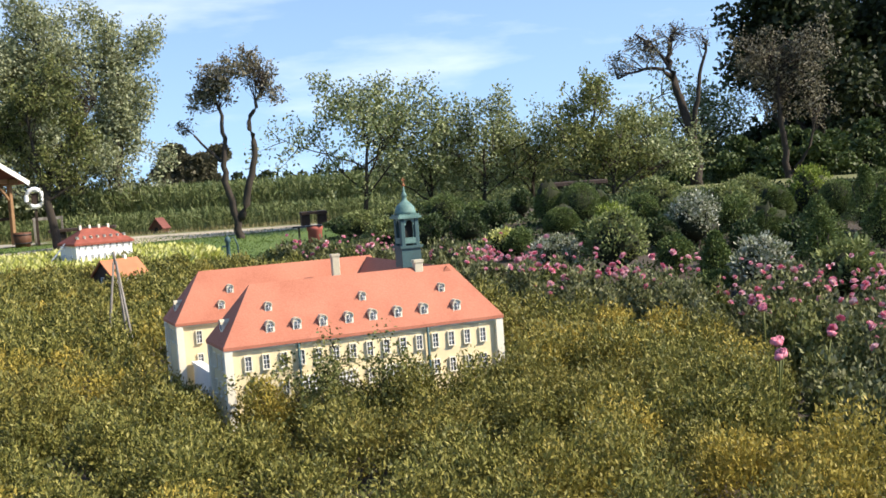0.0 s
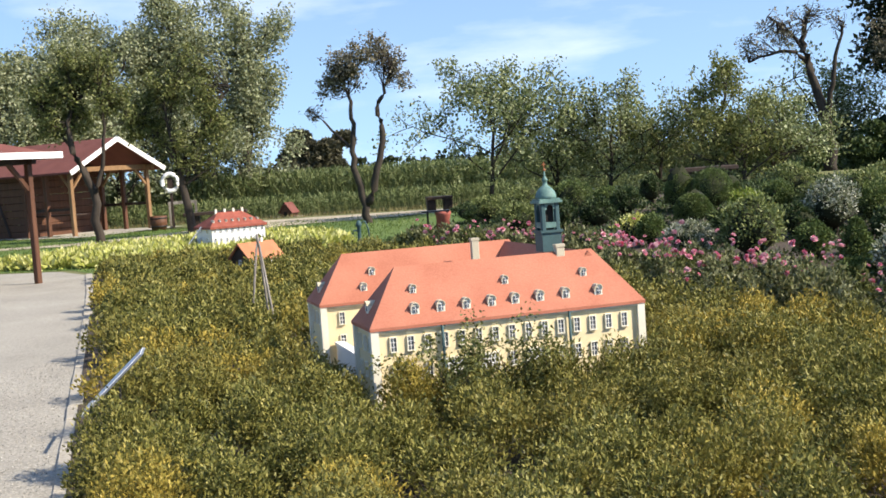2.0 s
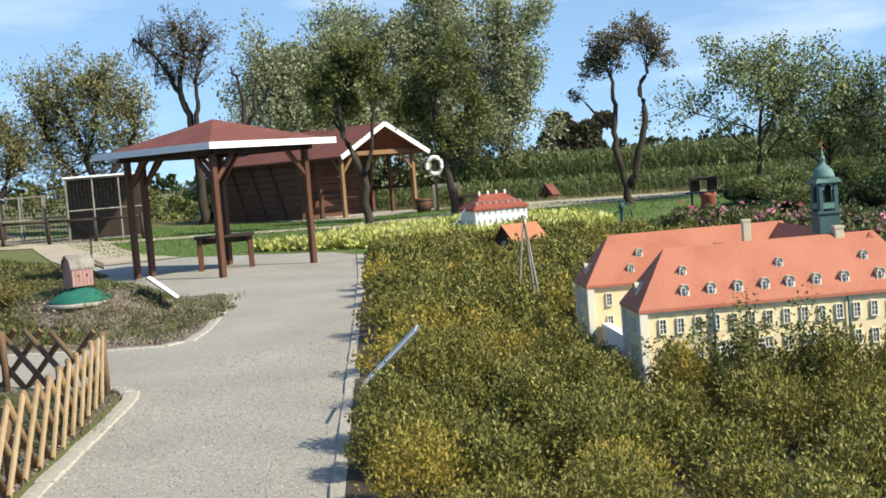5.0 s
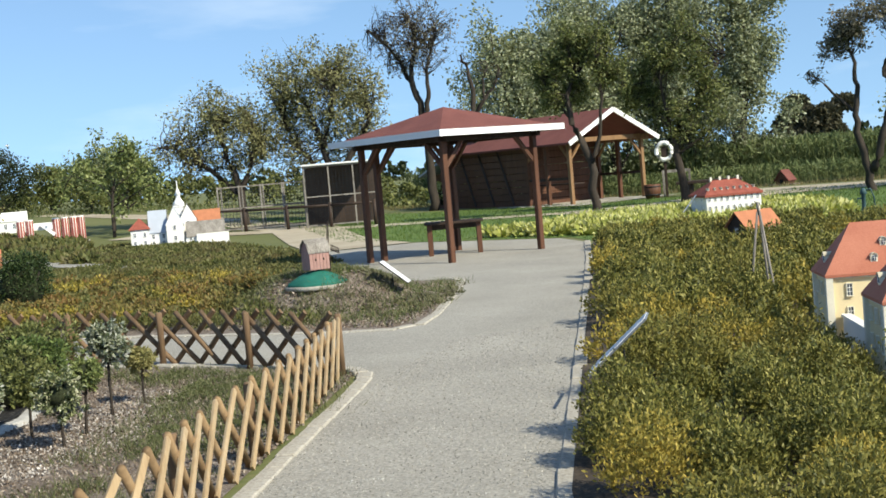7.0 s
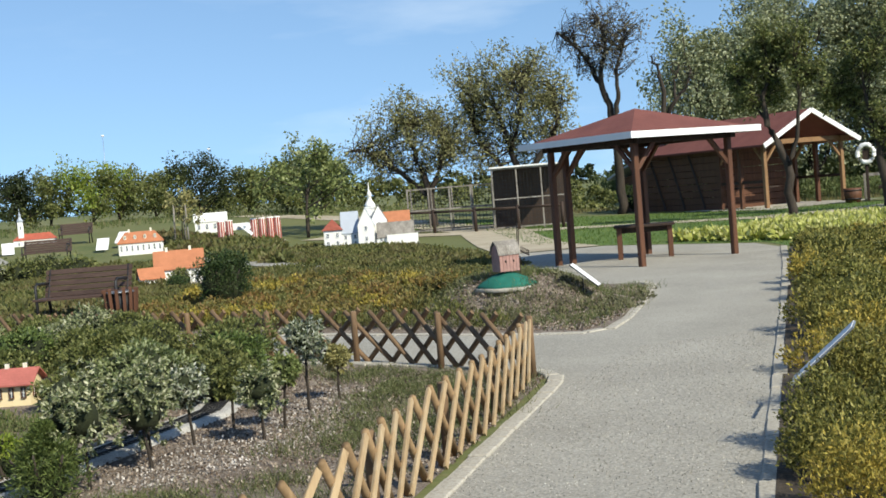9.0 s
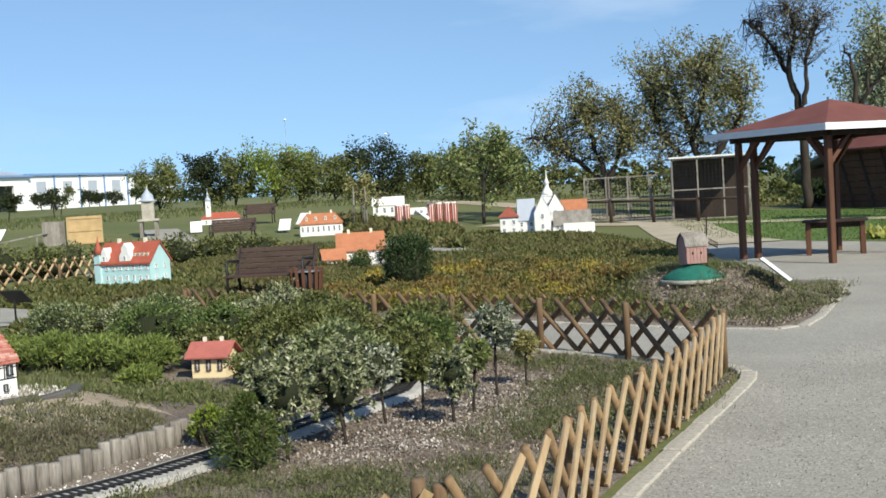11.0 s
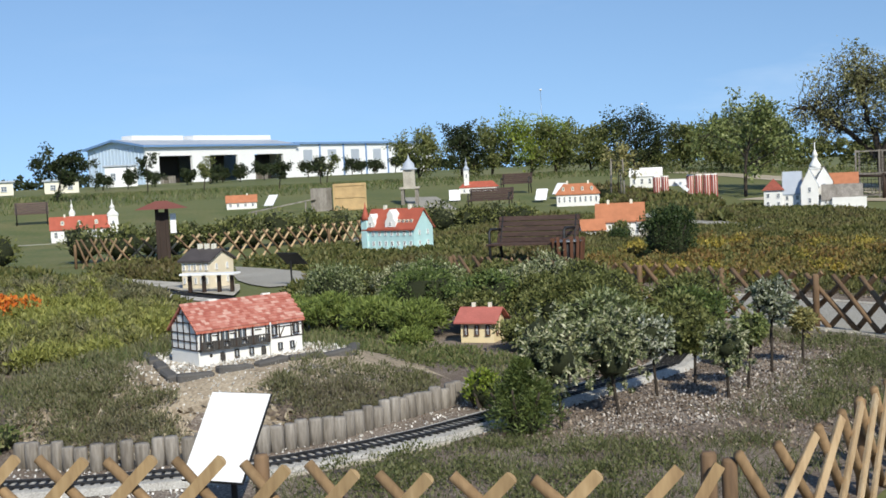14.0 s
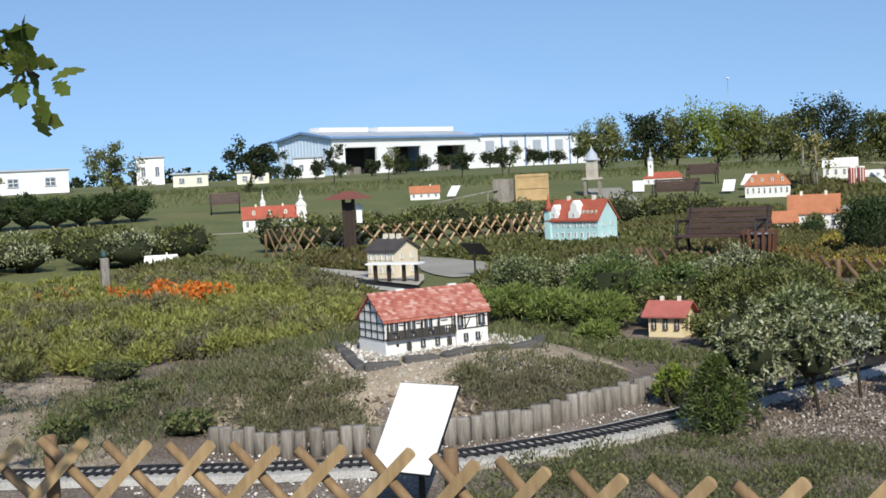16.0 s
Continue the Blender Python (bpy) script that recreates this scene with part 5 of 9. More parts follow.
def gable_house(name, m, L, W, wall, rise, walls, roof, label, cols=4, rows=1, dormers=0, over=0.04, chimneys=1, category="model house", group="", gable_windows=1, win=None, wmat="whitepaint", base=None, hip=0.0, front_gables=0, dsize=1.0):
    """A model house with its ridge along x: walls, roof, windows on the front and ends."""
    ob = thing(name, m, label, category, group)
    g = Geo()
    h2 = wall + (rise if not hip else 0)
    if hip:
        g.box((0, 0, wall / 2), (L, W, wall))
    else:
        vs = [(s * L / 2, y, z) for s in (-1, 1) for y, z in ((-W / 2, 0), (W / 2, 0), (W / 2, wall), (0, wall + rise), (-W / 2, wall))]
        g.add(vs, [(0, 4, 3, 2, 1), (5, 6, 7, 8, 9), (0, 5, 9, 4), (1, 2, 7, 6), (0, 1, 6, 5)])
    g.out("wall", M[walls], ob)
    t = max(0.012, W * 0.05)
    if hip:
        rf = hip_roof(-L / 2, -W / 2, L / 2, W / 2, wall, wall + rise, over, hip * W, t).out("roof", M[roof], ob)
    else:
        k = rise / (W / 2)
        x, y, z = L / 2 + over, W / 2 + over, wall - over * k
        vs = []
        for s in (-1, 1):
            vs += [(s * x, -y, z), (s * x, 0, wall + rise), (s * x, y, z), (s * x, y, z + t), (s * x, 0, wall + rise + t), (s * x, -y, z + t)]
        rf = Geo().add(vs, [(5, 4, 3, 2, 1, 0), (6, 7, 8, 9, 10, 11), (0, 6, 11, 5), (5, 11, 10, 4), (4, 10, 9, 3), (3, 9, 8, 2), (1, 7, 6, 0), (2, 8, 7, 1)]).out("roof", M[roof], ob)
    w, h = win or (L / cols * 0.3, wall / rows * 0.4)
    for r in range(rows):
        z = wall * (r + 0.55) / rows
        for i in range(cols):
            window(ob, on_wall(-L / 2 + L * (i + 0.5) / cols, -W / 2 - 0.001, z, 0), w, h, wmat, (1, 1))
        for s, side in ((-1, 3), (1, 1)):
            for y in ((-W * 0.22, W * 0.22) if gable_windows > 1 else (0.0,) if gable_windows else ()):
                window(ob, on_wall(s * (L / 2 + 0.001), y, z, side), w, h, wmat, (1, 1))
    for i in range(dormers):
        f = 0.3
        x = -L / 2 + L * (i + 0.7) / (dormers + 0.4)
        mm = Matrix.Translation((x, -(W / 2 + over) * (1 - f) - 0.01, wall + rise * f)) @ Matrix.Rotation(math.pi, 4, "Z")
        dormer(rf, mm, min(0.12, L * 0.06) * dsize, min(0.14, rise * 0.4) * dsize)
    for i in range(chimneys):
        x = L * (-0.25 + 0.5 * i / max(1, chimneys - 1)) if chimneys > 1 else L * 0.2
        c = min(0.06, max(0.03, W * 0.1)) * (0.5 + 0.5 * dsize)
        Geo().box((x, 0.01, wall + rise + c * 0.5), (c, c, c * 2.4)).out("chimney", M["cream"], rf)
    if front_gables:
        for i in range(front_gables):
            x = -L / 2 + L * (i + 0.5) / front_gables
            a = L / front_gables * 0.28
            y0 = -W / 2 - 0.012
            vs = [(x - a, y0, wall * 0.96), (x + a, y0, wall * 0.96), (x + a * 0.6, y0, wall + rise * 0.45), (x, y0, wall + rise * 0.85), (x - a * 0.6, y0, wall + rise * 0.45)]
            vs += [(p[0], 0, p[2]) for p in vs]
            Geo().add(vs, [(0, 1, 2, 3, 4), (9, 8, 7, 6, 5)] + [(i2, 5 + i2, 5 + (i2 + 1) % 5, (i2 + 1) % 5) for i2 in range(5)]).out("front_gable", M[walls], ob)
    if base:
        Geo().box((0, 0, -0.03), (L * 1.15, W * 1.25, 0.06)).out("plinth", M[base], ob)
    return ob


gable_house("model_cottage", pose(-4.4, 17.9, 0.24, 0, 0, 53), 0.62, 0.42, 0.14, 0.2, "blackwood", "tileorange", "dark timber model cottage with an orange roof", cols=4, chimneys=1)
gable_house("model_castle", pose(-6.95, 26.4, 0.16, 0, 0, 36), 1.25, 0.95, 0.4, 0.3, "white", "castleroof", "white model castle with a red hipped roof and chimneys", cols=9, rows=2, dormers=8, chimneys=4, hip=0.4, gable_windows=2, dsize=0.45)
# ---- the shrub bed, roses and evergreens ----
def turned(x0, y0, yaw, pts):
    c, s = math.cos(radians(yaw)), math.sin(radians(yaw))
    return [(x0 + c * x - s * y, y0 + s * x + c * y) for x, y in pts]


FOOT = turned(-1.18, 7.26, 21, [(-0.12, -0.02), (1.92, -0.02), (1.92, 2.2), (-0.12, 2.2)])
SPOT = turned(-4.45, 17.9, 30, [(-0.4, -0.7), (0.4, -0.7), (0.4, 0.3), (-0.4, 0.3)])
SIGN = turned(-2.72, 6.91, -75, [(-0.22, -0.42), (0.62, -0.42), (0.62, 0.24), (-0.22, 0.24)])
NEARBED = [(-2.17, 5.2), (-1.7, 4.4), (-0.95, 3.82), (0, 3.3), (3.2, 3.1), (3.3, 4.6), (2.2, 5.05), (1.9, 5.4), (1.85, 6.0), (1.95, 6.8), (1.95, 7.6), (1.85, 8.35), (-3.26, 8.35)]
FARBED = [(-3.26, 8.2), (1.85, 8.2), (1.65, 9.3), (1.15, 11.0), (0.62, 13.2), (0.05, 15.4), (-1.4, 18.2), (-3.0, 20.3), (-4.5, 22.3), (-7.86, 20.9)]
OLIVE = ("dense low olive green shrubs round the manor", "low shrubs with golden autumn leaves round the manor")
shoot_bed("low_shrubs", NEARBED, 0.46, 0.46, 260, 16, 0.027, (M["bed"], M["bedgold"]), OLIVE, 3, avoid=[FOOT, SIGN], gold=0.95, holes=0.05, low=0.45, tight=0.98, asp=0.4)
shoot_bed("low_shrubs", FARBED, 0.42, 0.43, 80, 11, 0.034, (M["bed"], M["bedgold"]), OLIVE, 4, avoid=[FOOT, SPOT], gold=0.8, holes=0.06, low=0.45, tight=1.05, asp=0.45)
shoot_bed("low_shrubs", [(-0.3, 6.9), (0.62, 6.2), (1.8, 6.1), (2.15, 6.9), (2.25, 8.3), (2.05, 9.4), (1.3, 9.8), (0.85, 8.8), (0.7, 8.0), (0.6, 7.82), (-0.3, 7.48)], 0.36, 0.42, 150, 14, 0.027, (M["bed"], M["bedgold"]), OLIVE, 12, gold=0.5, holes=0.0, low=0.4, asp=0.4)
shoot_bed("low_shrubs", [(-1.75, 6.3), (-1.05, 6.3), (-1.0, 6.95), (-1.35, 7.2), (-1.75, 7.6), (-1.95, 7.2)], 0.34, 0.36, 150, 14, 0.027, (M["bed"], M["bedgold"]), OLIVE, 14, avoid=[FOOT], gold=0.8, holes=0.0, low=0.35, asp=0.4)
ROSEBED = [(-2.7, 20.2), (-1.2, 18.2), (0.17, 15.4), (0.72, 13.2), (1.2, 11.4), (1.9, 10.2), (2.35, 9.2), (2.45, 7.9), (2.3, 6.9), (2.0, 6.0), (2.1, 5.6), (2.3, 5.3), (3.4, 5.0), (5.4, 6.2), (4.9, 9.4), (3.5, 9.8), (3.0, 10.3), (2.4, 11.8), (1.6, 13.6), (0.72, 16.2), (-0.3, 18.0), (-2.2, 20.8)]
shoot_bed("rose_bushes", ROSEBED, 0.3, 0.5, 95, 10, 0.04, (M["rose_leaf"], M["shrub"]), ("green rose bushes in a long band", "darker green rose bushes in a long band"), 6, holes=0.1)


def roses():
    rng = np.random.default_rng(8)
    xy = sow(rng, ROSEBED, 230)
    d = np.hypot(xy[:, 0], xy[:, 1])
    out = []
    for (x, y), q in zip(xy, d):
        z = float(height(x, y)) + rng.uniform(0.36, 0.6)
        k = rng.uniform(0.013, 0.03) * (1.0 + 0.02 * max(0, q - 7))
        for i in range(rng.integers(1, 4)):
            c = np.array([x, y, z]) + rng.normal(size=3) * 0.07 * i
            tip = Matrix.Rotation(rng.uniform(-0.9, 0.9), 3, "X") @ Matrix.Rotation(rng.uniform(-0.9, 0.9), 3, "Y")
            tip = np.array(tip)
            for ring, (n, tilt) in enumerate(((5, 0.35), (5, 0.8), (4, 1.3))):
                for j in range(n):
                    a = 2 * math.pi * j / n + ring
                    o = tip @ np.array([math.cos(a) * math.cos(tilt), math.sin(a) * math.cos(tilt), math.sin(tilt)])
                    s = tip @ np.array([-math.sin(a), math.cos(a), 0]) * k * 0.75
                    b = c + o * k * 0.2
                    out.append([b - s * 0.5, b + s * 0.5, b + o * k + s, b + o * k - s])
    return tagged(quads("rose_blooms", np.array(out), M["rose"]), "pink rose blooms over the bushes", "flowers", kind="stuff")


roses()
for i, (x, y, s) in enumerate([(1.87, 6.3, 0.05), (1.94, 6.5, 0.052), (1.8, 6.15, 0.036), (1.97, 6.6, 0.036), (2.25, 6.7, 0.04), (2.3, 8.0, 0.05), (2.5, 6.4, 0.04)]):
    rng = np.random.default_rng(400 + i)
    ob = thing("rose", pose(x, y, 0.0), "tall pink rose on a thin stem", "flower", "tall roses")
    p, r = limb(rng, (0, 0, 0), (0.05, 0, 1), 0.47, 0.006, 0.05, 4)
    Geo().tube(p, [0.006] * 5, 5).out("stem", M["shrub"], ob)
    prof = [(0.12, 0), (0.5, 0.06), (0.62, 0.3), (0.7, 0.62), (0.58, 0.6), (0.5, 0.36), (0.46, 0.72), (0.36, 0.7), (0.3, 0.42), (0.26, 0.76), (0.12, 0.7), (0.03, 0.55)]
    head = Geo().lathe((0, 0, 0), [(u * s, v * s) for u, v in prof], 13)
    head.v = [Vector(v) + Vector(rng.normal(size=3)) * s * 0.06 for v in head.v]
    turn = Matrix.Translation(p[-1]) @ Matrix.Rotation(rng.uniform(0.2, 0.8), 4, (rng.normal(), rng.normal(), 0))
    head.v = [tuple(turn @ v) for v in head.v]
    head.out("bloom", M["rosehead"], ob)

EVERGREENS = [  # place, height, width, kind
    (2.62, 22.94, 0.91, 0.67, "k"), (3.19, 22.72, 0.81, 0.67, "k"), (2.54, 20.69, 0.62, 0.71, "k"), (3.77, 24.2, 0.6, 0.44, "k"), (2.32, 25.54, 0.57, 0.51, "s"), (1.36, 18.52, 0.49, 0.54, "y"),
    (1.58, 18.17, 0.49, 0.39, "c"), (1.88, 16.22, 0.55, 0.68, "p"), (2.64, 15.7, 0.85, 0.88, "a"), (3.39, 20.47, 0.57, 0.6, "y2"), (4.03, 20.99, 0.67, 0.64, "c"), (4.58, 20.58, 0.59, 0.59, "a"),
    (4.31, 18.35, 0.85, 0.74, "p"), (5.23, 19.88, 0.83, 0.97, "a"), (5.07, 18.78, 0.69, 0.55, "c"), (3.24, 15.02, 0.51, 0.45, "c"), (3.58, 14.25, 0.61, 0.43, "v"), (3.2, 12.9, 0.26, 0.36, "c"),
    (3.72, 12.77, 0.6, 0.65, "p"), (6.33, 20.82, 0.69, 0.61, "k"), (5.27, 17.67, 0.64, 0.66, "k"), (7.12, 21.93, 0.6, 0.5, "k"), (7.33, 20.56, 0.68, 0.59, "k"), (7.1, 21.33, 0.97, 0.74, "y2"),
    (5.53, 16.34, 0.81, 0.63, "v"), (4.91, 14.38, 0.7, 0.53, "v"), (7.09, 18.65, 1.07, 0.54, "v"), (6.48, 16.43, 0.87, 0.53, "v"), (4.21, 11.61, 0.58, 0.67, "a"), (4.52, 11.6, 0.36, 0.35, "c"),
    (4.34, 15.68, 0.54, 0.46, "s"), (3.7, 18.05, 0.52, 0.61, "s"), (4.9, 15.27, 0.53, 0.45, "s"), (2.65, 17.95, 0.51, 0.51, "s"), (0.62, 25.35, 0.75, 0.79, "c"), (1.35, 24.41, 0.53, 0.64, "c"),
    (0.03, 27.95, 0.5, 0.79, "s"), (-0.47, 22.11, 0.62, 0.83, "a"), (0.25, 21.54, 0.61, 0.71, "s"), (-1.22, 27.76, 0.63, 0.91, "a"), (0.97, 21.62, 0.56, 0.71, "s"), (1.61, 23.26, 0.53, 0.55, "s"),
    (-1.7, 29.4, 0.48, 0.83, "s"),
    (8.2, 19.2, 0.7, 0.8, "s"), (9.0, 22.6, 0.7, 0.9, "c"), (5.7, 11.2, 0.6, 0.8, "c"), (6.9, 24.6, 0.6, 0.9, "a"), (5.0, 24.6, 0.7, 1.0, "a"), (-0.4, 26.5, 0.7, 0.9, "a"), (3.6, 25.2, 0.7, 0.9, "s"),
]
KINDS = {"k": ("conifer", "clipped", "clipped rounded green garden conifer", 13000, 0.026), "c": ("conifer", "round", "bushy dark green garden conifer", 6500, 0.036), "v": ("conifer", "cone", "pointed green garden conifer", 7000, 0.036), "s": ("darkgreen", "round", "leafy green garden shrub", 3200, 0.05),
         "p": ("silver", "round", "variegated silvery-leaved garden shrub", 3600, 0.05), "a": ("lightshrub", "round", "light green garden shrub", 3800, 0.055), "y": ("yellowleaf", "round", "yellow-leaved low garden shrub", 1600, 0.055), "y2": ("lime", "round", "golden green garden shrub", 2600, 0.05)}
for i, (x, y, h, w, k) in enumerate(EVERGREENS):
    m, sh, words, n, size = KINDS[k]
    bush("conifer" if m == "conifer" else "garden_shrub", x, y, h, w, M[m], words, 200 + i, n, size, sh, "conifer" if m == "conifer" else "shrub")
sheet("evergreen_soil", [(0, 18.8), (0.6, 14.6), (2.2, 10.6), (2.6, 8.2), (6.0, 4.2), (12, 8), (14, 30), (2, 33), (-3.0, 28), (-3.2, 22.5)], M["soil"], 0.012, "dark soil between the evergreens", "bed", 1.5)
shrub_carpet("ground_ivy", [(1.6, 11.6), (2.4, 9.8), (4.4, 9.2), (7, 10.5), (10, 13), (12, 30), (2, 33), (-3.0, 28), (-3.2, 22.5), (-0.9, 17.2), (0.4, 14.2)], 1000, 46, 0.2, 0.3, 0.045, M["darkgreen"], "low dark green ground cover between the evergreens", 38, category="plants", vary=0.8)
grass_tufts("shrub_bed_grass", [(0, 18.8), (2.2, 15), (4.5, 12.6), (6.6, 11), (10, 13), (12, 30), (2, 33), (-3.0, 28), (-3.2, 22.5)], 3000, 0.14, 0.015, M["grassblade"], "wild grass between the evergreens", 9)
# yellow ground cover beside the gravel
YB = [(-11.9, 24.2), (-8.9, 23.2), (-5.2, 23.2), (-4.2, 25.5), (-5.6, 29.5), (-8.2, 30.5), (-9.8, 28.5)]
shrub_carpet("yellow_ground_cover", YB, 1500, 36, 0.2, 0.2, 0.09, M["yellowleaf"], "bright yellow-green ground cover plants", 10, avoid=[turned(-6.95, 26.4, 36, [(-0.9, -1.1), (0.9, -1.1), (0.9, 0.5), (-0.9, 0.5)])], category="plants")
tree("bed_sapling", -0.35, 7.02, 0.52, 0.46, M["shrub"], "leafy green sapling before the manor's front", 440, trunk=0.008, fork=0.25, limbs=9, twigs=5, leaves=3000, leaf=0.024, category="sapling")
tree("bed_sapling", -0.75, 6.9, 0.46, 0.34, M["shrub"], "leafy green sapling before the manor's front", 441, trunk=0.007, fork=0.25, limbs=7, twigs=4, leaves=1300, leaf=0.028, category="sapling")
tree("bed_sapling", 0.42, 7.45, 0.5, 0.22, M["shrub"], "thin sapling before the manor's corner", 442, trunk=0.008, fork=0.4, limbs=6, twigs=4, leaves=120, leaf=0.03, category="sapling")
# ---- kerbs, fences, signs ----
def kerb(line, name, label, w=0.13, piece=0.5):
    """A row of kerb stones along a line, each a little out of true."""
    rng = np.random.default_rng(len(line))
    ob = thing(name, pose(0, 0, 0), label, "kerb", kind="structure")
    for x, y, a in along(line, piece, piece / 2):
        Geo().box((0, 0, 0), (piece - 0.012, w * rng.uniform(0.92, 1.06), 0.09), ch=0.008).out("kerb_stone", M["kerb"], ob, m=pose(x, y, -0.018 + rng.uniform(-0.006, 0.006), 0, 0, a + rng.uniform(-1, 1)))
    return ob


kerb(KERB_RIGHT, "kerb_right", "pale stone kerb along the shrub bed", w=0.12)
kerb(KERB_LEFT, "kerb_left", "pale stone kerb curving round the fenced bed", w=0.12, piece=0.25)
kerb(KERB_MILL, "kerb_mill", "pale stone kerb round the windmill bed", w=0.11, piece=0.25)


def fence(line, label, h=0.48, gap=0.29, r=0.021, post_gap=1.22, post_h=0.56, name="lattice_fence", flip=1, pale=1, slats=("sawn", "fence"), slope=0.78, part=0.0):
    """A low lattice fence of crossed half-round slats on round posts."""
    ob = thing(name, pose(0, 0, 0), label, "fence")
    rng = np.random.default_rng(int(abs(line[0][0]) * 100))
    total = sum(math.dist(a, b) for a, b in zip(line, line[1:]))

    def at(s):
        s = min(max(s, 0), total - 1e-4)
        for a, b in zip(line, line[1:]):
            d = math.dist(a, b)
            if s <= d:
                t = s / d
                return Vector((a[0] + (b[0] - a[0]) * t, a[1] + (b[1] - a[1]) * t, 0)), Vector((-(b[1] - a[1]) / d, (b[0] - a[0]) / d, 0))
            s -= d
    n = int(total / gap)
    run = h * slope
    for fam in (1, -1):
        for i in range(n + 1):
            s = i * gap + (0.1 if fam < 0 else 0.1 - run + part if part else 0.05)
            if s - fam * run / 2 < -0.05 or s - fam * run / 2 > total + 0.05:
                continue
            (p0, n0), (p1, n1) = at(s - fam * run / 2), at(s + fam * run / 2)
            off = r * 0.8 * fam * flip * pale
            z0 = rng.uniform(0.0, 0.03)
            j = rng.uniform(-0.012, 0.012)
            a = p0 + n0 * off + Vector((0, 0, z0 + float(height(p0.x, p0.y))))
            b = p1 + n1 * off + Vector((0, 0, h + j + float(height(p1.x, p1.y))))
            if fam == pale:
                # half-round slat with its flat sawn side outward
                d = (b - a).normalized()
                out = n0 * flip
                side = d.cross(out).normalized()
                ring = [side * r * 1.05 + out * 0.004, -side * r * 1.05 + out * 0.004] + [(-side * math.cos(w) - out * math.sin(w)) * r for w in (0.15, 0.9, 1.57, 2.24, 2.99)]
                k = len(ring)
                Geo().add([a + q for q in ring] + [b + q for q in ring], [tuple(range(k)), tuple(range(2 * k - 1, k - 1, -1))] + [(q, k + q, k + (q + 1) % k, (q + 1) % k) for q in range(k)]).out("slat", M[slats[0]], ob)
            else:
                Geo().tube([a, b], [r, r * 0.96], 8).out("slat", M[slats[1]], ob)
    k = max(1, round(total / post_gap))
    for i in range(k + 1):
        p, nn = at(total * i / k)
        p = p - nn * flip * 0.06
        z = float(height(p.x, p.y))
        Geo().tube([(p.x, p.y, z - 0.03), (p.x, p.y, z + post_h - 0.012), (p.x, p.y, z + post_h)], [0.03, 0.03, 0.023], 10).out("post", M["fencedark"], ob)
    return ob


fence([(-5.38, 7.85), (-4.88, 6.7), (-4.55, 5.9), (-4.3, 5.2), (-4.1, 4.6), (-3.75, 3.85), (-3.58, 3.4), (-3.55, 2.95)], "low lattice fence of half-round slats beside the walk", flip=1, pale=-1, post_h=0.45, part=0.2, slats=("sawn", "fencebrown"), slope=0.85)
fence([(-3.53, 2.8), (-3.64, 2.42), (-3.92, 2.02), (-4.42, 1.72), (-4.88, 1.46), (-5.22, 1.14), (-5.6, 0.76), (-5.95, 0.36), (-6.4, -0.4), (-6.8, -1.4)], "low lattice fence of half-round slats round the railway bed", flip=1, pale=-1, post_h=0.5, post_gap=1.7, gap=0.3, slats=("fence", "fencebrown"), r=0.023, slope=1.0, part=0.225)
fence([(-13.3, 8.28), (-9.0, 8.42), (-7.2, 8.42), (-5.42, 8.0)], "low dark lattice fence along the cross path", flip=1, gap=0.3, slats=("fencedark", "fencedark"), slope=1.1, r=0.024, part=0.15, h=0.5, post_h=0.5)
fence([(-24.9, 6.9), (-23.6, 7.3), (-23.1, 9.2), (-23.8, 12.0), (-25.2, 14.8)], "low lattice fence with sunlit slats behind the station", slats=("sawn", "fencedark"), h=0.6, gap=0.33, r=0.022, post_h=0.5, post_gap=3.4, slope=0.9)


def board(name, m, w, h, label, leg=0.4, tilt=35, face="panel", legs=1, back="iron"):
    """A tilted sign board on one or two thin posts; m: its foot, facing -y."""
    ob = thing(name, m, label, "sign")
    t = Matrix.Translation((0, 0, leg)) @ Matrix.Rotation(radians(-tilt), 4, "X")
    p = Geo().box((0, 0, 0), (1, 1, 1), m=t @ Matrix.Diagonal((w, 0.012, h, 1))).out("board", M[back], ob)
    Geo().box((0, 0, 0), (1, 1, 1), m=t @ Matrix.Translation((0, -0.0085, 0)) @ Matrix.Diagonal((w * 0.98, 0.004, h * 0.98, 1))).out("face", M[face], p, "plain white sign face")
    for i in range(legs):
        x = 0 if legs == 1 else (-0.3 + 0.6 * i) * w
        Geo().box((x, 0.03, leg / 2 - 0.04), (0.03, 0.012, leg), ch=0.002).out("leg", M["iron"], ob)
    return ob


board("sign_board", pose(-2.72, 6.91, 0.03, 0, 0, -75), 0.3, 0.5, "white sign board seen edge-on over the shrubs", 0.37, 48, back="steel")
board("sign_board", pose(-7.3, 12.15, float(height(-7.3, 12.15)), 0, 0, 111), 0.24, 0.42, "white tilted sign board by the windmill", 0.24, 50)
board("sign_board", pose(-5.7, 1.85, 0.0, 0, 0, 33), 0.33, 0.46, "white tilted sign board by the miniature railway", 0.38, 39)
board("sign_board", pose(-7.66, 22.0, 0.0, 0, 0, 20), 0.3, 0.22, "small dark sign on a stand by the walk", 0.2, 55, face="iron")
board("sign_board", pose(-16.6, 7.6, 0.0, 0, 0, 200), 0.42, 0.28, "dark tilted sign seen from behind", 0.42, 50, face="iron")
board("sign_board", pose(-7.35, 24.9, 0.0, 0, 0, -70), 0.2, 0.5, "pale sign board in front of the castle", 0.42, 40, back="steel")


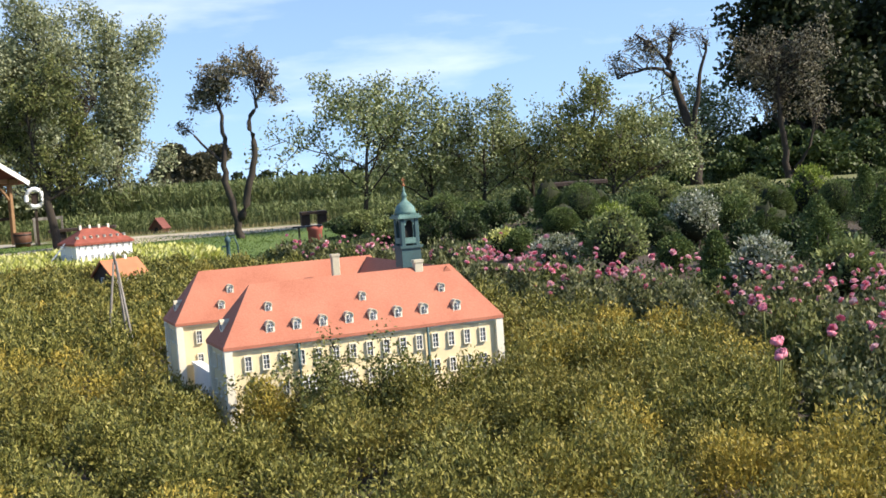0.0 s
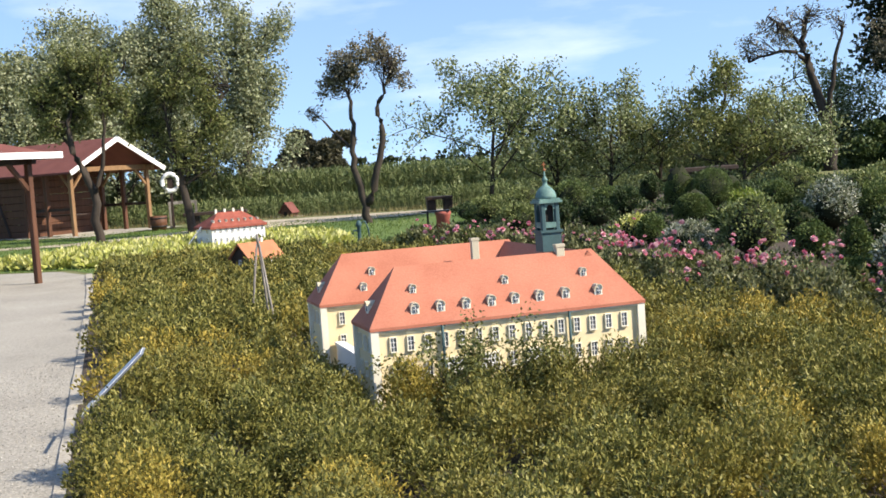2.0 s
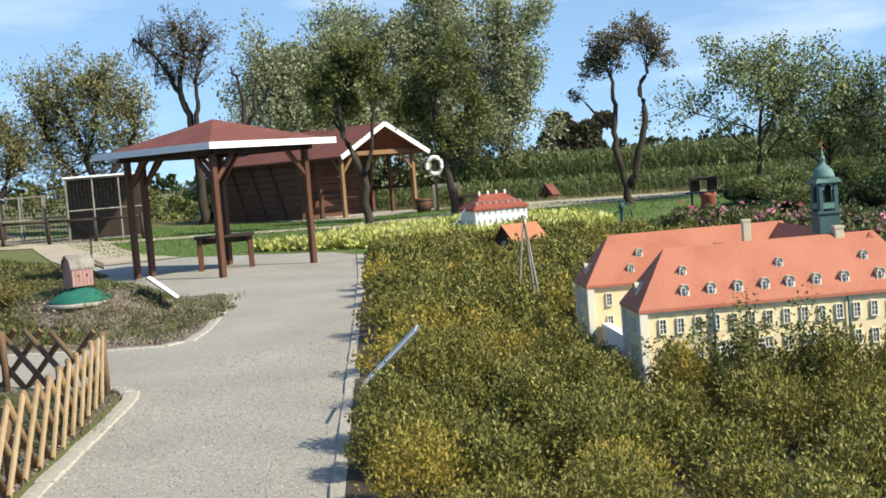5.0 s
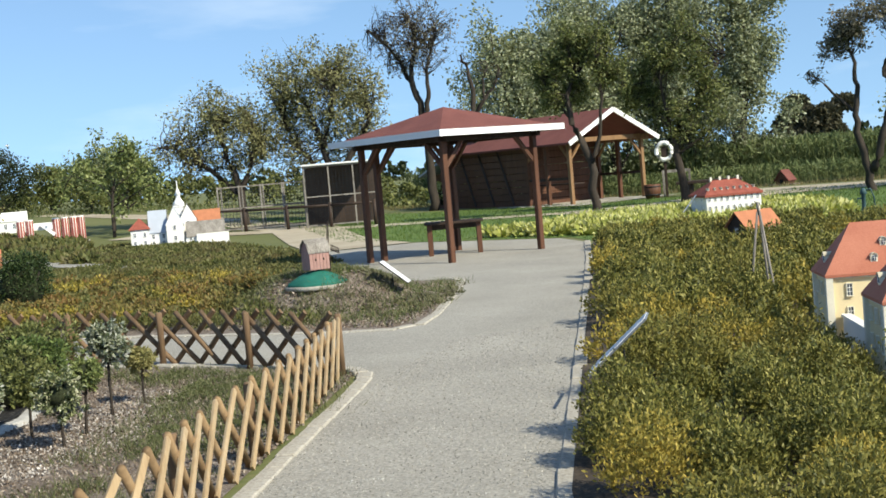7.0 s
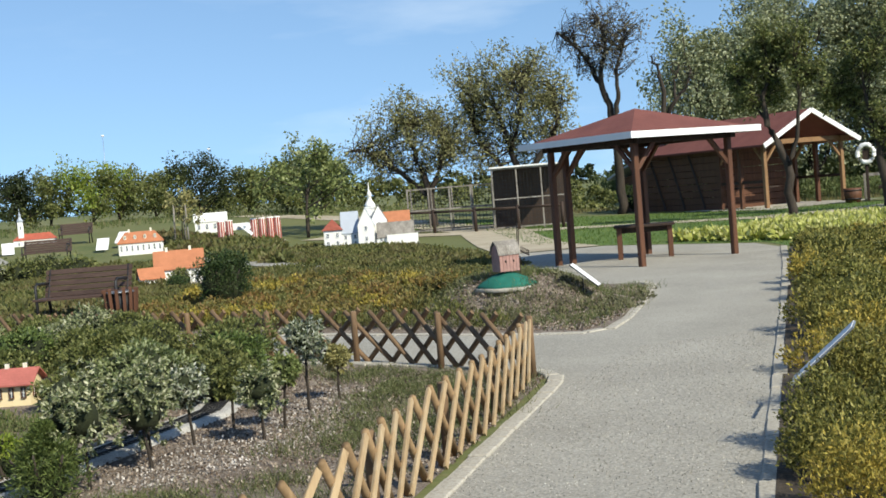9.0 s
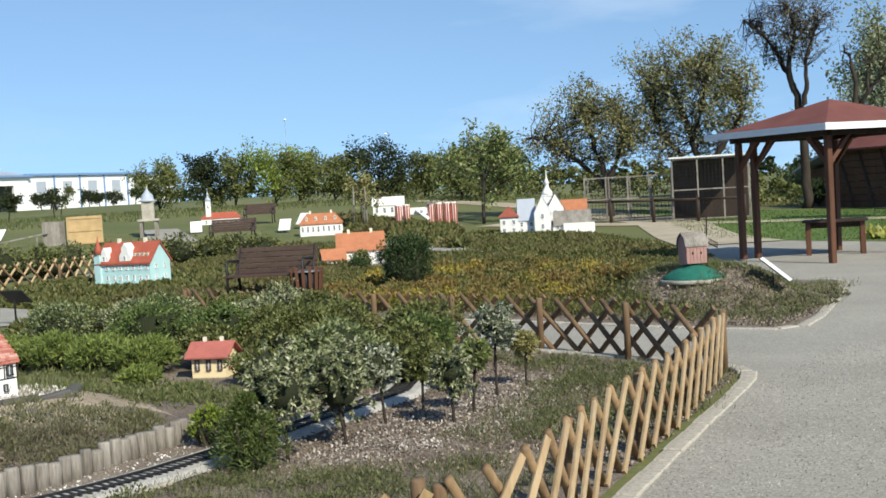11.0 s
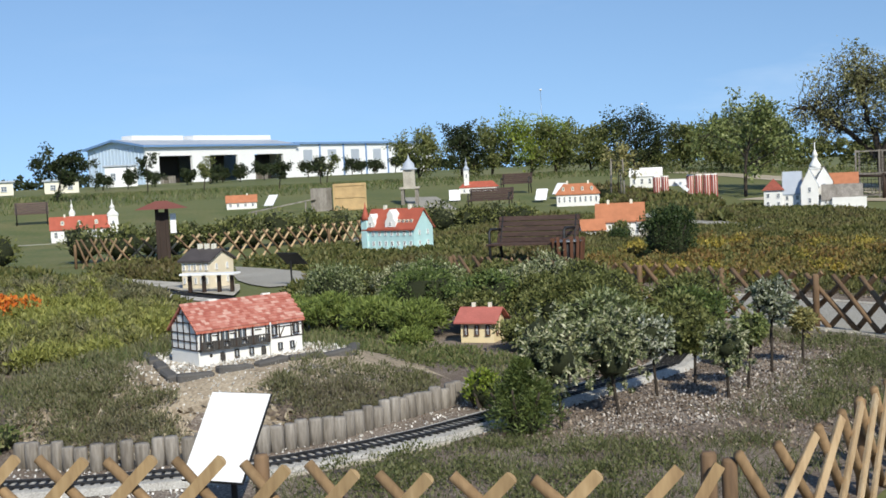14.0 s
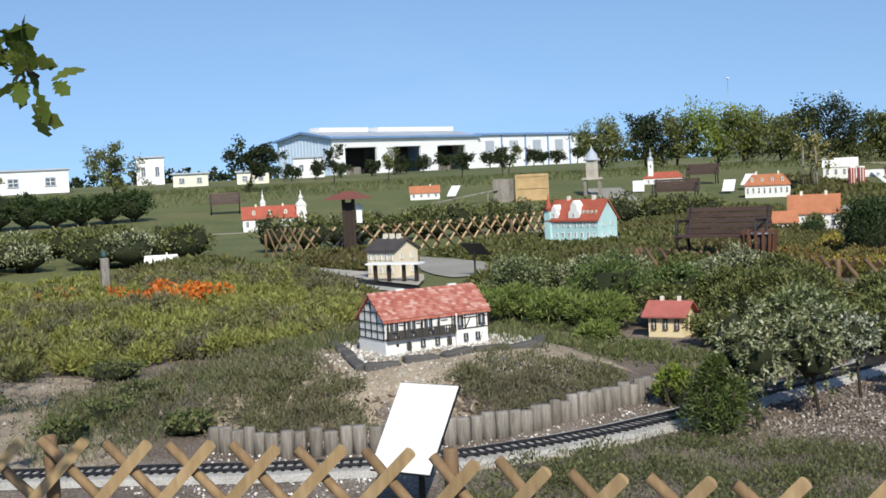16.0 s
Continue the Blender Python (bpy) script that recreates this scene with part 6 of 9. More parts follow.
def windmill():
    z = float(height(-8.35, 12.2))
    ob = thing("model_windmill", pose(-8.2, 11.85, z - 0.1, 0, 0, 58) @ Matrix.Diagonal((0.86, 0.86, 0.95, 1)), "model post mill with faded pink boards on a green mound", "model windmill")
    g = Geo()
    g.lathe((0, 0, 0.0), [(0.46, 0), (0.44, 0.05), (0.26, 0.13), (0.12, 0.18), (0.02, 0.19)], 8)
    g.out("mound", M["greengrit"], ob, "green felt covered mound")
    Geo().lathe((0, 0, -0.03), [(0.49, 0), (0.49, 0.045), (0.44, 0.05)], 8).out("rim", M["kerb"], ob)
    for a in (45, 135, 225, 315):
        Geo().tube([(0.15 * math.cos(radians(a)), 0.15 * math.sin(radians(a)), 0.08), (0.03 * math.cos(radians(a)), 0.03 * math.sin(radians(a)), 0.26)], [0.014, 0.014], 5).out("strut", M["pinkwood"], ob)
    Geo().tube([(0, 0, 0.05), (0, 0, 0.26)], [0.025, 0.025], 8).out("centre_post", M["greywood"], ob)
    w, d, h = 0.15, 0.13, 0.3
    vs = [(s * w, y, zz) for s in (-1, 1) for y, zz in ((-d, 0.2), (d, 0.2), (d, 0.42), (d * 0.75, 0.5), (0, 0.56), (-d * 0.75, 0.5), (-d, 0.42))]
    body = Geo().add(vs, [(0, 6, 5, 4, 3, 2, 1), (7, 8, 9, 10, 11, 12, 13), (0, 7, 13, 6), (1, 2, 9, 8), (0, 1, 8, 7), (2, 3, 10, 9), (3, 4, 11, 10), (4, 5, 12, 11), (5, 6, 13, 12)]).out("body", M["pinkwood"], ob)
    for i in range(6):
        Geo().box((-w + 0.05 * i + 0.025, -d - 0.003, 0.31), (0.044, 0.008, 0.21)).out("board", M["pinkwood"], body)
    vs = [(s * (w + 0.02), y, zz) for s in (-1, 1) for y, zz in ((-d - 0.02, 0.41), (-d * 0.8, 0.51), (0, 0.575), (d * 0.8, 0.51), (d + 0.02, 0.41))]
    vs += [(x, y, zz + 0.014) for x, y, zz in vs]
    Geo().add(vs, [(i, i + 1, i + 6, i + 5) for i in range(4)] + [(10 + i, 15 + i, 16 + i, 11 + i) for i in range(4)] + [(i, 10 + i, 11 + i, 1 + i) for i in range(4)] + [(5 + i, 6 + i, 16 + i, 15 + i) for i in range(4)]).out("roof", M["greywood"], ob, "grey shingled roof")
    for x in (-0.06, 0.06):
        Geo().box((x, -d - 0.009, 0.33), (0.02, 0.006, 0.03)).out("window", M["dark"], body)
    hub = Geo().tube([(w, 0, 0.44), (w + 0.07, 0, 0.45)], [0.014, 0.014], 6).out("shaft", M["blackwood"], ob)
    for k in range(4):
        a = radians(10 + 90 * k)
        m = Matrix.Translation((w + 0.06, 0, 0.45)) @ Matrix.Rotation(a, 4, "X")
        g = Geo().box((0, 0, 0), (1, 1, 1), m=m @ Matrix.Translation((0, 0, 0.17)) @ Matrix.Diagonal((0.012, 0.012, 0.34, 1)))
        for q in range(7):
            g.box((0, 0, 0), (1, 1, 1), m=m @ Matrix.Translation((0.004, 0.025, 0.08 + 0.04 * q)) @ Matrix.Diagonal((0.006, 0.06, 0.007, 1)))
        g.box((0, 0, 0), (1, 1, 1), m=m @ Matrix.Translation((0.004, 0.055, 0.2)) @ Matrix.Diagonal((0.006, 0.008, 0.26, 1)))
        g.out("sail", M["blackwood"], ob)


windmill()
# ---- the railway bed with the half-timbered house ----
def half_timbered():
    ob = thing("half_timbered_model", pose(-8.58, 3.18, 0.3, 0, 0, 97) @ Matrix.Diagonal((0.93, 0.88, 1.04, 1)), "white half-timbered model farmhouse with a mottled red roof", "model house")
    L, W, wall, rise = 0.92, 0.44, 0.24, 0.155
    vs = [(s * L / 2, y, z) for s in (-1, 1) for y, z in ((-W / 2, 0), (W / 2, 0), (W / 2, wall), (0, wall + rise), (-W / 2, wall))]
    Geo().add(vs, [(0, 4, 3, 2, 1), (5, 6, 7, 8, 9), (0, 5, 9, 4), (1, 2, 7, 6), (0, 1, 6, 5)]).out("wall", M["white"], ob)
    over, t = 0.022, 0.016
    k = rise / (W / 2)
    x, y, z = L / 2 + over, W / 2 + over, wall - over * k
    vs = []
    for s in (-1, 1):
        vs += [(s * x, -y, z), (s * x, 0, wall + rise), (s * x, y, z), (s * x, y, z + t), (s * x, 0, wall + rise + t), (s * x, -y, z + t)]
    rf = Geo().add(vs, [(5, 4, 3, 2, 1, 0), (6, 7, 8, 9, 10, 11), (0, 6, 11, 5), (5, 11, 10, 4), (4, 10, 9, 3), (3, 9, 8, 2), (1, 7, 6, 0), (2, 8, 7, 1)]).out("roof", M["mottled"], ob, "mottled red and pale tile roof")
    # rows of tiles lapping down the front slope
    rng = np.random.default_rng(3)
    tile = Geo().box((0, 0, 0), (0.0365, 0.03, 0.006)).mesh("tile", M["mottledtile"])
    ang = math.degrees(math.atan2(rise, W / 2))
    for r in range(11):
        f = (r + 0.5) / 11
        for c in range(27):
            px = -x + 0.022 + (2 * x - 0.044) * c / 26 + (0.01 if r % 2 else -0.01)
            o = new("tile", tile)
            o.matrix_basis = Matrix.Translation((px, -y + y * f, z + t + (wall + rise - z) * f + 0.004)) @ Matrix.Rotation(radians(ang - 5), 4, "X") @ Matrix.Rotation(rng.uniform(-0.05, 0.05), 4, "Z")
            o.parent = rf
    # timber frame on the upper storey: the left gable and the right-hand bay
    def beam(a, b, w=0.008, d=0.006):
        a, b = Vector(a), Vector(b)
        v = b - a
        q = v.to_track_quat("Z", "Y").to_matrix().to_4x4()
        Geo().box((0, 0, 0), (1, 1, 1), m=Matrix.Translation((a + b) / 2) @ q @ Matrix.Diagonal((w, d, v.length, 1))).out("timber", M["blackwood"], ob)
    gx = -L / 2 - 0.003
    for zz in (0.11, 0.165, 0.22, 0.29, 0.345):
        hw = W / 2 if zz < wall else (wall + rise - zz) / k
        beam((gx, -hw, zz), (gx, hw, zz))
    for yy in (-0.2, -0.1, 0.0, 0.1, 0.2):
        beam((gx, yy, 0.11), (gx, yy, min(wall + rise - abs(yy) * k, 0.4)))
    fy = -W / 2 - 0.003
    for xx in (0.13, 0.25, 0.36, 0.47):
        beam((xx, fy, 0.125), (xx, fy, wall))
    beam((0.13, fy, 0.125), (L / 2, fy, 0.125))
    beam((0.13, fy, 0.2), (L / 2, fy, 0.2))
    beam((0.25, fy, 0.125), (0.3, fy, 0.2))
    # balcony along the left two thirds: dark rail with pale gaps, windows and posts behind
    Geo().box((-0.16, -W / 2 - 0.022, 0.112), (0.6, 0.044, 0.012)).out("balcony_floor", M["greyboard"], ob)
    for i in range(24):
        if i % 6 not in (2, 3):
            Geo().box((-0.452 + 0.0254 * i, -W / 2 - 0.043, 0.14), (0.023, 0.006, 0.046)).out("balcony_board", M["greyboard"], ob)
        else:
            Geo().box((-0.452 + 0.0254 * i, -W / 2 - 0.043, 0.14), (0.007, 0.006, 0.046)).out("baluster", M["greyboard"], ob)
    Geo().box((-0.16, -W / 2 - 0.043, 0.166), (0.6, 0.01, 0.008)).out("handrail", M["greyboard"], ob)
    for xx in (-0.455, -0.31, -0.16, -0.01, 0.135):
        beam((xx, -W / 2 - 0.042, 0.11), (xx, -W / 2 - 0.042, wall - 0.012), 0.011, 0.011)
    for xx in (-0.385, -0.235, -0.085):
        window(ob, on_wall(xx, fy, 0.19, 0), 0.05, 0.07, "blackwood", (1, 0))
    for xx in (-0.31, -0.16, 0.06):
        beam((xx - 0.03, fy, 0.2), (xx + 0.03, fy, 0.2), 0.006)
    # ground floor: small dark windows and two arched doors
    for xx, ww, hh, zz in ((-0.14, 0.028, 0.042, 0.062), (-0.01, 0.028, 0.042, 0.062), (0.25, 0.028, 0.042, 0.065), (0.36, 0.028, 0.042, 0.065)):
        window(ob, on_wall(xx, fy, zz, 0), ww, hh, "greyboard", (1, 0))
    Geo().lathe((0, 0, 0), [(0.011, 0), (0.011, 0.006)], 10).out("round_window", M["dark"], ob, m=Matrix.Translation((-0.36, fy, 0.07)) @ Matrix.Rotation(radians(90), 4, "X"))
    for xx in (-0.26, 0.1):
        g = Geo()
        arch = [(xx - 0.021, 0.006)] + [(xx - 0.021 * math.cos(a), 0.064 + 0.022 * math.sin(a)) for a in np.linspace(0, math.pi, 7)] + [(xx + 0.021, 0.006)]
        q = len(arch)
        g.add([(a, fy - 0.004, b) for a, b in arch] + [(a, fy + 0.002, b) for a, b in arch], [tuple(range(q))] + [(i, q + i, q + (i + 1) % q, (i + 1) % q) for i in range(q)])
        g.out("arched_door", M["greyboard"], ob)
    for xx in (0.2, 0.4):
        window(ob, on_wall(xx, fy, 0.18, 0), 0.042, 0.06, "blackwood", (1, 0))
    Geo().box((0.158, -W / 2 - 0.012, wall / 2), (0.012, 0.03, wall)).out("party_wall", M["white"], ob)
    for xx in (-0.2, 0.28):
        Geo().box((xx, 0.01, wall + rise + 0.015), (0.07, 0.03, 0.03)).out("chimney", M["white"], rf)
    return ob


mot = noisy("mottled_tile", [(0.36, (0.36, 0.09, 0.06)), (0.52, (0.47, 0.16, 0.11)), (0.66, (0.54, 0.29, 0.22))], 60, 14, 0.8, 0.3, mix=0.3, depth=0.002)
M["mottled"] = mot
mt, mn, ml, mb = principled("mottled_roof_tile", 0.8)
oi = mn.new("ShaderNodeObjectInfo")
mr = ramp(mn, [(0.0, (0.33, 0.1, 0.072)), (0.4, (0.41, 0.145, 0.108)), (0.75, (0.46, 0.21, 0.165)), (1.0, (0.54, 0.33, 0.27))])
ml.new(oi.outputs["Random"], mr.inputs[0])
ml.new(mr.outputs[0], mb.inputs["Base Color"])
M["mottledtile"] = mt
half_timbered()


def stones(name, line, label, size, seed, mat, zs=0.0, tall=0.08, gap=1.05):
    """A row of rough stone slabs along a line."""
    rng = np.random.default_rng(seed)
    ob = thing(name, pose(0, 0, 0), label, "stones")
    for x, y, a in along(line, size * gap, size / 2):
        z = float(height(x, y)) + zs
        Geo().box((0, 0, 0), (size * rng.uniform(0.85, 1.0), size * 0.3, tall), ch=0.012).out("stone", M[mat], ob, m=pose(x, y, z, rng.uniform(-5, 5), rng.uniform(-5, 5), a + rng.uniform(-5, 5)))
    return ob


stones("slab_edging", [(-9.25, 2.7), (-8.1, 2.5), (-8.1, 2.85), (-8.14, 3.2), (-8.22, 3.6), (-8.3, 3.95), (-8.7, 4.2)], "dark stone slabs edging the farmhouse terrace", 0.28, 5, "slab", 0.005, 0.075)


def palisade():
    ob = thing("log_palisade", pose(0, 0, 0), "row of grey weathered half-round logs holding the bank", "edging")
    rng = np.random.default_rng(6)
    line = [(-7.5, 1.32), (-7.13, 1.56), (-6.96, 1.84), (-6.85, 2.13), (-6.75, 2.58), (-6.77, 3.02), (-6.95, 3.53), (-7.14, 4.08), (-7.28, 4.48)]
    for x, y, a in along(line, 0.084, 0.04):
        r = rng.uniform(0.036, 0.044)
        h = 0.158 + rng.uniform(-0.02, 0.014)
        lx, ly = rng.uniform(-0.012, 0.012), rng.uniform(-0.012, 0.012)
        Geo().tube([(x, y, -0.04), (x + lx, y + ly, h - 0.012), (x + lx, y + ly, h)], [r, r * 0.98, r * 0.84], 10).out("log", M["greywood"], ob)


palisade()


def track(line, label, gauge=0.15):
    ob = thing("miniature_railway_track", pose(0, 0, 0), label, "railway track")
    bal = Geo()
    pts = along(line, 0.12)
    L, R = [], []
    for x, y, a in pts:
        n = Vector((-math.sin(radians(a)), math.cos(radians(a)), 0))
        L.append(Vector((x, y, 0)) + n * gauge)
        R.append(Vector((x, y, 0)) - n * gauge)
    vs, fs = [], []
    for l, r in zip(L, R):
        d = (l - r) * 0.16
        vs += [(l.x + d.x, l.y + d.y, 0.012), (l.x, l.y, 0.042), (r.x, r.y, 0.042), (r.x - d.x, r.y - d.y, 0.012)]
    for i in range(len(L) - 1):
        fs += [(4 * i + k, 4 * i + 4 + k, 4 * i + 5 + k, 4 * i + 1 + k) for k in range(3)]
    Geo().add(vs, fs).out("ballast", M["ballast"], ob, "pale stone chip ballast")
    for side in (1, -1):
        p = []
        for x, y, a in pts:
            n = Vector((-math.sin(radians(a)), math.cos(radians(a)), 0))
            p.append(Vector((x, y, 0.054)) + n * gauge * 0.42 * side)
        Geo().tube(p, [0.008] * len(p), 5, False).out("rail", M["iron"], ob)
    sl = Geo().box((0, 0, 0), (0.018, gauge * 1.15, 0.012)).mesh("sleeper", M["iron"])
    for x, y, a in along(line, 0.05)[40:330]:
        o = new("sleeper", sl)
        o.matrix_basis = pose(x, y, 0.041, 0, 0, a)
        o.parent = ob
    return ob


track([(-8.6, -1.6), (-7.8, -0.4), (-7.35, 0.38), (-7.07, 0.9), (-6.75, 1.42), (-6.53, 1.9), (-6.38, 2.45), (-6.37, 2.95), (-6.41, 3.4), (-6.52, 3.9), (-6.66, 4.4), (-6.88, 5.2), (-7.1, 6.0), (-7.7, 6.8), (-8.8, 7.5)], "narrow miniature railway track on pale ballast")
track([(-24.5, 5.75), (-20.7, 5.81), (-18.6, 5.9), (-16.64, 5.9), (-15.2, 6.06), (-13.96, 6.25), (-12.5, 6.28), (-11.28, 6.26)], "narrow miniature railway track past the station")
kerb([(-7.2, 0.5), (-6.82, 1.05), (-6.5, 1.6), (-6.32, 2.0), (-6.18, 2.4), (-6.16, 2.85), (-6.2, 3.25), (-6.33, 3.72)], "track_edge", "low pale concrete edging below the railway", w=0.05, piece=0.4)
sheet("station_road", [(-16.7, 7.25), (-16.6, 7.83), (-17.6, 8.4), (-18.9, 8.95), (-20.2, 8.95), (-21.5, 8.8), (-20.0, 8.1), (-18.4, 7.5), (-17.5, 7.3)], M["gravel"], 0.02, "small grey model road by the station", "road")
sheet("station_platform", [(-15.7, 6.25), (-17.0, 6.1), (-19.0, 6.12), (-21.2, 6.05), (-20.7, 6.34), (-18.8, 6.62), (-17.9, 7.0), (-17.3, 7.05), (-16.5, 6.7)], M["kerb"], 0.05, "pale stone platform of the model station", "platform")
gable_house("model_signal_house", pose(-9.5, 6.0, 0.01, 0, 0, 34), 0.32, 0.28, 0.21, 0.09, "yellow", "tilepink", "small yellow model house with a red roof and two chimneys", cols=3, chimneys=2, over=0.05, gable_windows=2, wmat="darkwood")
st = gable_house("model_station", pose(-17.36, 6.58, 0.06, 0, 0, 28), 0.52, 0.56, 0.4, 0.14, "stationwall", "tiledark", "cream model railway station with a dark slate roof", cols=5, rows=2, chimneys=3, gable_windows=2, base="kerb")


def canopy():
    ob = thing("platform_canopy", pose(-16.52, 6.26, 0.05, 0, 0, 40), "white flat canopy on dark posts over the platform", "canopy")
    Geo().box((0, 0, 0.26), (0.85, 0.24, 0.025), ch=0.005).out("roof", M["whitepaint"], ob)
    for x in (-0.32, -0.1, 0.14, 0.34):
        Geo().box((x, 0, 0.125), (0.045, 0.045, 0.25)).out("post", M["blackwood"], ob)


canopy()
# low plants of the railway bed
shoot_bed("heather", [(-11.0, 0.6), (-10.8, 1.4), (-11.1, 2.2), (-10.7, 2.8), (-11.6, 3.6), (-14.4, 5.0), (-17.2, 5.4), (-19.5, 5.6), (-20, 1.5), (-20, -3), (-12, -3.5)], 0.34, 0.27, 130, 8, 0.046, (M["limegreen"], M["greyheather"]), ("soft yellow-green heather cushions", "grey-green dry heather cushions"), 12, gold=0.7, holes=0.08, asp=0.24, low=0.35)
for poly, n in (([(-14.9, 2.9), (-15.3, 3.9), (-16.6, 2.9), (-16.2, 2.2)], 55), ([(-16.9, 1.6), (-17.3, 2.2), (-17.9, 1.8), (-17.5, 1.2)], 18), ([(-18.2, 0.2), (-18.6, 0.9), (-19.2, 0.4), (-18.8, -0.2)], 20)):
    shrub_carpet("orange_flowers", poly, n, 26, 0.36, 0.13, 0.04, M["orangeflower"], "patch of orange flowers in the heather", 13, category="flowers", vary=0.7)
shrub_carpet("bank_plants", [(-7.8, 1.55), (-7.25, 1.75), (-7.2, 2.1), (-7.8, 2.35), (-8.7, 2.3), (-9.2, 1.95), (-8.6, 1.5)], 150, 90, 0.14, 0.11, 0.03, M["greyheather"], "dry green plants on the gravel bank", 14, lift=1.0, asp=0.25)
shrub_carpet("bank_plants", [(-7.6, 2.85), (-7.05, 2.9), (-7.05, 3.4), (-7.3, 4.1), (-7.8, 4.1), (-7.9, 3.4)], 120, 90, 0.17, 0.11, 0.03, M["greyheather"], "dry green plants on the gravel bank", 15, lift=1.0, asp=0.25)
shrub_carpet("bank_plants", [(-8.7, 0.65), (-8.1, 1.05), (-9.1, 1.5), (-10.0, 1.2), (-9.5, 0.75)], 90, 70, 0.14, 0.12, 0.03, M["greyheather"], "dry green plants on the bare soil", 16, lift=1.0, asp=0.25)
grass_tufts("bed_grass", [(-3.9, 3.0), (-4.3, 2.2), (-5.2, 1.4), (-6.2, 2.3), (-6.2, 3.5), (-5.6, 4.3), (-4.6, 5.2), (-4.3, 4.4)], 9000, 0.06, 0.006, M["weed"], "rough grass inside the fence", 16, lean=0.6, tuft=0.09)
grass_tufts("bed_grass", [(-4.6, 5.5), (-5.6, 5.0), (-6.5, 7.2), (-8.6, 8.1), (-5.4, 7.9), (-5.0, 7.2)], 8000, 0.07, 0.006, M["weed"], "dry grass by the fence corner", 17, lean=0.6, tuft=0.1)
grass_tufts("bed_grass", [(-7.6, 0.4), (-9.8, 0.4), (-9.4, 2.0), (-9.9, 4.2), (-8.9, 4.4), (-8.4, 3.9), (-8.9, 2.2), (-7.8, 1.2)], 3200, 0.12, 0.007, M["grassblade"], "dry grass on the bank round the farmhouse", 18, lean=0.5, tuft=0.12)


def chips(name, poly, n, size, mat, label, seed):
    """Loose chips lying on the soil."""
    rng = np.random.default_rng(seed)
    xy = sow(rng, poly, n)
    p = np.column_stack([xy, height(xy[:, 0], xy[:, 1]) + 0.014])
    return tagged(quads(name, leaf_corners(rng, p, np.full(n, size), 0.7, 0.1), mat), label, "chips", kind="stuff")


M["chip"] = leafy("bark_chips", [(0.08, 0.056, 0.04), (0.2, 0.155, 0.12), (0.42, 0.36, 0.3)], 0.9, 0.0)
M["rubble"] = leafy("sandy_rubble", [(0.13, 0.1, 0.07), (0.28, 0.23, 0.165), (0.45, 0.39, 0.3)], 0.95, 0.0)
M["palechip"] = leafy("pale_chips", [(0.16, 0.14, 0.12), (0.32, 0.29, 0.26), (0.56, 0.52, 0.48)], 0.9, 0.0)
M["whitechip"] = leafy("white_stone_chips", [(0.4, 0.38, 0.34), (0.62, 0.6, 0.56), (0.75, 0.73, 0.7)], 0.9, 0.0)
chips("bark_chips", [(-4.2, 5.0), (-6.3, 3.6), (-7.0, 5.2), (-8.4, 6.6), (-9.0, 8.0), (-5.3, 7.9)], 20000, 0.02, M["chip"], "bark chips strewn over the bed", 19)
chips("stone_chips", [(-5.9, 1.2), (-7.0, 0.6), (-7.7, 1.8), (-7.6, 2.4), (-8.8, 2.2), (-8.9, 2.4), (-7.6, 3.9), (-6.9, 4.6), (-6.3, 3.8), (-6.3, 2.2)], 4200, 0.018, M["whitechip"], "white stone chips on the bank", 20)
chips("stone_chips", [(-8.15, 2.55), (-9.2, 2.75), (-9.1, 4.1), (-8.6, 4.15), (-8.32, 3.9), (-8.18, 3.2)], 3200, 0.024, M["whitechip"], "white stone chips on the farmhouse terrace", 21)


chips("stone_chips", [(-5.75, 3.95), (-5.5, 4.8), (-5.6, 6.0), (-6.4, 7.2), (-7.0, 7.2), (-6.5, 5.6), (-6.2, 4.4)], 3600, 0.02, M["palechip"], "pale stone chips strewn under the small trees", 48)


def standard(x, y, h, w, mat, label, seed):
    rng = np.random.default_rng(seed)
    ob = thing("standard_tree", pose(x, y, 0.0), label, "small tree", "standard trees")
    top = h - w * 0.42
    p, r = limb(rng, (0, 0, -0.02), (rng.uniform(-0.06, 0.06), rng.uniform(-0.06, 0.06), 1), top, 0.013, 0.03, 6)
    g = Geo().tube(p, [max(0.01, q) for q in r], 7)
    for k in range(9):
        bp, br = limb(rng, p[4 + k % 3], rng.normal(size=3) + np.array([0, 0, 0.4]), w * 0.45, 0.006, 0.15, 4)
        g.tube(bp, [max(0.003, q) for q in br], 4)
    g.out("trunk", M["bark"], ob)
    n = 30
    d = rng.normal(size=(n, 3))
    d /= np.linalg.norm(d, axis=1)[:, None]
    c = np.array(p[6]) + d * rng.uniform(0.45, 0.9, n)[:, None] * np.array([w * 0.42, w * 0.42, w * 0.38])
    # dark core in the crown, coloured as the shade behind its leaves
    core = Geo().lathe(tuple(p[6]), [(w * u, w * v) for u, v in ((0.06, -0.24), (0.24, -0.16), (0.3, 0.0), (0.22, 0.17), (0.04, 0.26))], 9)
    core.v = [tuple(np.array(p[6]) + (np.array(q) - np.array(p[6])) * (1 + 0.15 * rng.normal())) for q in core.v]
    core.out("inner_shade_mass", M["coreshade"], ob)
    # leaves in drooping whorls at the shoots' ends
    m = 22
    e = np.repeat(c, 6, 0) + rng.normal(size=(n * 6, 3)) * w * 0.1
    q = np.repeat(e, m, 0) + rng.normal(size=(n * 6 * m, 3)) * 0.006
    dd = np.repeat(np.repeat(d, 6, 0), m, 0) * 0.5
    quads("crown", leaf_corners(rng, q, np.full(len(q), 0.033), 0.42, -0.25, axis=dd), mat, ob)


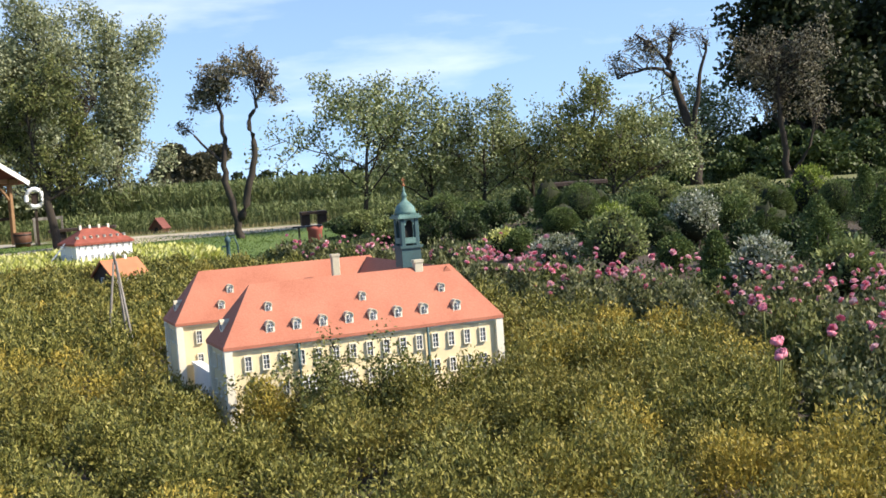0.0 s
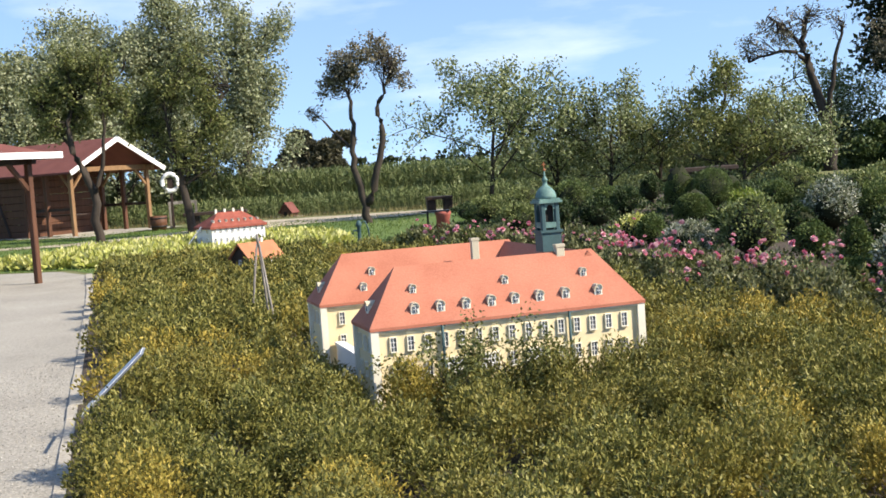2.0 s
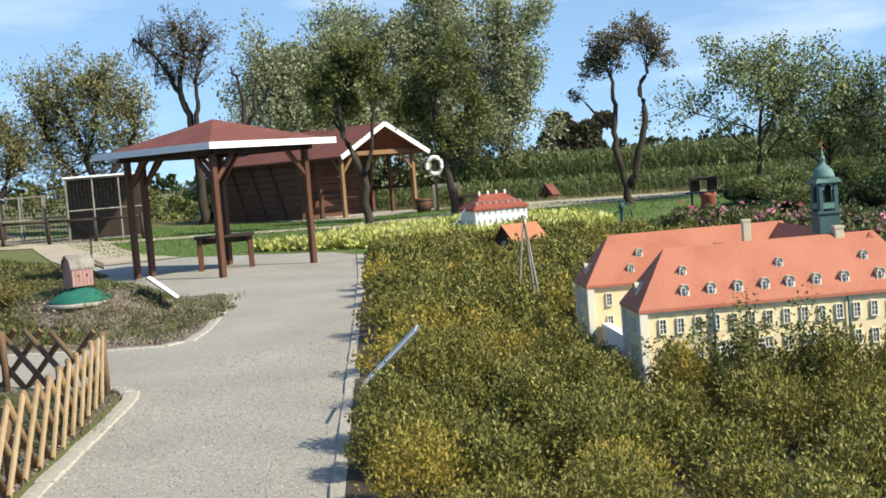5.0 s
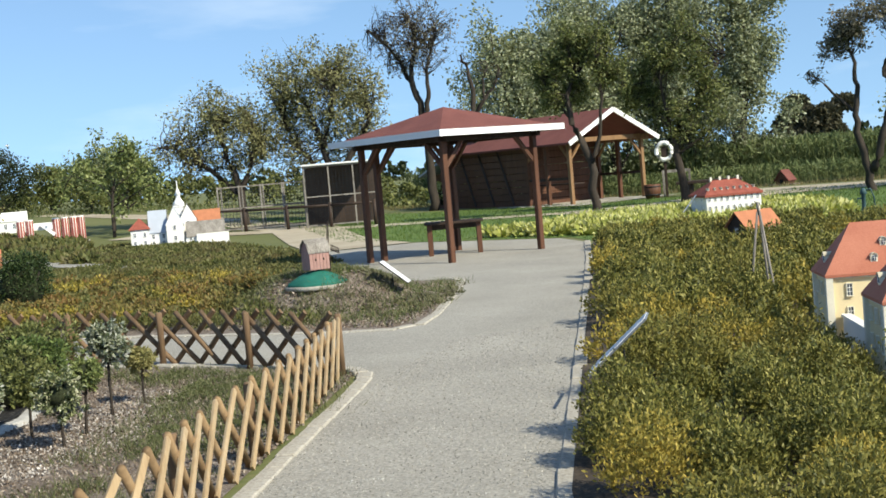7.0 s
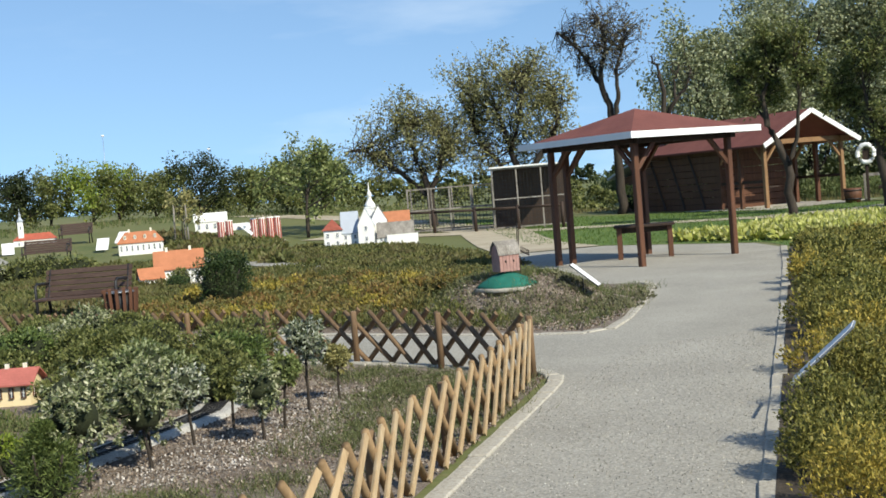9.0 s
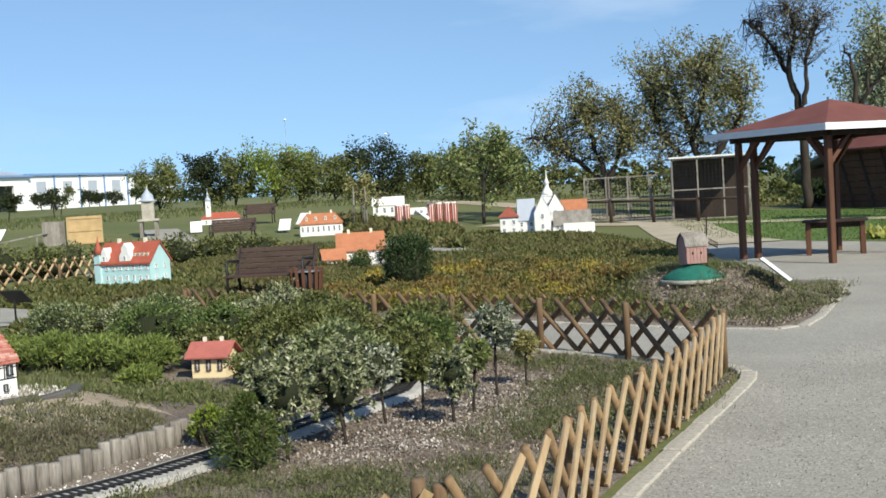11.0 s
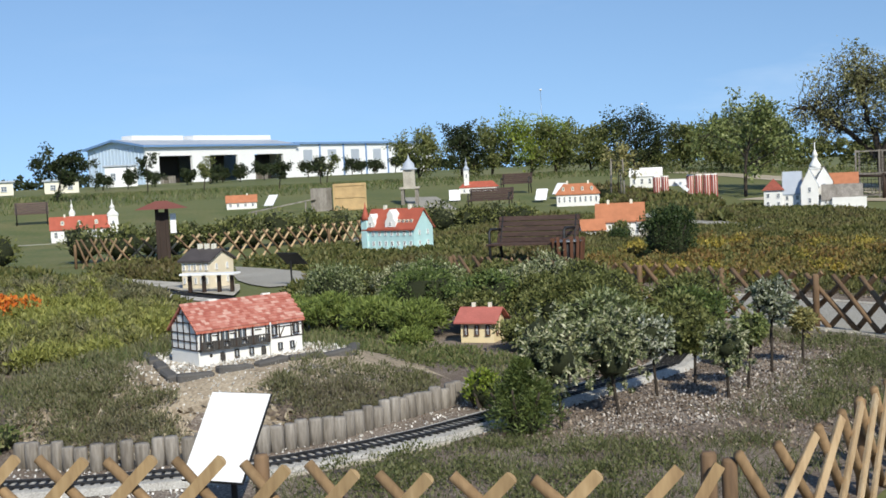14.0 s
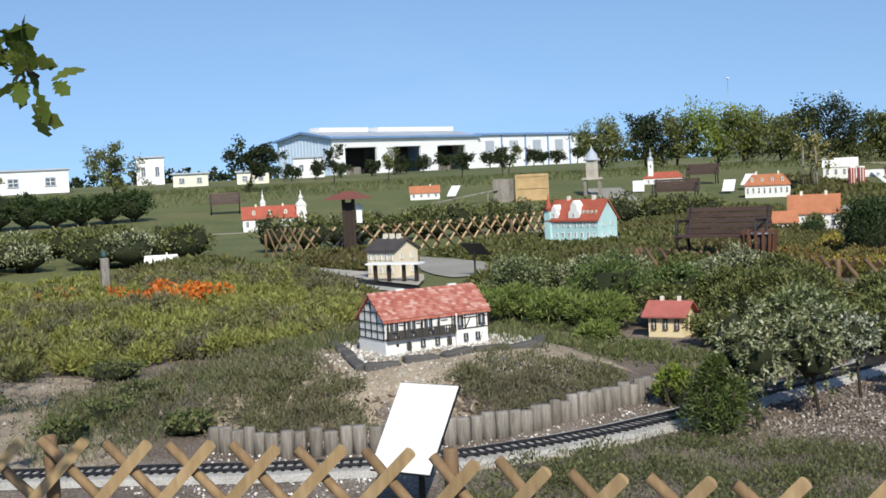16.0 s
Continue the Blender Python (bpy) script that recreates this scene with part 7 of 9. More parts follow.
for i, (x, y, h, w, m) in enumerate([(-6.05, 4.11, 0.64, 0.46, "pale"), (-6.6, 4.42, 0.68, 0.5, "pale"), (-6.07, 4.59, 0.63, 0.5, "pale"), (-6.45, 4.9, 0.62, 0.46, "pale"), (-6.37, 5.2, 0.56, 0.32, "silver"), (-6.5, 5.68, 0.48, 0.28, "shrub"), (-5.96, 5.44, 0.52, 0.33, "pale"), (-6.12, 5.8, 0.54, 0.24, "lightshrub"), (-6.4, 6.35, 0.72, 0.36, "silver"), (-6.46, 6.76, 0.46, 0.22, "autumn")]):
    standard(x, y, h, w, M[m], {"pale": "small standard tree with pale variegated leaves", "silver": "small standard tree with silvery leaves", "lightshrub": "small standard tree with light green leaves", "shrub": "small dark green standard tree", "autumn": "thin small tree with yellowing leaves"}[m], 500 + i)
bush("conifer", -6.11, 3.88, 0.44, 0.36, M["pinegreen"], "small bushy green conifer by the railway", 520, 11000, 0.034, "cone", "conifer", asp=0.2)
bush("garden_shrub", -6.9, 4.15, 0.26, 0.24, M["lime"], "little green shrub by the log wall", 521, 700, 0.035)
for i, (x, y, h, w, m) in enumerate([(-11.4, 5.42, 0.36, 0.6, "limebush"), (-10.83, 5.6, 0.36, 0.62, "limebush"), (-10.22, 5.74, 0.34, 0.58, "limebush"), (-10.2, 6.6, 0.6, 0.7, "conifer"), (-10.95, 6.3, 0.62, 0.8, "conifer"), (-11.9, 6.6, 0.6, 0.7, "pale"), (-10.4, 7.5, 0.66, 0.8, "pale"), (-9.5, 7.2, 0.66, 0.8, "shrub"), (-12.5, 6.1, 0.6, 0.75, "apple"), (-9.75, 6.9, 0.55, 0.6, "shrub"), (-8.9, 6.5, 0.6, 0.66, "shrub"),
                                  (-8.9, 7.0, 0.6, 0.8, "shrub"), (-8.3, 7.4, 0.55, 0.8, "shrub"), (-12.6, 7.4, 0.55, 0.9, "apple"), (-13.4, 6.9, 0.5, 0.8, "shrub"), (-7.8, 6.0, 0.55, 0.7, "apple"), (-12.0, 8.0, 0.5, 0.8, "shrub"), (-11.2, 7.9, 0.5, 0.8, "pale"), (-7.7, 6.9, 0.5, 0.6, "conifer")]):
    bush("garden_shrub", x, y, h, w, M[m], {"limebush": "bright green rounded heather bush", "shrub": "dense dark green garden shrub", "pale": "variegated pale-leaved garden shrub", "apple": "light green garden shrub with yellowing leaves", "conifer": "small dense dark conifer"}[m], 530 + i, 5200 if m == "limebush" else 5600, 0.06 if m == "limebush" else 0.035, asp=0.2 if m == "limebush" else 0.5)

for i, (x, y, h, w, m) in enumerate([(-9.6, 5.3, 0.18, 0.36, "limebush"), (-11.9, 5.3, 0.26, 0.45, "limebush"), (-10.0, 6.3, 0.42, 0.6, "shrub"), (-9.3, 6.6, 0.45, 0.7, "shrub"), (-8.7, 5.9, 0.3, 0.5, "shrub"), (-8.4, 6.4, 0.5, 0.6, "shrub"), (-12.4, 5.5, 0.3, 0.55, "limebush"), (-7.4, 6.4, 0.5, 0.6, "shrub")]):
    bush("garden_shrub", x, y, h, w, M[m], {"limebush": "bright green rounded heather bush", "shrub": "dense dark green garden shrub", "pale": "variegated pale-leaved garden shrub"}[m], 560 + i, 3200, 0.05 if m == "limebush" else 0.036, asp=0.2 if m == "limebush" else 0.5)
shrub_carpet("dry_heather", [(-8.0, 4.6), (-9.2, 4.4), (-12, 5.0), (-11.8, 5.9), (-9.6, 5.5), (-8.2, 5.6), (-7.4, 5.2)], 160, 50, 0.1, 0.14, 0.04, M["grassblade"], "thin dry heather round the small house", 34, lift=1.0, asp=0.25, category="heather")
chips("soil_chips", [(-7.6, 0.9), (-7.2, 0.4), (-7.9, -0.9), (-9.2, -2.2), (-11.5, -1.0), (-11.6, 0.5), (-10.9, 1.0), (-9.6, 1.7)], 5000, 0.025, M["chip"], "small chips strewn over the dry soil", 35)
for i, (x, y, w) in enumerate([(-9.3, 1.3, 0.5), (-8.8, 0.9, 0.45), (-8.3, 0.6, 0.35), (-9.7, 0.2, 0.4), (-8.0, 1.3, 0.4), (-10.6, 1.3, 0.5)]):
    bush("weed_tuft", x, y, 0.16, w, M["grassblade"], "low grey-green weed on the dry soil", 580 + i, 900, 0.03, category="weed", stemmed=False)
shrub_carpet("slope_heather", [(-9.3, 1.9), (-9.6, 2.6), (-9.5, 3.8), (-9.3, 4.6), (-10.6, 4.8), (-11.2, 3.4), (-10.8, 2.2), (-10.2, 1.5)], 260, 80, 0.17, 0.15, 0.036, M["greyheather"], "dry grey-green heather on the mound's side", 39, lift=1.2, asp=0.25, category="heather")
shrub_carpet("low_weeds", [(-4.6, 2.4), (-5.3, 1.9), (-6.1, 2.6), (-6.1, 3.6), (-5.2, 4.2), (-4.5, 3.6)], 120, 90, 0.12, 0.13, 0.022, M["weed"], "low grey-green weeds inside the fence", 40, lift=0.8, category="weeds", vary=0.8)
shrub_carpet("low_weeds", [(-4.6, 5.6), (-5.2, 5.2), (-6.4, 7.0), (-7.8, 8.0), (-5.5, 7.8), (-5.1, 7.2)], 60, 80, 0.1, 0.13, 0.022, M["weed"], "low grey-green weeds by the fence corner", 41, lift=0.8, category="weeds", vary=0.8)
shrub_carpet("low_weeds", [(-7.9, 4.5), (-8.4, 4.2), (-10, 4.8), (-9.6, 5.4), (-8.2, 5.5)], 50, 60, 0.08, 0.12, 0.024, M["weed"], "low grey-green weeds beside the bank", 42, lift=0.8, category="weeds", vary=0.8)
chips("bank_rubble", [(-7.3, 1.5), (-7.0, 2.2), (-7.0, 3.3), (-7.4, 4.2), (-7.7, 3.6), (-7.65, 2.5), (-8.6, 2.35), (-8.9, 2.0), (-8.4, 1.4)], 1400, 0.05, M["rubble"], "sandy clods and stones on the bank", 45)
# ---- the model village beyond the cross path ----
def bench(x, y, yaw, label, w=1.35, z=None, group=""):
    ob = thing("garden_bench", pose(x, y, float(height(x, y)) if z is None else z, 0, 0, yaw), label, "bench", group)
    for i in range(4):
        Geo().box((0, -0.18 + 0.11 * i, 0.42), (w, 0.095, 0.03), ch=0.006).out("seat_slat", M["benchwood"], ob)
    for i in range(5):
        m = Matrix.Translation((0, 0.24 + 0.03 * i, 0.47 + 0.082 * i)) @ Matrix.Rotation(radians(-17), 4, "X")
        Geo().box((0, 0, 0), (1, 1, 1), m=m @ Matrix.Diagonal((w, 0.026, 0.072, 1))).out("back_slat", M["benchwood"], ob)
    for s in (-1, 1):
        x0 = s * (w / 2 - 0.06)
        g = Geo().tube([(x0, -0.2, 0), (x0, -0.2, 0.62), (x0, -0.14, 0.66), (x0, 0.24, 0.64)], [0.022] * 4, 6)
        g.tube([(x0, 0.3, 0), (x0, 0.22, 0.4), (x0, 0.38, 0.84)], [0.024] * 3, 6)
        g.tube([(x0, -0.2, 0.4), (x0, 0.22, 0.4)], [0.018, 0.018], 6)
        g.out("side_frame", M["iron"], ob)
    return ob


bench(-15.3, 11.08, 30, "weathered brown slatted bench with iron sides", 1.36)
bench(-35.0, 24.5, 40, "dark brown bench seen from afar", 1.6)
bench(-41.0, 30.2, 40, "dark brown bench seen from afar", 1.3)
bench(-46.2, 11.6, 75, "dark brown bench on the far grass", 1.2)


def litter_bin(x, y):
    ob = thing("litter_bin", pose(x, y, 0.0), "round litter bin of reddish wooden slats", "litter bin")
    Geo().lathe((0, 0, 0.06), [(0.17, 0), (0.2, 0.42), (0.185, 0.42), (0.16, 0.02)], 16).out("liner", M["iron"], ob)
    for i in range(14):
        a = 2 * math.pi * i / 14
        Geo().tube([(0.2 * math.cos(a), 0.2 * math.sin(a), 0.04), (0.24 * math.cos(a), 0.24 * math.sin(a), 0.52)], [0.03, 0.032], 4, False).out("slat", M["darkwood"], ob)
    Geo().lathe((0, 0, 0.46), [(0.225, 0), (0.235, 0), (0.24, 0.02), (0.225, 0.02)], 18).out("hoop", M["steel"], ob)


litter_bin(-14.5, 11.15)


def kiosk(x, y, yaw):
    ob = thing("notice_post", pose(x, y, 0.0, 0, 0, yaw) @ Matrix.Diagonal((1, 1, 1.08, 1)), "dark wooden notice post with a small red roof", "notice post")
    for dx in (-0.09, 0.09):
        Geo().box((dx, 0, 0.55), (0.07, 0.07, 1.1), ch=0.006).out("post", M["blackwood"], ob)
    Geo().box((0, 0, 0.62), (0.12, 0.03, 0.8)).out("panel", M["blackwood"], ob)
    Geo().add([(-0.48, -0.3, 1.08), (0.48, -0.3, 1.08), (0.48, 0.3, 1.08), (-0.48, 0.3, 1.08), (-0.1, 0, 1.22), (0.1, 0, 1.22)], [(0, 1, 5, 4), (2, 3, 4, 5), (1, 2, 5), (3, 0, 4), (3, 2, 1, 0)]).out("roof", M["redroof"], ob)
    Geo().box((0.2, -0.02, 0.82), (0.11, 0.012, 0.34)).out("notice", M["panel"], ob, "white notice sheet")


kiosk(-22.3, 7.75, 68)


def spire(ob, x, y, z, w, h, wall="white", cap="copper"):
    t = Geo().box((x, y, z + h * 0.3), (w, w, h * 0.6)).out("tower", M[wall], ob)
    for k in range(4):
        m = Matrix.Translation((x, y, z + h * 0.42)) @ Matrix.Rotation(k * math.pi / 2, 4, "Z") @ Matrix.Translation((0, w / 2 + 0.001, 0))
        window(t, m, w * 0.22, h * 0.1, "whitepaint", (1, 0))
    g = Geo().box((x, y, z + h * 0.605), (w * 1.15, w * 1.15, h * 0.02))
    g.lathe((x, y, z + h * 0.615), [(w * 0.62, 0), (w * 0.56, h * 0.04), (w * 0.3, h * 0.1), (w * 0.22, h * 0.12), (w * 0.22, h * 0.17), (w * 0.3, h * 0.18), (w * 0.2, h * 0.22), (w * 0.06, h * 0.27), (w * 0.03, h * 0.385)], 8)
    g.out("spire", M[cap], t)
    return t


def white_castle():
    ob = thing("model_white_castle", pose(-24.3, 28.6, 0.0, 0, 0, 38), "white model castle with steep gables, a spire and mixed roofs", "model castle")

    def wing(x, y, L, W, wall, rise, roof, along_x=True):
        c = Geo()
        vs = [(s * L / 2, v, z) for s in (-1, 1) for v, z in ((-W / 2, 0), (W / 2, 0), (W / 2, wall), (0, wall + rise), (-W / 2, wall))]
        m = Matrix.Translation((x, y, 0)) @ Matrix.Rotation(0 if along_x else math.pi / 2, 4, "Z")
        c.add([m @ Vector(p) for p in vs], [(0, 4, 3, 2, 1), (5, 6, 7, 8, 9), (0, 5, 9, 4), (1, 2, 7, 6), (0, 1, 6, 5)])
        w = c.out("wing", M["white"], ob)
        o, k, t = 0.03, rise / (W / 2), 0.025
        a, b, z = L / 2 - 0.02, W / 2 + o, wall - o * k
        vs = []
        for s in (-1, 1):
            vs += [(s * a, -b, z), (s * a, 0, wall + rise), (s * a, b, z), (s * a, b, z + t), (s * a, 0, wall + rise + t), (s * a, -b, z + t)]
        Geo().add([m @ Vector(p) for p in vs], [(5, 4, 3, 2, 1, 0), (6, 7, 8, 9, 10, 11), (0, 6, 11, 5), (5, 11, 10, 4), (4, 10, 9, 3), (3, 9, 8, 2), (1, 7, 6, 0), (2, 8, 7, 1)]).out("roof", M[roof], w)
        n = max(2, int(L / 0.3))
        for i in range(n):
            u = -L / 2 + L * (i + 0.5) / n
            for zz in (wall * 0.3, wall * 0.7):
                window(w, m @ on_wall(u, -W / 2 - 0.002, zz, 0), 0.07, 0.12, "whitepaint", (1, 1))
        for zz in (wall * 0.4, wall * 0.85):
            window(w, m @ on_wall(-L / 2 - 0.002, 0, zz, 3), 0.07, 0.12, "whitepaint", (1, 1))
        return w

    block = Geo().box((-1.1, 0, 0.31), (0.54, 0.56, 0.62)).out("wing", M["white"], ob)
    hip_roof(-1.37, -0.28, -0.83, 0.28, 0.625, 0.95, 0.05, 0.26).out("roof", M["castleroof"], block)
    for u in (-0.15, 0.15):
        for zz in (0.2, 0.45):
            window(block, on_wall(-1.1 + u, -0.282, zz, 0), 0.07, 0.12, "whitepaint", (1, 1))
    wing(-0.56, 0.1, 0.6, 0.6, 0.52, 0.6, "greyroof")
    wing(-0.05, 0.0, 1.0, 0.5, 0.7, 0.5, "greyroof", False)
    wing(0.35, 0.4, 0.8, 0.5, 0.8, 0.45, "tiledark", False)
    wing(0.85, 0.35, 1.0, 0.7, 0.62, 0.4, "tileorange")
    wing(0.85, -0.3, 1.2, 0.55, 0.3, 0.4, "greywood")
    Geo().box((1.05, -0.65, 0.17), (0.95, 0.12, 0.34)).out("front_wall", M["white"], ob)
    spire(ob, 0.1, 0.5, 0.0, 0.3, 2.0, "white", "white")
    Geo().box((0, 0.1, -0.03), (3.1, 1.9, 0.08)).out("plinth", M["kerb"], ob)


white_castle()


def silos():
    ob = thing("model_silos", pose(-32.3, 31.2, 0.24, 0, 0, 45), "model silos with red and white striped sides", "model silos")
    for x in (-0.9, -0.6, 0.3, 0.6, 0.9, 1.15):
        h = 0.85
        s = Geo().lathe((x, 0, 0), [(0.13, 0), (0.13, h), (0.11, h + 0.03)], 14).out("silo", M["white"], ob)
        for k in range(4):
            a = radians(-160 + 40 * k)
            Geo().box((x + 0.131 * math.cos(a), 0.131 * math.sin(a), h / 2), (0.06, 0.012, h * 0.98), math.degrees(a) + 90).out("stripe", M["brick"], s)
    Geo().box((-0.15, 0.05, 0.62), (0.9, 0.2, 0.25)).out("conveyor_house", M["white"], ob)
    m = Matrix.Translation((0.0, -0.15, 0.5)) @ Matrix.Rotation(radians(-48), 4, "Y")
    Geo().box((0, 0, 0), (1, 1, 1), m=m @ Matrix.Diagonal((0.12, 0.1, 0.6, 1))).out("chute", M["panel"], ob)
    Geo().box((0.1, 0, -0.04), (2.6, 0.6, 0.08)).out("plinth", M["kerb"], ob)


silos()
gable_house("model_hall", pose(-37.8, 34.6, 0.6, 0, 0, 45), 1.3, 0.7, 0.5, 0.3, "white", "white", "white model hall with curved gables", cols=4, chimneys=0, front_gables=3)
gable_house("model_mansion", pose(-34.0, 27.7, 0.2, 0, 0, 48), 1.5, 0.8, 0.45, 0.36, "white", "tileorange", "white model mansion with an orange roof", cols=8, dormers=4, chimneys=2, gable_windows=2, hip=0.35)
gable_house("model_mill_house", pose(-19.4, 16.6, 0.12, 0, 0, 48), 0.95, 0.56, 0.32, 0.32, "white", "tileorange", "white model watermill with an orange roof", cols=4, chimneys=2, base="kerb")
gable_house("model_barn", pose(-19.55, 15.95, 0.05, 0, 0, 60), 0.45, 0.36, 0.24, 0.18, "white", "tileorange", "small white model barn with an orange roof", cols=2, chimneys=0)


def mill_wheel():
    ob = thing("mill_wheel", pose(-18.75, 16.75, 0.07, 0, 0, 48), "dark wooden mill wheel beside the model watermill", "mill wheel")
    g = Geo()
    for y in (-0.04, 0.04):
        p = [(0.17 * math.cos(2 * math.pi * i / 18), y, 0.17 + 0.17 * math.sin(2 * math.pi * i / 18)) for i in range(19)]
        g.tube(p, [0.014] * 19, 5)
    g.out("rim", M["blackwood"], ob)
    for i in range(9):
        a = 2 * math.pi * i / 9
        Geo().tube([(0, 0, 0.17), (0.17 * math.cos(a), 0, 0.17 + 0.17 * math.sin(a))], [0.009, 0.009], 5).out("spoke", M["blackwood"], ob)


mill_wheel()
tq = gable_house("model_town_hall", pose(-21.5, 12.45, 0.1, 0, 0, 22), 1.25, 0.66, 0.42, 0.36, "turquoise", "tilered", "turquoise model town hall with a red roof and white gables", cols=8, rows=2, chimneys=2, front_gables=0, gable_windows=2, base="white")
for x, w, h in ((-0.45, 0.2, 0.32), (0.05, 0.26, 0.4)):
    g = Geo()
    pts = [(x - w / 2, 0.4), (x + w / 2, 0.4), (x + w / 2, 0.4 + h * 0.4), (x + w * 0.3, 0.4 + h * 0.55), (x + w * 0.28, 0.4 + h * 0.75), (x, 0.4 + h), (x - w * 0.28, 0.4 + h * 0.75), (x - w * 0.3, 0.4 + h * 0.55), (x - w / 2, 0.4 + h * 0.4)]
    n = len(pts)
    g.add([(a, -0.335, b) for a, b in pts] + [(a, -0.1, b) for a, b in pts], [tuple(range(n)), tuple(range(2 * n - 1, n - 1, -1))] + [(i, n + i, n + (i + 1) % n, (i + 1) % n) for i in range(n)])
    fg = g.out("front_gable", M["white"], tq)
    window(fg, on_wall(x, -0.336, 0.5, 0), 0.05, 0.08, "whitepaint", (1, 1))
tw = Geo().box((-0.6, -0.3, 0.3), (0.14, 0.14, 0.6)).out("turret", M["turquoise"], tq)
Geo().lathe((-0.6, -0.3, 0.6), [(0.11, 0), (0.06, 0.12), (0.02, 0.26), (0.004, 0.36)], 8).out("turret_roof", M["tilered"], tw)
for i in range(4):
    dormer(tq, Matrix.Translation((0.22 + 0.1 * i, -0.26, 0.52)) @ Matrix.Rotation(math.pi, 4, "Z"), 0.055, 0.07)


def red_tower():
    ob = thing("model_tower_castle", pose(-43.2, 29.6, 0.66, 0, 0, 52) @ Matrix.Diagonal((0.7, 0.7, 0.72, 1)), "model castle with a tall white tower and red roofs", "model castle")
    g = Geo().box((0.3, 0, 0.2), (2.4, 0.7, 0.4))
    g.out("wall", M["white"], ob)
    hip_roof(-0.9, -0.35, 1.5, 0.35, 0.4, 0.75, 0.04, 0.4).out("roof", M["tilered"], ob)
    spire(ob, -0.45, -0.1, 0.3, 0.3, 1.9, "white", "greyroof")
    for i in range(6):
        window(ob, on_wall(-0.6 + 0.36 * i, -0.351, 0.2, 0), 0.1, 0.16, "whitepaint", (1, 1))


red_tower()


def grey_tower():
    ob = thing("model_stone_tower", pose(-41.1, 25.0, 0.42, 0, 0, 55), "grey model stone tower on open legs", "model tower")
    for x in (-0.28, 0.28):
        for y in (-0.28, 0.28):
            Geo().box((x, y, 0.32), (0.12, 0.12, 0.64)).out("leg", M["greywood"], ob)
    Geo().box((0, 0, 0.68), (0.8, 0.8, 0.08)).out("platform", M["kerb"], ob)
    Geo().box((0, 0, 1.05), (0.46, 0.46, 0.68)).out("shaft", M["kerb"], ob)
    Geo().lathe((0, 0, 1.39), [(0.34, 0), (0.34, 0.04), (0.24, 0.08), (0.22, 0.24), (0.12, 0.34), (0.04, 0.46), (0.01, 0.6)], 10).out("cap", M["greyroof"], ob)


grey_tower()
gable_house("model_farmhouse", pose(-45.9, 19.9, 0.55, 0, 0, 66), 1.2, 0.5, 0.3, 0.25, "white", "tileorange", "small white model farmhouse on the grass", cols=4, chimneys=1)
rf = gable_house("model_abbey", pose(-37.7, 10.8, 0.04, 0, 0, 74), 1.7, 0.55, 0.42, 0.34, "white", "tilered", "white model abbey with red roofs and two onion towers", cols=6, dormers=3, chimneys=2, gable_windows=2)
spire(rf, 1.0, -0.1, 0.0, 0.3, 1.25, "white", "white")
spire(rf, -0.2, 0.2, 0.2, 0.16, 1.1, "white", "white")
Geo().box((0, -0.1, -0.08), (3.6, 1.4, 0.16)).out("plinth", M["kerb"], rf)


def crates():
    ob = thing("wooden_crate", pose(-41.4, 22.1, 0.36, 0, 0, 60), "large pale plywood crate beside a dark shed", "crate")
    Geo().box((0.3, 0, 0.52), (1.25, 0.8, 1.04)).out("box", M["plank"], ob)
    for z in (0.06, 0.52, 0.98):
        Geo().box((0.3, -0.41, z), (1.27, 0.03, 0.07)).out("batten", M["plank"], ob)
    for x in (-0.3, 0.9):
        Geo().box((x, -0.412, 0.52), (0.07, 0.03, 1.04)).out("batten", M["plank"], ob)
    Geo().box((-0.8, 0.1, 0.45), (0.8, 0.7, 0.9)).out("side_box", M["greywood"], ob)
    m = Matrix.Translation((-2.3, -0.3, 0.3)) @ Matrix.Rotation(radians(-9), 4, "Y")
    Geo().box((0, 0, 0), (1, 1, 1), m=m @ Matrix.Diagonal((2.6, 0.14, 0.05, 1))).out("plank", M["greywood"], ob)
    for x, h in ((-3.3, 0.14), (-1.4, 0.42)):
        Geo().box((x, -0.3, h / 2), (0.06, 0.06, h)).out("trestle", M["greywood"], ob)


crates()
for x, y, yaw, l in ((-44.6, 20.6, 30, 0.35), (-36.5, 28.0, 40, 0.3), (-40.3, 26.6, 55, 0.25), (-37.0, 29.3, 20, 0.4)):
    board("sign_board", pose(x, y, float(height(x, y)), 0, 0, yaw), 0.45, 0.6, "white tilted sign board among the models", l, 45)


def support_posts():
    ob = thing("tree_stakes", pose(-33.7, 29.4, 0.25), "three pale stakes tied round a young tree", "stakes")
    for a in (0, 120, 240):
        Geo().tube([(0.3 * math.cos(radians(a)), 0.3 * math.sin(radians(a)), 0), (0.25 * math.cos(radians(a)), 0.25 * math.sin(radians(a)), 1.6)], [0.035, 0.03], 7).out("stake", M["greywood"], ob)
    for a in (60, 180, 300):
        p, q = radians(a - 60), radians(a + 60)
        Geo().tube([(0.26 * math.cos(p), 0.26 * math.sin(p), 1.5), (0.26 * math.cos(q), 0.26 * math.sin(q), 1.5)], [0.02, 0.02], 5).out("crossbar", M["greywood"], ob)


support_posts()
tree("young_tree", -33.7, 29.4, 2.4, 0.8, M["autumn"], "young tree tied between pale stakes", 601, trunk=0.03, fork=0.5, leaves=700, leaf=0.12)


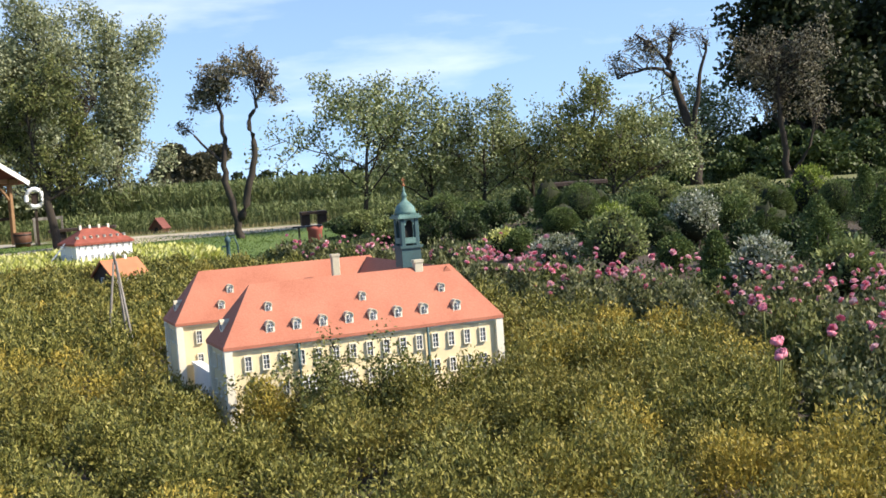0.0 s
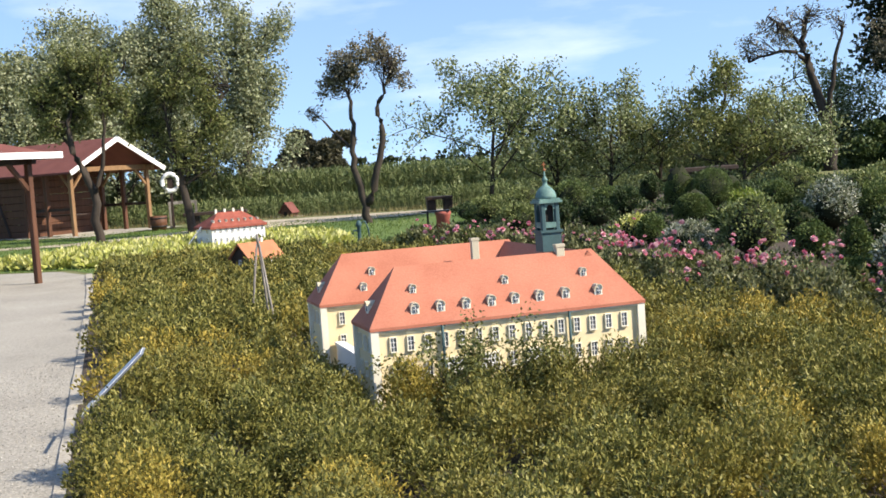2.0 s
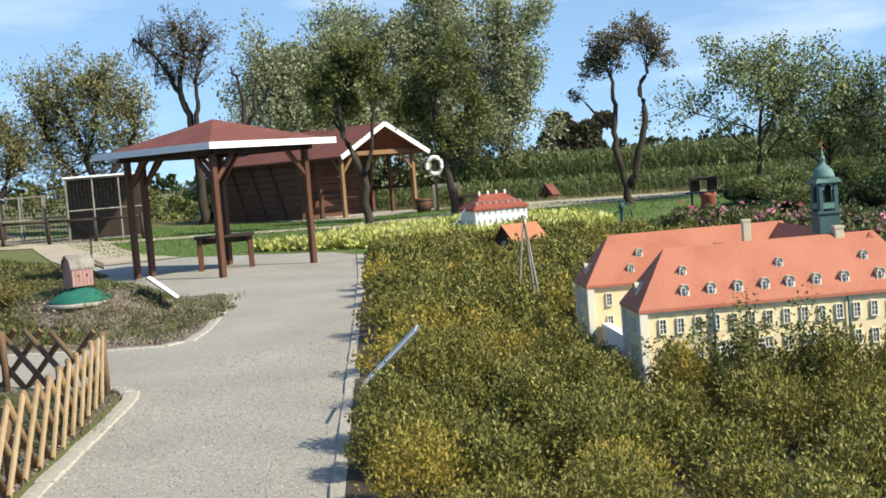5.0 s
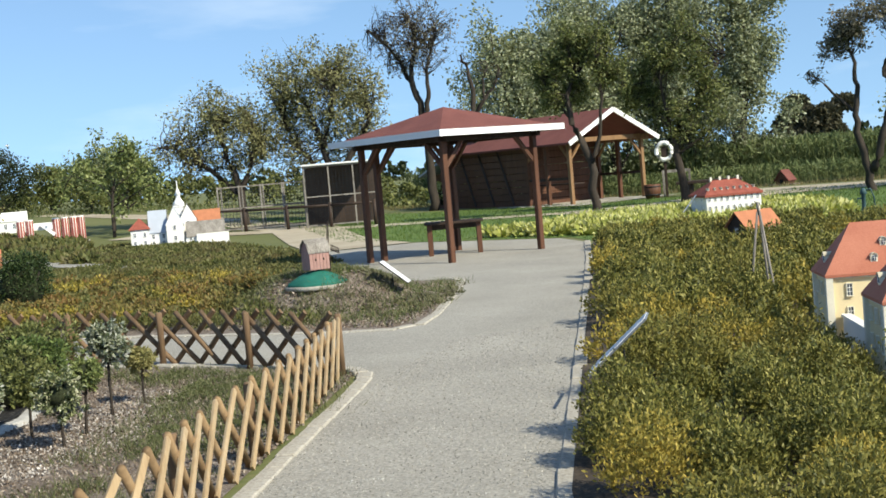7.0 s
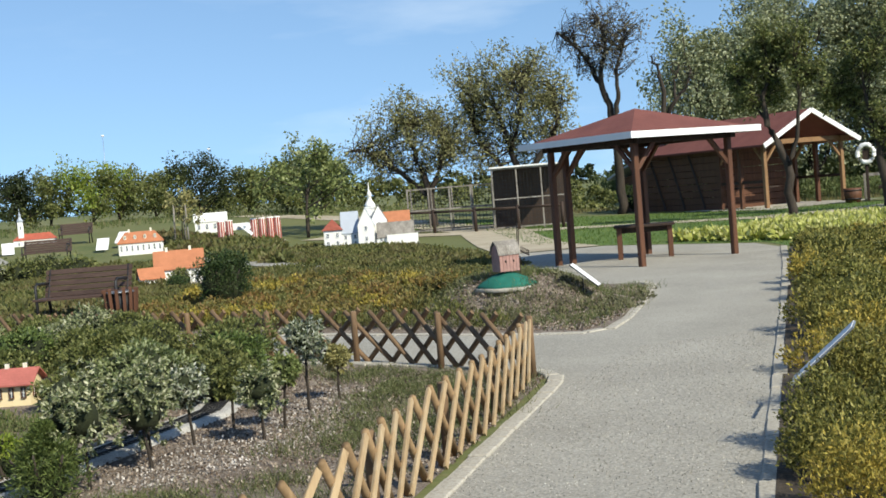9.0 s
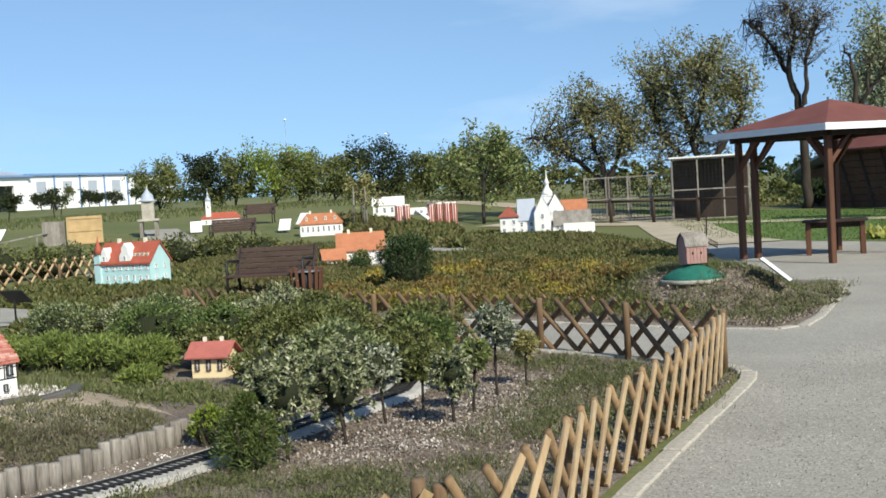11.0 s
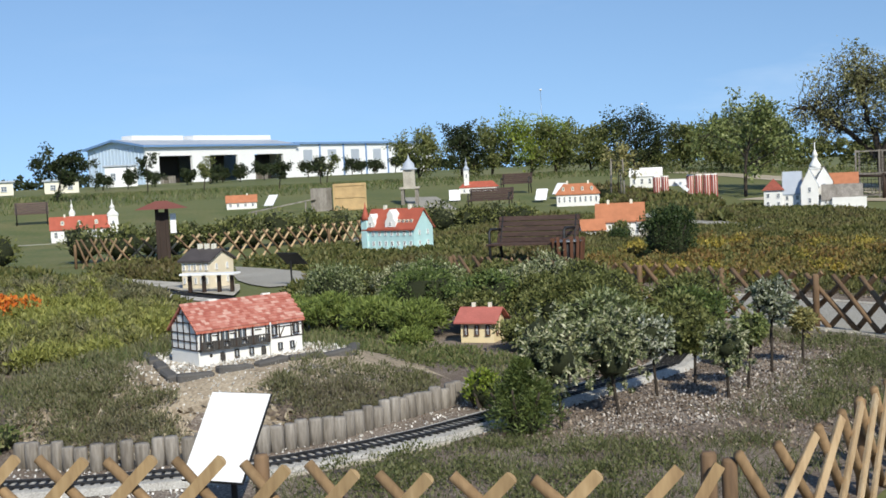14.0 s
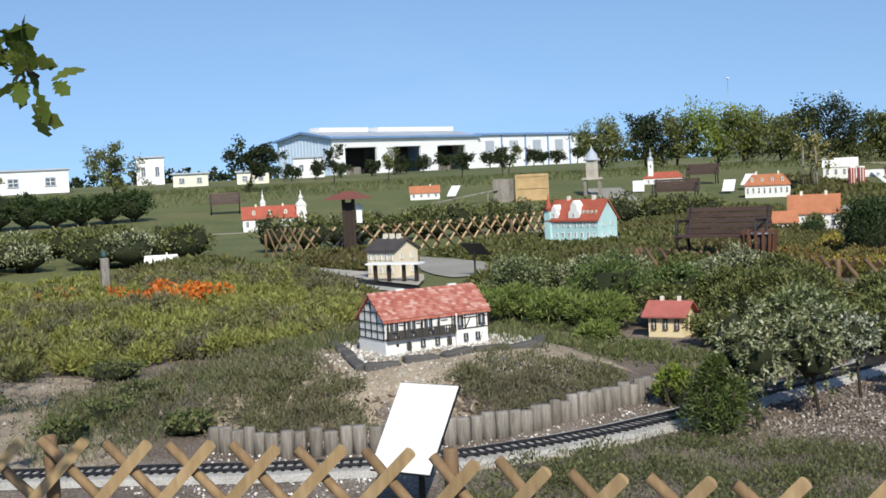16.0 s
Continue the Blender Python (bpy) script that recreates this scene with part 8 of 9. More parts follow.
def post_with_bird(x, y):
    ob = thing("weathered_post", pose(x, y, 0.0), "short weathered wooden post with a small finial", "post")
    Geo().box((0, 0, 0.32), (0.11, 0.11, 0.64), ch=0.01).out("shaft", M["greywood"], ob)
    Geo().lathe((0, 0, 0.64), [(0.02, 0), (0.05, 0.03), (0.03, 0.07), (0.01, 0.11)], 8).out("finial", M["copperdark"], ob)


post_with_bird(-17.35, 2.35)
gable_house("model_pavilion", pose(-24.1, 4.5, 0.0, 0, 0, 75), 0.55, 0.35, 0.12, 0.12, "white", "white", "low white model pavilion among shrubs", cols=3, chimneys=1)
bush("conifer", -13.6, 12.35, 0.95, 0.86, M["darkgreen"], "broad dense dark conifer by the watermill", 610, 8000, 0.04, "round", "conifer")
bush("garden_shrub", -17.9, 15.2, 0.36, 0.4, M["darkgreen"], "round dark shrub before the watermill", 612, 1200, 0.045)
stones("rockery_stone", [(-17.2, 13.9), (-17.6, 14.5), (-18.1, 15.0), (-18.6, 15.4)], "grey stone of the rockery below the watermill", 0.22, 77, "kerb", 0.03, 0.1)
bush("garden_shrub", -18.6, 15.9, 0.45, 0.45, M["shrub"], "round dark shrub before the watermill", 611, 900, 0.05)
# low planting between the models
HEATH = [(-7.3, 10.7), (-13, 10.4), (-18, 13), (-20, 19.5), (-14, 18.2), (-11, 16.8), (-9.6, 15.0), (-9.2, 13.4), (-9.0, 11.4)]
MILLSPOT = [(-17.4, 15.3), (-19.9, 14.9), (-20.6, 17.6), (-18.2, 17.8)]
shrub_carpet("autumn_heather", HEATH, 1700, 70, 0.22, 0.18, 0.036, M["bedgreen"], "low heather turning gold and red", 22, avoid=[MILLSPOT], lift=0.8, asp=0.4, category="heather")
shoot_bed("autumn_heather", [(-8.9, 10.7), (-13.2, 10.5), (-15.5, 12.6), (-16.2, 15.4), (-13.4, 16.6), (-10.6, 14.6), (-9.3, 12.6)], 0.42, 0.28, 90, 8, 0.034, (M["redheather"], M["bedgold"]), ("low heather turning red, brown and gold", "golden heather behind the cross path"), 23, gold=0.35, holes=0.08)
grass_tufts("mill_bed_grass", [(-6.5, 10.6), (-6.9, 12.2), (-7.8, 14.8), (-9.2, 15.0), (-9.3, 13.2), (-9.0, 10.6)], 7000, 0.1, 0.007, M["grassblade"], "dry grass round the windmill mound", 24, lean=0.6, tuft=0.12)
chips("bark_chips", [(-6.4, 10.5), (-6.6, 11.8), (-7.6, 14.6), (-8.8, 14.6), (-8.9, 10.5)], 9000, 0.03, M["chip"], "bark chips round the windmill mound", 25)
shrub_carpet("village_planting", [(-15.5, 9.8), (-22.4, 10.2), (-23.6, 14.5), (-31, 22), (-27, 23), (-20.5, 18), (-16.4, 13)], 2100, 50, 0.24, 0.25, 0.055, M["bedgreen"], "low olive green planting between the models", 26, avoid=[turned(-21.5, 12.45, 62, [(-0.8, -1.6), (0.8, -1.6), (0.8, 0.5), (-0.8, 0.5)])], category="plants")
shrub_carpet("village_planting", [(-26, 26), (-22, 22.5), (-30, 27), (-37, 30), (-38, 32.5), (-30, 30.5)], 500, 30, 0.2, 0.3, 0.09, M["bedgreen"], "low olive green planting between the models", 27, category="plants")
shrub_carpet("village_planting", [(-14.2, 5.0), (-17, 5.5), (-20.5, 5.4), (-24, 5.3), (-22, 3.4), (-17.5, 4.6)], 360, 36, 0.22, 0.24, 0.07, M["bedgreen"], "low olive green planting by the station", 28, category="plants")
for poly, n in (([(-14.3, 7.0), (-16.1, 7.6), (-18.8, 9.2), (-21.8, 9.1), (-20.8, 10.8), (-17.0, 10.4), (-14.5, 9.0)], 420), ([(-21.2, 6.5), (-19.0, 6.9), (-18.8, 7.45), (-21.6, 8.6), (-23.1, 9.4), (-23.4, 7.2), (-22.6, 6.4)], 330), ([(-15.6, 6.9), (-14.2, 6.9), (-13.2, 6.6), (-13.6, 7.2), (-15.4, 7.3)], 60)):
    shrub_carpet("village_planting", poly, n, 46, 0.24, 0.22, 0.05, M["bedgreen"], "low olive green planting by the model road", 47, category="plants", vary=0.6)
for i in range(26):
    rng = np.random.default_rng(700 + i)
    t = i / 25
    x, y = -26.3 - 1.2 * math.sin(t * 3) + rng.uniform(-0.4, 0.4), 7.6 + 11.5 * t + rng.uniform(-0.2, 0.2)
    bush("hedge_shrub", x, y, rng.uniform(0.6, 0.85), rng.uniform(0.8, 1.1), M["shrub" if i % 3 else "rose_leaf"], "rounded green shrub in a hedge row behind the fence", 700 + i, 700, 0.09)
for i in range(16):
    rng = np.random.default_rng(760 + i)
    x, y = -25.5 - 5 * rng.random(), -1.5 + 7.2 * (i / 15) + rng.uniform(-0.3, 0.3)
    bush("garden_shrub", x, y, rng.uniform(0.5, 0.75), rng.uniform(0.7, 1.0), M["pale" if i % 4 == 0 else "shrub"], "rounded shrub in the bed beyond the heather", 760 + i, 700, 0.09)
for i in range(9):
    rng = np.random.default_rng(790 + i)
    bush("hedge_shrub", -45.5 + rng.uniform(-0.5, 0.5), 0.4 + 0.95 * i, rng.uniform(1.0, 1.3), 1.35, M["darkgreen"], "dense dark green clipped hedge bush", 790 + i, 2400, 0.11)
sheet("village_path", [(-24.6, 14.2), (-29, 18.0), (-37, 24.5), (-43, 27.5), (-44, 26.5), (-37, 22.6), (-30, 16.6), (-25.5, 13.2)], M["gravel"], 0.02, "grey walk between the models", "path", 2.0)
sheet("village_path", [(-17.5, 20.4), (-23, 24.4), (-29, 27.0), (-36, 31.6), (-37, 30.8), (-29.5, 25.6), (-24, 22.8), (-18.3, 19.2)], M["gravel"], 0.02, "grey walk between the models", "path", 2.0)
shrub_carpet("castle_planting", [(-12.5, 19.0), (-16, 22.5), (-21.5, 27.2), (-23.5, 28.0), (-27.5, 29.2), (-25.5, 25.0), (-18.5, 20.4)], 1100, 56, 0.13, 0.2, 0.045, M["bedgreen"], "low brown-green heather before the white castle", 36, category="heather")
shrub_carpet("mound_plants", [(-6.6, 10.9), (-7.2, 11.3), (-8.0, 11.0), (-8.9, 11.3), (-9.2, 12.6), (-8.6, 13.6), (-7.6, 13.4), (-7.2, 13.9), (-6.7, 12.0)], 130, 60, 0.1, 0.13, 0.03, M["greyheather"], "dry low plants round the windmill mound", 43, avoid=[turned(-8.2, 11.85, 0, [(-0.5, -0.5), (0.5, -0.5), (0.5, 0.5), (-0.5, 0.5)])], lift=1.0, category="plants", vary=0.8)
for i in range(22):
    rng = np.random.default_rng(900 + i)
    x, y = -24.2 - 5.5 * rng.random(), 0.2 + 5.6 * rng.random()
    bush("garden_shrub", x, y, rng.uniform(0.6, 0.85), rng.uniform(0.9, 1.25), M["shrub" if i % 3 else "pale"], "rounded shrub in the bed beyond the heather", 900 + i, 1300, 0.075)
# ---- the timber hut, aviary and things round the lawn ----
def timber_hut():
    ob = thing("timber_hut", pose(-14.55, 40.9, 0.0, 0, 0, 152.4), "timber hut with a red felt roof and an open porch", "hut")
    W, e, r, L = 1.75, 2.25, 3.15, 7.4
    for x, y in ((0.35, -W), (0.35, W), (1.6, W), (1.6, -W), (2.7, W), (2.7, -W)):
        Geo().box((x, y, e / 2), (0.14, 0.14, e), ch=0.012).out("post", M["darkwood" if x > 1 else "timber"], ob)
    for y in (-W, W):
        Geo().box((L / 2, y, e), (L, 0.14, 0.16)).out("beam", M["timber"], ob)
        for x, s in ((0.35, 1), (2.7, -1)):
            Geo().tube([(x, y, 1.6), (x + s * 0.55, y, e - 0.02)], [0.05, 0.05], 4, False).out("brace", M["timber"], ob)
    Geo().box((0.35, 0, e + 0.02), (0.14, 2 * W, 0.16)).out("beam", M["timber"], ob)
    for s in (-1, 1):
        Geo().tube([(0.35, s * W, 1.55), (0.35, s * (W - 0.6), e)], [0.05, 0.05], 4, False).out("brace", M["timber"], ob)
    # enclosed part: boarded walls
    for x0, y0, x1, y1 in ((2.8, W, 7.1, W), (2.8, -W, 7.1, -W), (2.8, -W, 2.8, W), (7.1, -W, 7.1, W)):
        n = int(math.dist((x0, y0), (x1, y1)) / 0.3)
        a = math.degrees(math.atan2(y1 - y0, x1 - x0))
        for i in range(9):
            Geo().box(((x0 + x1) / 2, (y0 + y1) / 2, 0.13 + 0.25 * i), (math.dist((x0, y0), (x1, y1)), 0.06, 0.235), a, ch=0.01).out("wall_board", M["darkwood"], ob)
    for x in (3.6, 4.8, 6.0):
        Geo().tube([(x, W + 0.05, 0.1), (x + 0.8, W + 0.05, 2.1)], [0.05, 0.05], 4, False).out("frame_strut", M["blackwood"], ob)
    Geo().box((1.6, W, 0.95), (2.4, 0.06, 0.09)).out("rail", M["blackwood"], ob)
    Geo().box((1.6, -W, 0.95), (2.4, 0.06, 0.09)).out("rail", M["blackwood"], ob)
    Geo().box((1.6, W - 0.5, 0.75), (2.2, 0.5, 0.05)).out("shelf", M["blackwood"], ob)
    o = 0.42
    k = (r - e) / W
    z = e - o * k + 0.1
    t = 0.07
    vs = []
    for x in (-0.15, L):
        vs += [(x, -W - o, z), (x, 0, r + 0.1), (x, W + o, z), (x, W + o, z + t), (x, 0, r + 0.1 + t), (x, -W - o, z + t)]
    rf = Geo().add(vs, [(5, 4, 3, 2, 1, 0), (6, 7, 8, 9, 10, 11), (0, 6, 11, 5), (5, 11, 10, 4), (4, 10, 9, 3), (3, 9, 8, 2), (1, 7, 6, 0), (2, 8, 7, 1)]).out("roof", M["redroof"], ob, "red felt roof")
    for s in (-1, 1):
        a, b = Vector((-0.18, 0, r + 0.12)), Vector((-0.18, s * (W + o), z + 0.02))
        q = (b - a).to_track_quat("Z", "X").to_matrix().to_4x4()
        Geo().box((0, 0, 0), (1, 1, 1), m=Matrix.Translation((a + b) / 2) @ q @ Matrix.Diagonal((0.16, 0.04, (b - a).length, 1))).out("verge_board", M["whitepaint"], rf, "white painted verge board")
    # lean-to at the closed end
    Geo().add([(L - 0.3, -W, 0), (L + 1.6, -W, 0), (L + 1.6, W, 0), (L - 0.3, W, 0), (L - 0.3, -W, 1.7), (L + 1.6, -W, 1.4), (L + 1.6, W, 1.4), (L - 0.3, W, 1.7)], [(0, 1, 5, 4), (1, 2, 6, 5), (2, 3, 7, 6), (4, 5, 6, 7)]).out("lean_to", M["darkwood"], ob)
    Geo().add([(L - 0.5, -W - 0.2, 2.2), (L + 1.9, -W - 0.2, 1.4), (L + 1.9, W + 0.4, 1.4), (L - 0.5, W + 0.4, 2.2), (L - 0.5, -W - 0.2, 2.28), (L + 1.9, -W - 0.2, 1.48), (L + 1.9, W + 0.4, 1.48), (L - 0.5, W + 0.4, 2.28)], [(3, 2, 1, 0), (4, 5, 6, 7), (0, 1, 5, 4), (1, 2, 6, 5), (2, 3, 7, 6), (3, 0, 4, 7)]).out("lean_to_roof", M["greyroof"], ob, "grey felt lean-to roof")
    return ob


timber_hut()
sheet("hut_floor", turned(-14.55, 40.9, 152.4, [(-0.9, -2.2), (4, -2.2), (4, 2.6), (-0.9, 2.6)]), M["kerb"], 0.03, "pale paved floor under the hut's porch", "floor")


def life_ring(x, y):
    ob = thing("life_ring_stand", pose(x, y, 0.0, 0, 0, 15), "white life ring on a wooden post by the pond", "life ring")
    Geo().box((0, 0, 0.65), (0.09, 0.09, 1.3), ch=0.008).out("post", M["blackwood"], ob)
    g = Geo()
    p = [(0.27 * math.cos(2 * math.pi * i / 20), -0.08, 1.62 + 0.3 * math.sin(2 * math.pi * i / 20)) for i in range(21)]
    g.tube(p, [0.075] * 21, 8)
    g.out("ring", M["whitepaint"], ob)
    Geo().box((0, -0.03, 1.6), (0.22, 0.04, 0.36), ch=0.006).out("backboard", M["blackwood"], ob)
    Geo().box((0.35, 0.3, 0.9), (1.0, 0.05, 0.1)).box((-0.1, 0.3, 0.45), (0.07, 0.07, 0.9)).box((0.8, 0.3, 0.45), (0.07, 0.07, 0.9)).out("rail", M["greywood"], ob)


life_ring(-12.7, 41.0)


def barrel(x, y):
    ob = thing("wooden_tub", pose(x, y, 0.0), "dark wooden tub beside the hut", "tub")
    Geo().lathe((0, 0, 0), [(0.24, 0), (0.29, 0.25), (0.29, 0.5), (0.26, 0.5), (0.24, 0.1)], 14).out("tub_body", M["darkwood"], ob)
    for z in (0.12, 0.4):
        Geo().lathe((0, 0, z), [(0.292, 0), (0.3, 0), (0.3, 0.04), (0.292, 0.04)], 14).out("hoop", M["iron"], ob)


barrel(-13.1, 40.6)


def duck_house(x, y):
    ob = thing("duck_house", pose(x, y, 0.0, 0, 0, -20) @ Matrix.Diagonal((0.68, 0.68, 0.68, 1)), "small dark red duck house on the shore", "duck house")
    Geo().box((0, 0, 0.02), (1.5, 0.9, 0.05)).out("raft", M["greywood"], ob)
    vs = [(s * 0.35, u, z) for s in (-1, 1) for u, z in ((-0.36, 0.05), (0.36, 0.05), (0.36, 0.3), (0, 0.72), (-0.36, 0.3))]
    vs = [(b, a, c) for a, b, c in vs]
    Geo().add(vs, [(0, 4, 3, 2, 1), (5, 6, 7, 8, 9), (0, 5, 9, 4), (1, 2, 7, 6), (0, 1, 6, 5)]).out("body", M["darkwood"], ob)
    vs = [(x2, y2, z2) for y2 in (-0.42, 0.42) for x2, z2 in ((-0.45, 0.22), (0, 0.78), (0.45, 0.22), (0.45, 0.27), (0, 0.84), (-0.45, 0.27))]
    Geo().add(vs, [(5, 4, 3, 2, 1, 0), (6, 7, 8, 9, 10, 11), (0, 6, 11, 5), (5, 11, 10, 4), (4, 10, 9, 3), (3, 9, 8, 2), (1, 7, 6, 0), (2, 8, 7, 1)]).out("roof", M["redroof"], ob)
    # a flat near-black board in place of a shaded opening
    Geo().box((0, -0.36, 0.18), (0.2, 0.02, 0.26)).out("doorway", M["dark"], ob)


duck_house(-9.5, 45.3)


def log_table(x, y, w, label):
    ob = thing("rustic_table", pose(x, y, float(height(x, y)), 0, 0, 10), label, "table")
    Geo().box((0, 0, 0.46), (w, 0.7, 0.1), ch=0.02).out("top", M["blackwood"], ob)
    for s in (-1, 1):
        Geo().box((s * w * 0.32, 0, 0.2), (0.3, 0.5, 0.42), ch=0.02).out("trestle", M["blackwood"], ob)


log_table(-11.3, 41.4, 2.2, "dark rustic table beyond the lawn")
log_table(-3.4, 41.2, 0.9, "small dark rustic table by the shore")
log_table(4.2, 31.0, 1.6, "dark rustic table under the fruit trees")


def planter(x, y):
    ob = thing("brick_column", pose(x, y, 0.0), "reddish round column with a flat cap among flowers", "column")
    Geo().lathe((0, 0, 0), [(0.15, 0), (0.15, 0.5), (0.17, 0.52), (0.17, 0.58), (0.14, 0.6)], 14).out("shaft", M["brick"], ob)
    Geo().box((-0.15, 0, 0.6), (0.6, 0.3, 0.03)).out("cap", M["iron"], ob)
    Geo().box((-0.33, 0, 0.3), (0.04, 0.04, 0.6)).out("stake", M["blackwood"], ob)


planter(-2.08, 25.3)


def pump(x, y):
    ob = thing("garden_pump", pose(x, y, 0.25), "small dark green cast-iron hand pump", "pump")
    Geo().lathe((0, 0, 0), [(0.06, 0), (0.035, 0.05), (0.035, 0.3), (0.06, 0.32), (0.05, 0.38), (0.02, 0.42)], 10).out("body", M["copperdark"], ob)
    Geo().tube([(0, 0, 0.36), (0.12, 0, 0.4), (0.17, 0, 0.25), (0.18, 0, 0.05)], [0.014] * 4, 6).out("handle", M["copperdark"], ob)
    Geo().tube([(0, 0, 0.24), (-0.1, 0, 0.24), (-0.12, 0, 0.18)], [0.018] * 3, 6).out("spout", M["copperdark"], ob)


pump(-3.33, 21.5)
for i, (x, y, w) in enumerate([(-21.3, 43.6, 1.4), (-22.6, 43.2, 1.2), (-20.2, 44.0, 1.2)]):
    bush("yellow_bush", x, y, 1.15, w, M["yellowleaf"], "bright yellow-leaved bush on the lawn", 810 + i, 900, 0.13)


def aviary(x, y, yaw, w, d, h, label, bays, shut=True):
    ob = thing("aviary", pose(x, y, float(height(x, y)), 0, 0, yaw), label, "aviary")
    for i in range(bays + 1):
        u = -w / 2 + w * i / bays
        for v in (-d / 2, d / 2):
            Geo().box((u, v, h / 2), (0.05, 0.05, h)).out("post", M["greywood"], ob)
    for v in (-d / 2, d / 2):
        for z in (0.08, h * 0.5, h - 0.04):
            Geo().box((0, v, z), (w, 0.035, 0.04)).out("rail", M["greywood"], ob)
    if shut:
        Geo().box((0, d / 2 - 0.06, h / 2), (w, 0.03, h * 0.96)).out("back_wall", M["blackwood"], ob)
    for s in (-1, 1):
        Geo().box((s * w / 2, 0, h - 0.04), (0.06, d, 0.07)).out("rail", M["greywood"], ob)
    g = Geo()
    for i in range(int(w / 0.12)):
        g.box((-w / 2 + 0.12 * i, -d / 2, h / 2), (0.012, 0.012, h))
    for i in range(int(h / 0.12)):
        g.box((0, -d / 2, 0.12 * i), (w, 0.012, 0.012))
    g.out("wire_mesh", M["iron"], ob)
    if shut:
        Geo().box((0, 0, h + 0.03), (w + 0.15, d + 0.2, 0.05)).out("roof", M["whitepaint"], ob, "pale flat roof sheet")


aviary(-22.5, 35.3, 32, 2.5, 1.8, 2.1, "tall wire aviary with a dark back wall", 3)
aviary(-25.6, 34.9, 32, 3.0, 1.2, 1.6, "low open wire pen beside the aviary", 4, False)


def post_rail(line, label):
    ob = thing("rail_fence", pose(0, 0, 0), label, "fence")
    pts = along(line, 1.6)
    for x, y, a in pts:
        z = float(height(x, y))
        Geo().tube([(x, y, z - 0.03), (x, y, z + 0.85)], [0.06, 0.055], 8).out("post", M["blackwood"], ob)
    for (x0, y0, _), (x1, y1, _) in zip(pts, pts[1:]):
        Geo().tube([(x0, y0, float(height(x0, y0)) + 0.75), (x1, y1, float(height(x1, y1)) + 0.75)], [0.045, 0.045], 7).out("rail", M["blackwood"], ob)


post_rail([(-20.6, 34.2), (-25.5, 33.4), (-29.5, 33.6)], "dark round-pole rail before the aviary")

# ---- the warehouse on the bank ----
def warehouse():
    ob = thing("warehouse", pose(-118.3, 42.0, 1.6, 0, 0, 110.6), "long white warehouse with open dark bays and blue eaves", "warehouse")
    L, D, h, r = 22.2, 9.0, 4.25, 5.0
    doors = [(1.7, 6.2), (8.7, 12.8), (15.4, 20.0)]
    x = 0.0
    for a, b in doors + [(L, L)]:
        if a > x:
            Geo().box(((x + a) / 2, 0.1, h / 2), (a - x, 0.3, h)).out("wall", M["whitepaint"], ob)
        if b > a:
            Geo().box(((a + b) / 2, 0.1, h - 0.5), (b - a, 0.3, 1.0)).out("wall", M["whitepaint"], ob)
            # the backing's near-black colour gives the shade deep in the bay
            Geo().box(((a + b) / 2, 2.4, (h - 1) / 2), (b - a + 0.5, 0.1, h - 1)).out("bay_back", M["dark"], ob)
            for q in (0.25, 0.6):
                Geo().box((a + (b - a) * q, 1.6, 0.6), (0.9, 0.8, 1.2)).out("goods_stack", M["greywood"], ob)
        x = b
    Geo().add([(0, 0.2, 0), (0, D, 0), (0, D, h), (0, D / 2, r), (0, 0.2, h)], [(0, 4, 3, 2, 1)]).out("gable_wall", M["bluecladding"], ob)
    for i in range(16):
        Geo().box((-0.04, 0.5 + 0.54 * i, h / 2), (0.06, 0.08, h)).out("cladding_rib", M["bluecladding"], ob)
    Geo().box((L / 2, D, h / 2), (L, 0.2, h)).out("wall", M["bluecladding"], ob)
    vs = []
    for x in (-0.4, L + 0.2):
        vs += [(x, -0.4, h - 0.05), (x, D / 2, r), (x, D + 0.4, h - 0.05), (x, D + 0.4, h + 0.1), (x, D / 2, r + 0.15), (x, -0.4, h + 0.1)]
    rf = Geo().add(vs, [(5, 4, 3, 2, 1, 0), (6, 7, 8, 9, 10, 11), (0, 6, 11, 5), (5, 11, 10, 4), (4, 10, 9, 3), (3, 9, 8, 2), (1, 7, 6, 0), (2, 8, 7, 1)]).out("roof", M["greyroof"], ob)
    Geo().box((L / 2 - 0.1, -0.42, h + 0.02), (L + 0.7, 0.08, 0.22)).out("eaves_strip", M["bluetrim"], rf)
    for s, y0 in ((0, -0.4), (1, D + 0.4)):
        a, b = Vector((-0.45, y0, h + 0.02)), Vector((-0.45, D / 2, r + 0.07))
        q = (b - a).to_track_quat("Z", "X").to_matrix().to_4x4()
        Geo().box((0, 0, 0), (1, 1, 1), m=Matrix.Translation((a + b) / 2) @ q @ Matrix.Diagonal((0.22, 0.08, (b - a).length, 1))).out("verge_strip", M["bluetrim"], rf)
    for a, b in ((1.5, 8.5), (10.0, 22.0)):
        Geo().box(((a + b) / 2, D / 2, r + 0.3), (b - a, 1.6, 0.5)).out("ridge_vent", M["whitepaint"], rf)
    # the lower wing
    w0, w1, hh = L, L + 26.6, 4.3
    Geo().box(((w0 + w1) / 2, 3.2, hh / 2), (w1 - w0, 6.0, hh)).out("wing", M["whitepaint"], ob)
    Geo().box(((w0 + w1) / 2, 3.2, hh + 0.12), (w1 - w0 + 0.4, 6.6, 0.24)).out("wing_roof", M["bluetrim"], ob)
    for i in range(6):
        Geo().box((w0 + 2.2 + 4.3 * i, 0.16, 3.0), (1.5, 0.08, 1.3), ch=0.02).out("window_panel", M["greyroof"], ob, "pale grey window panel")
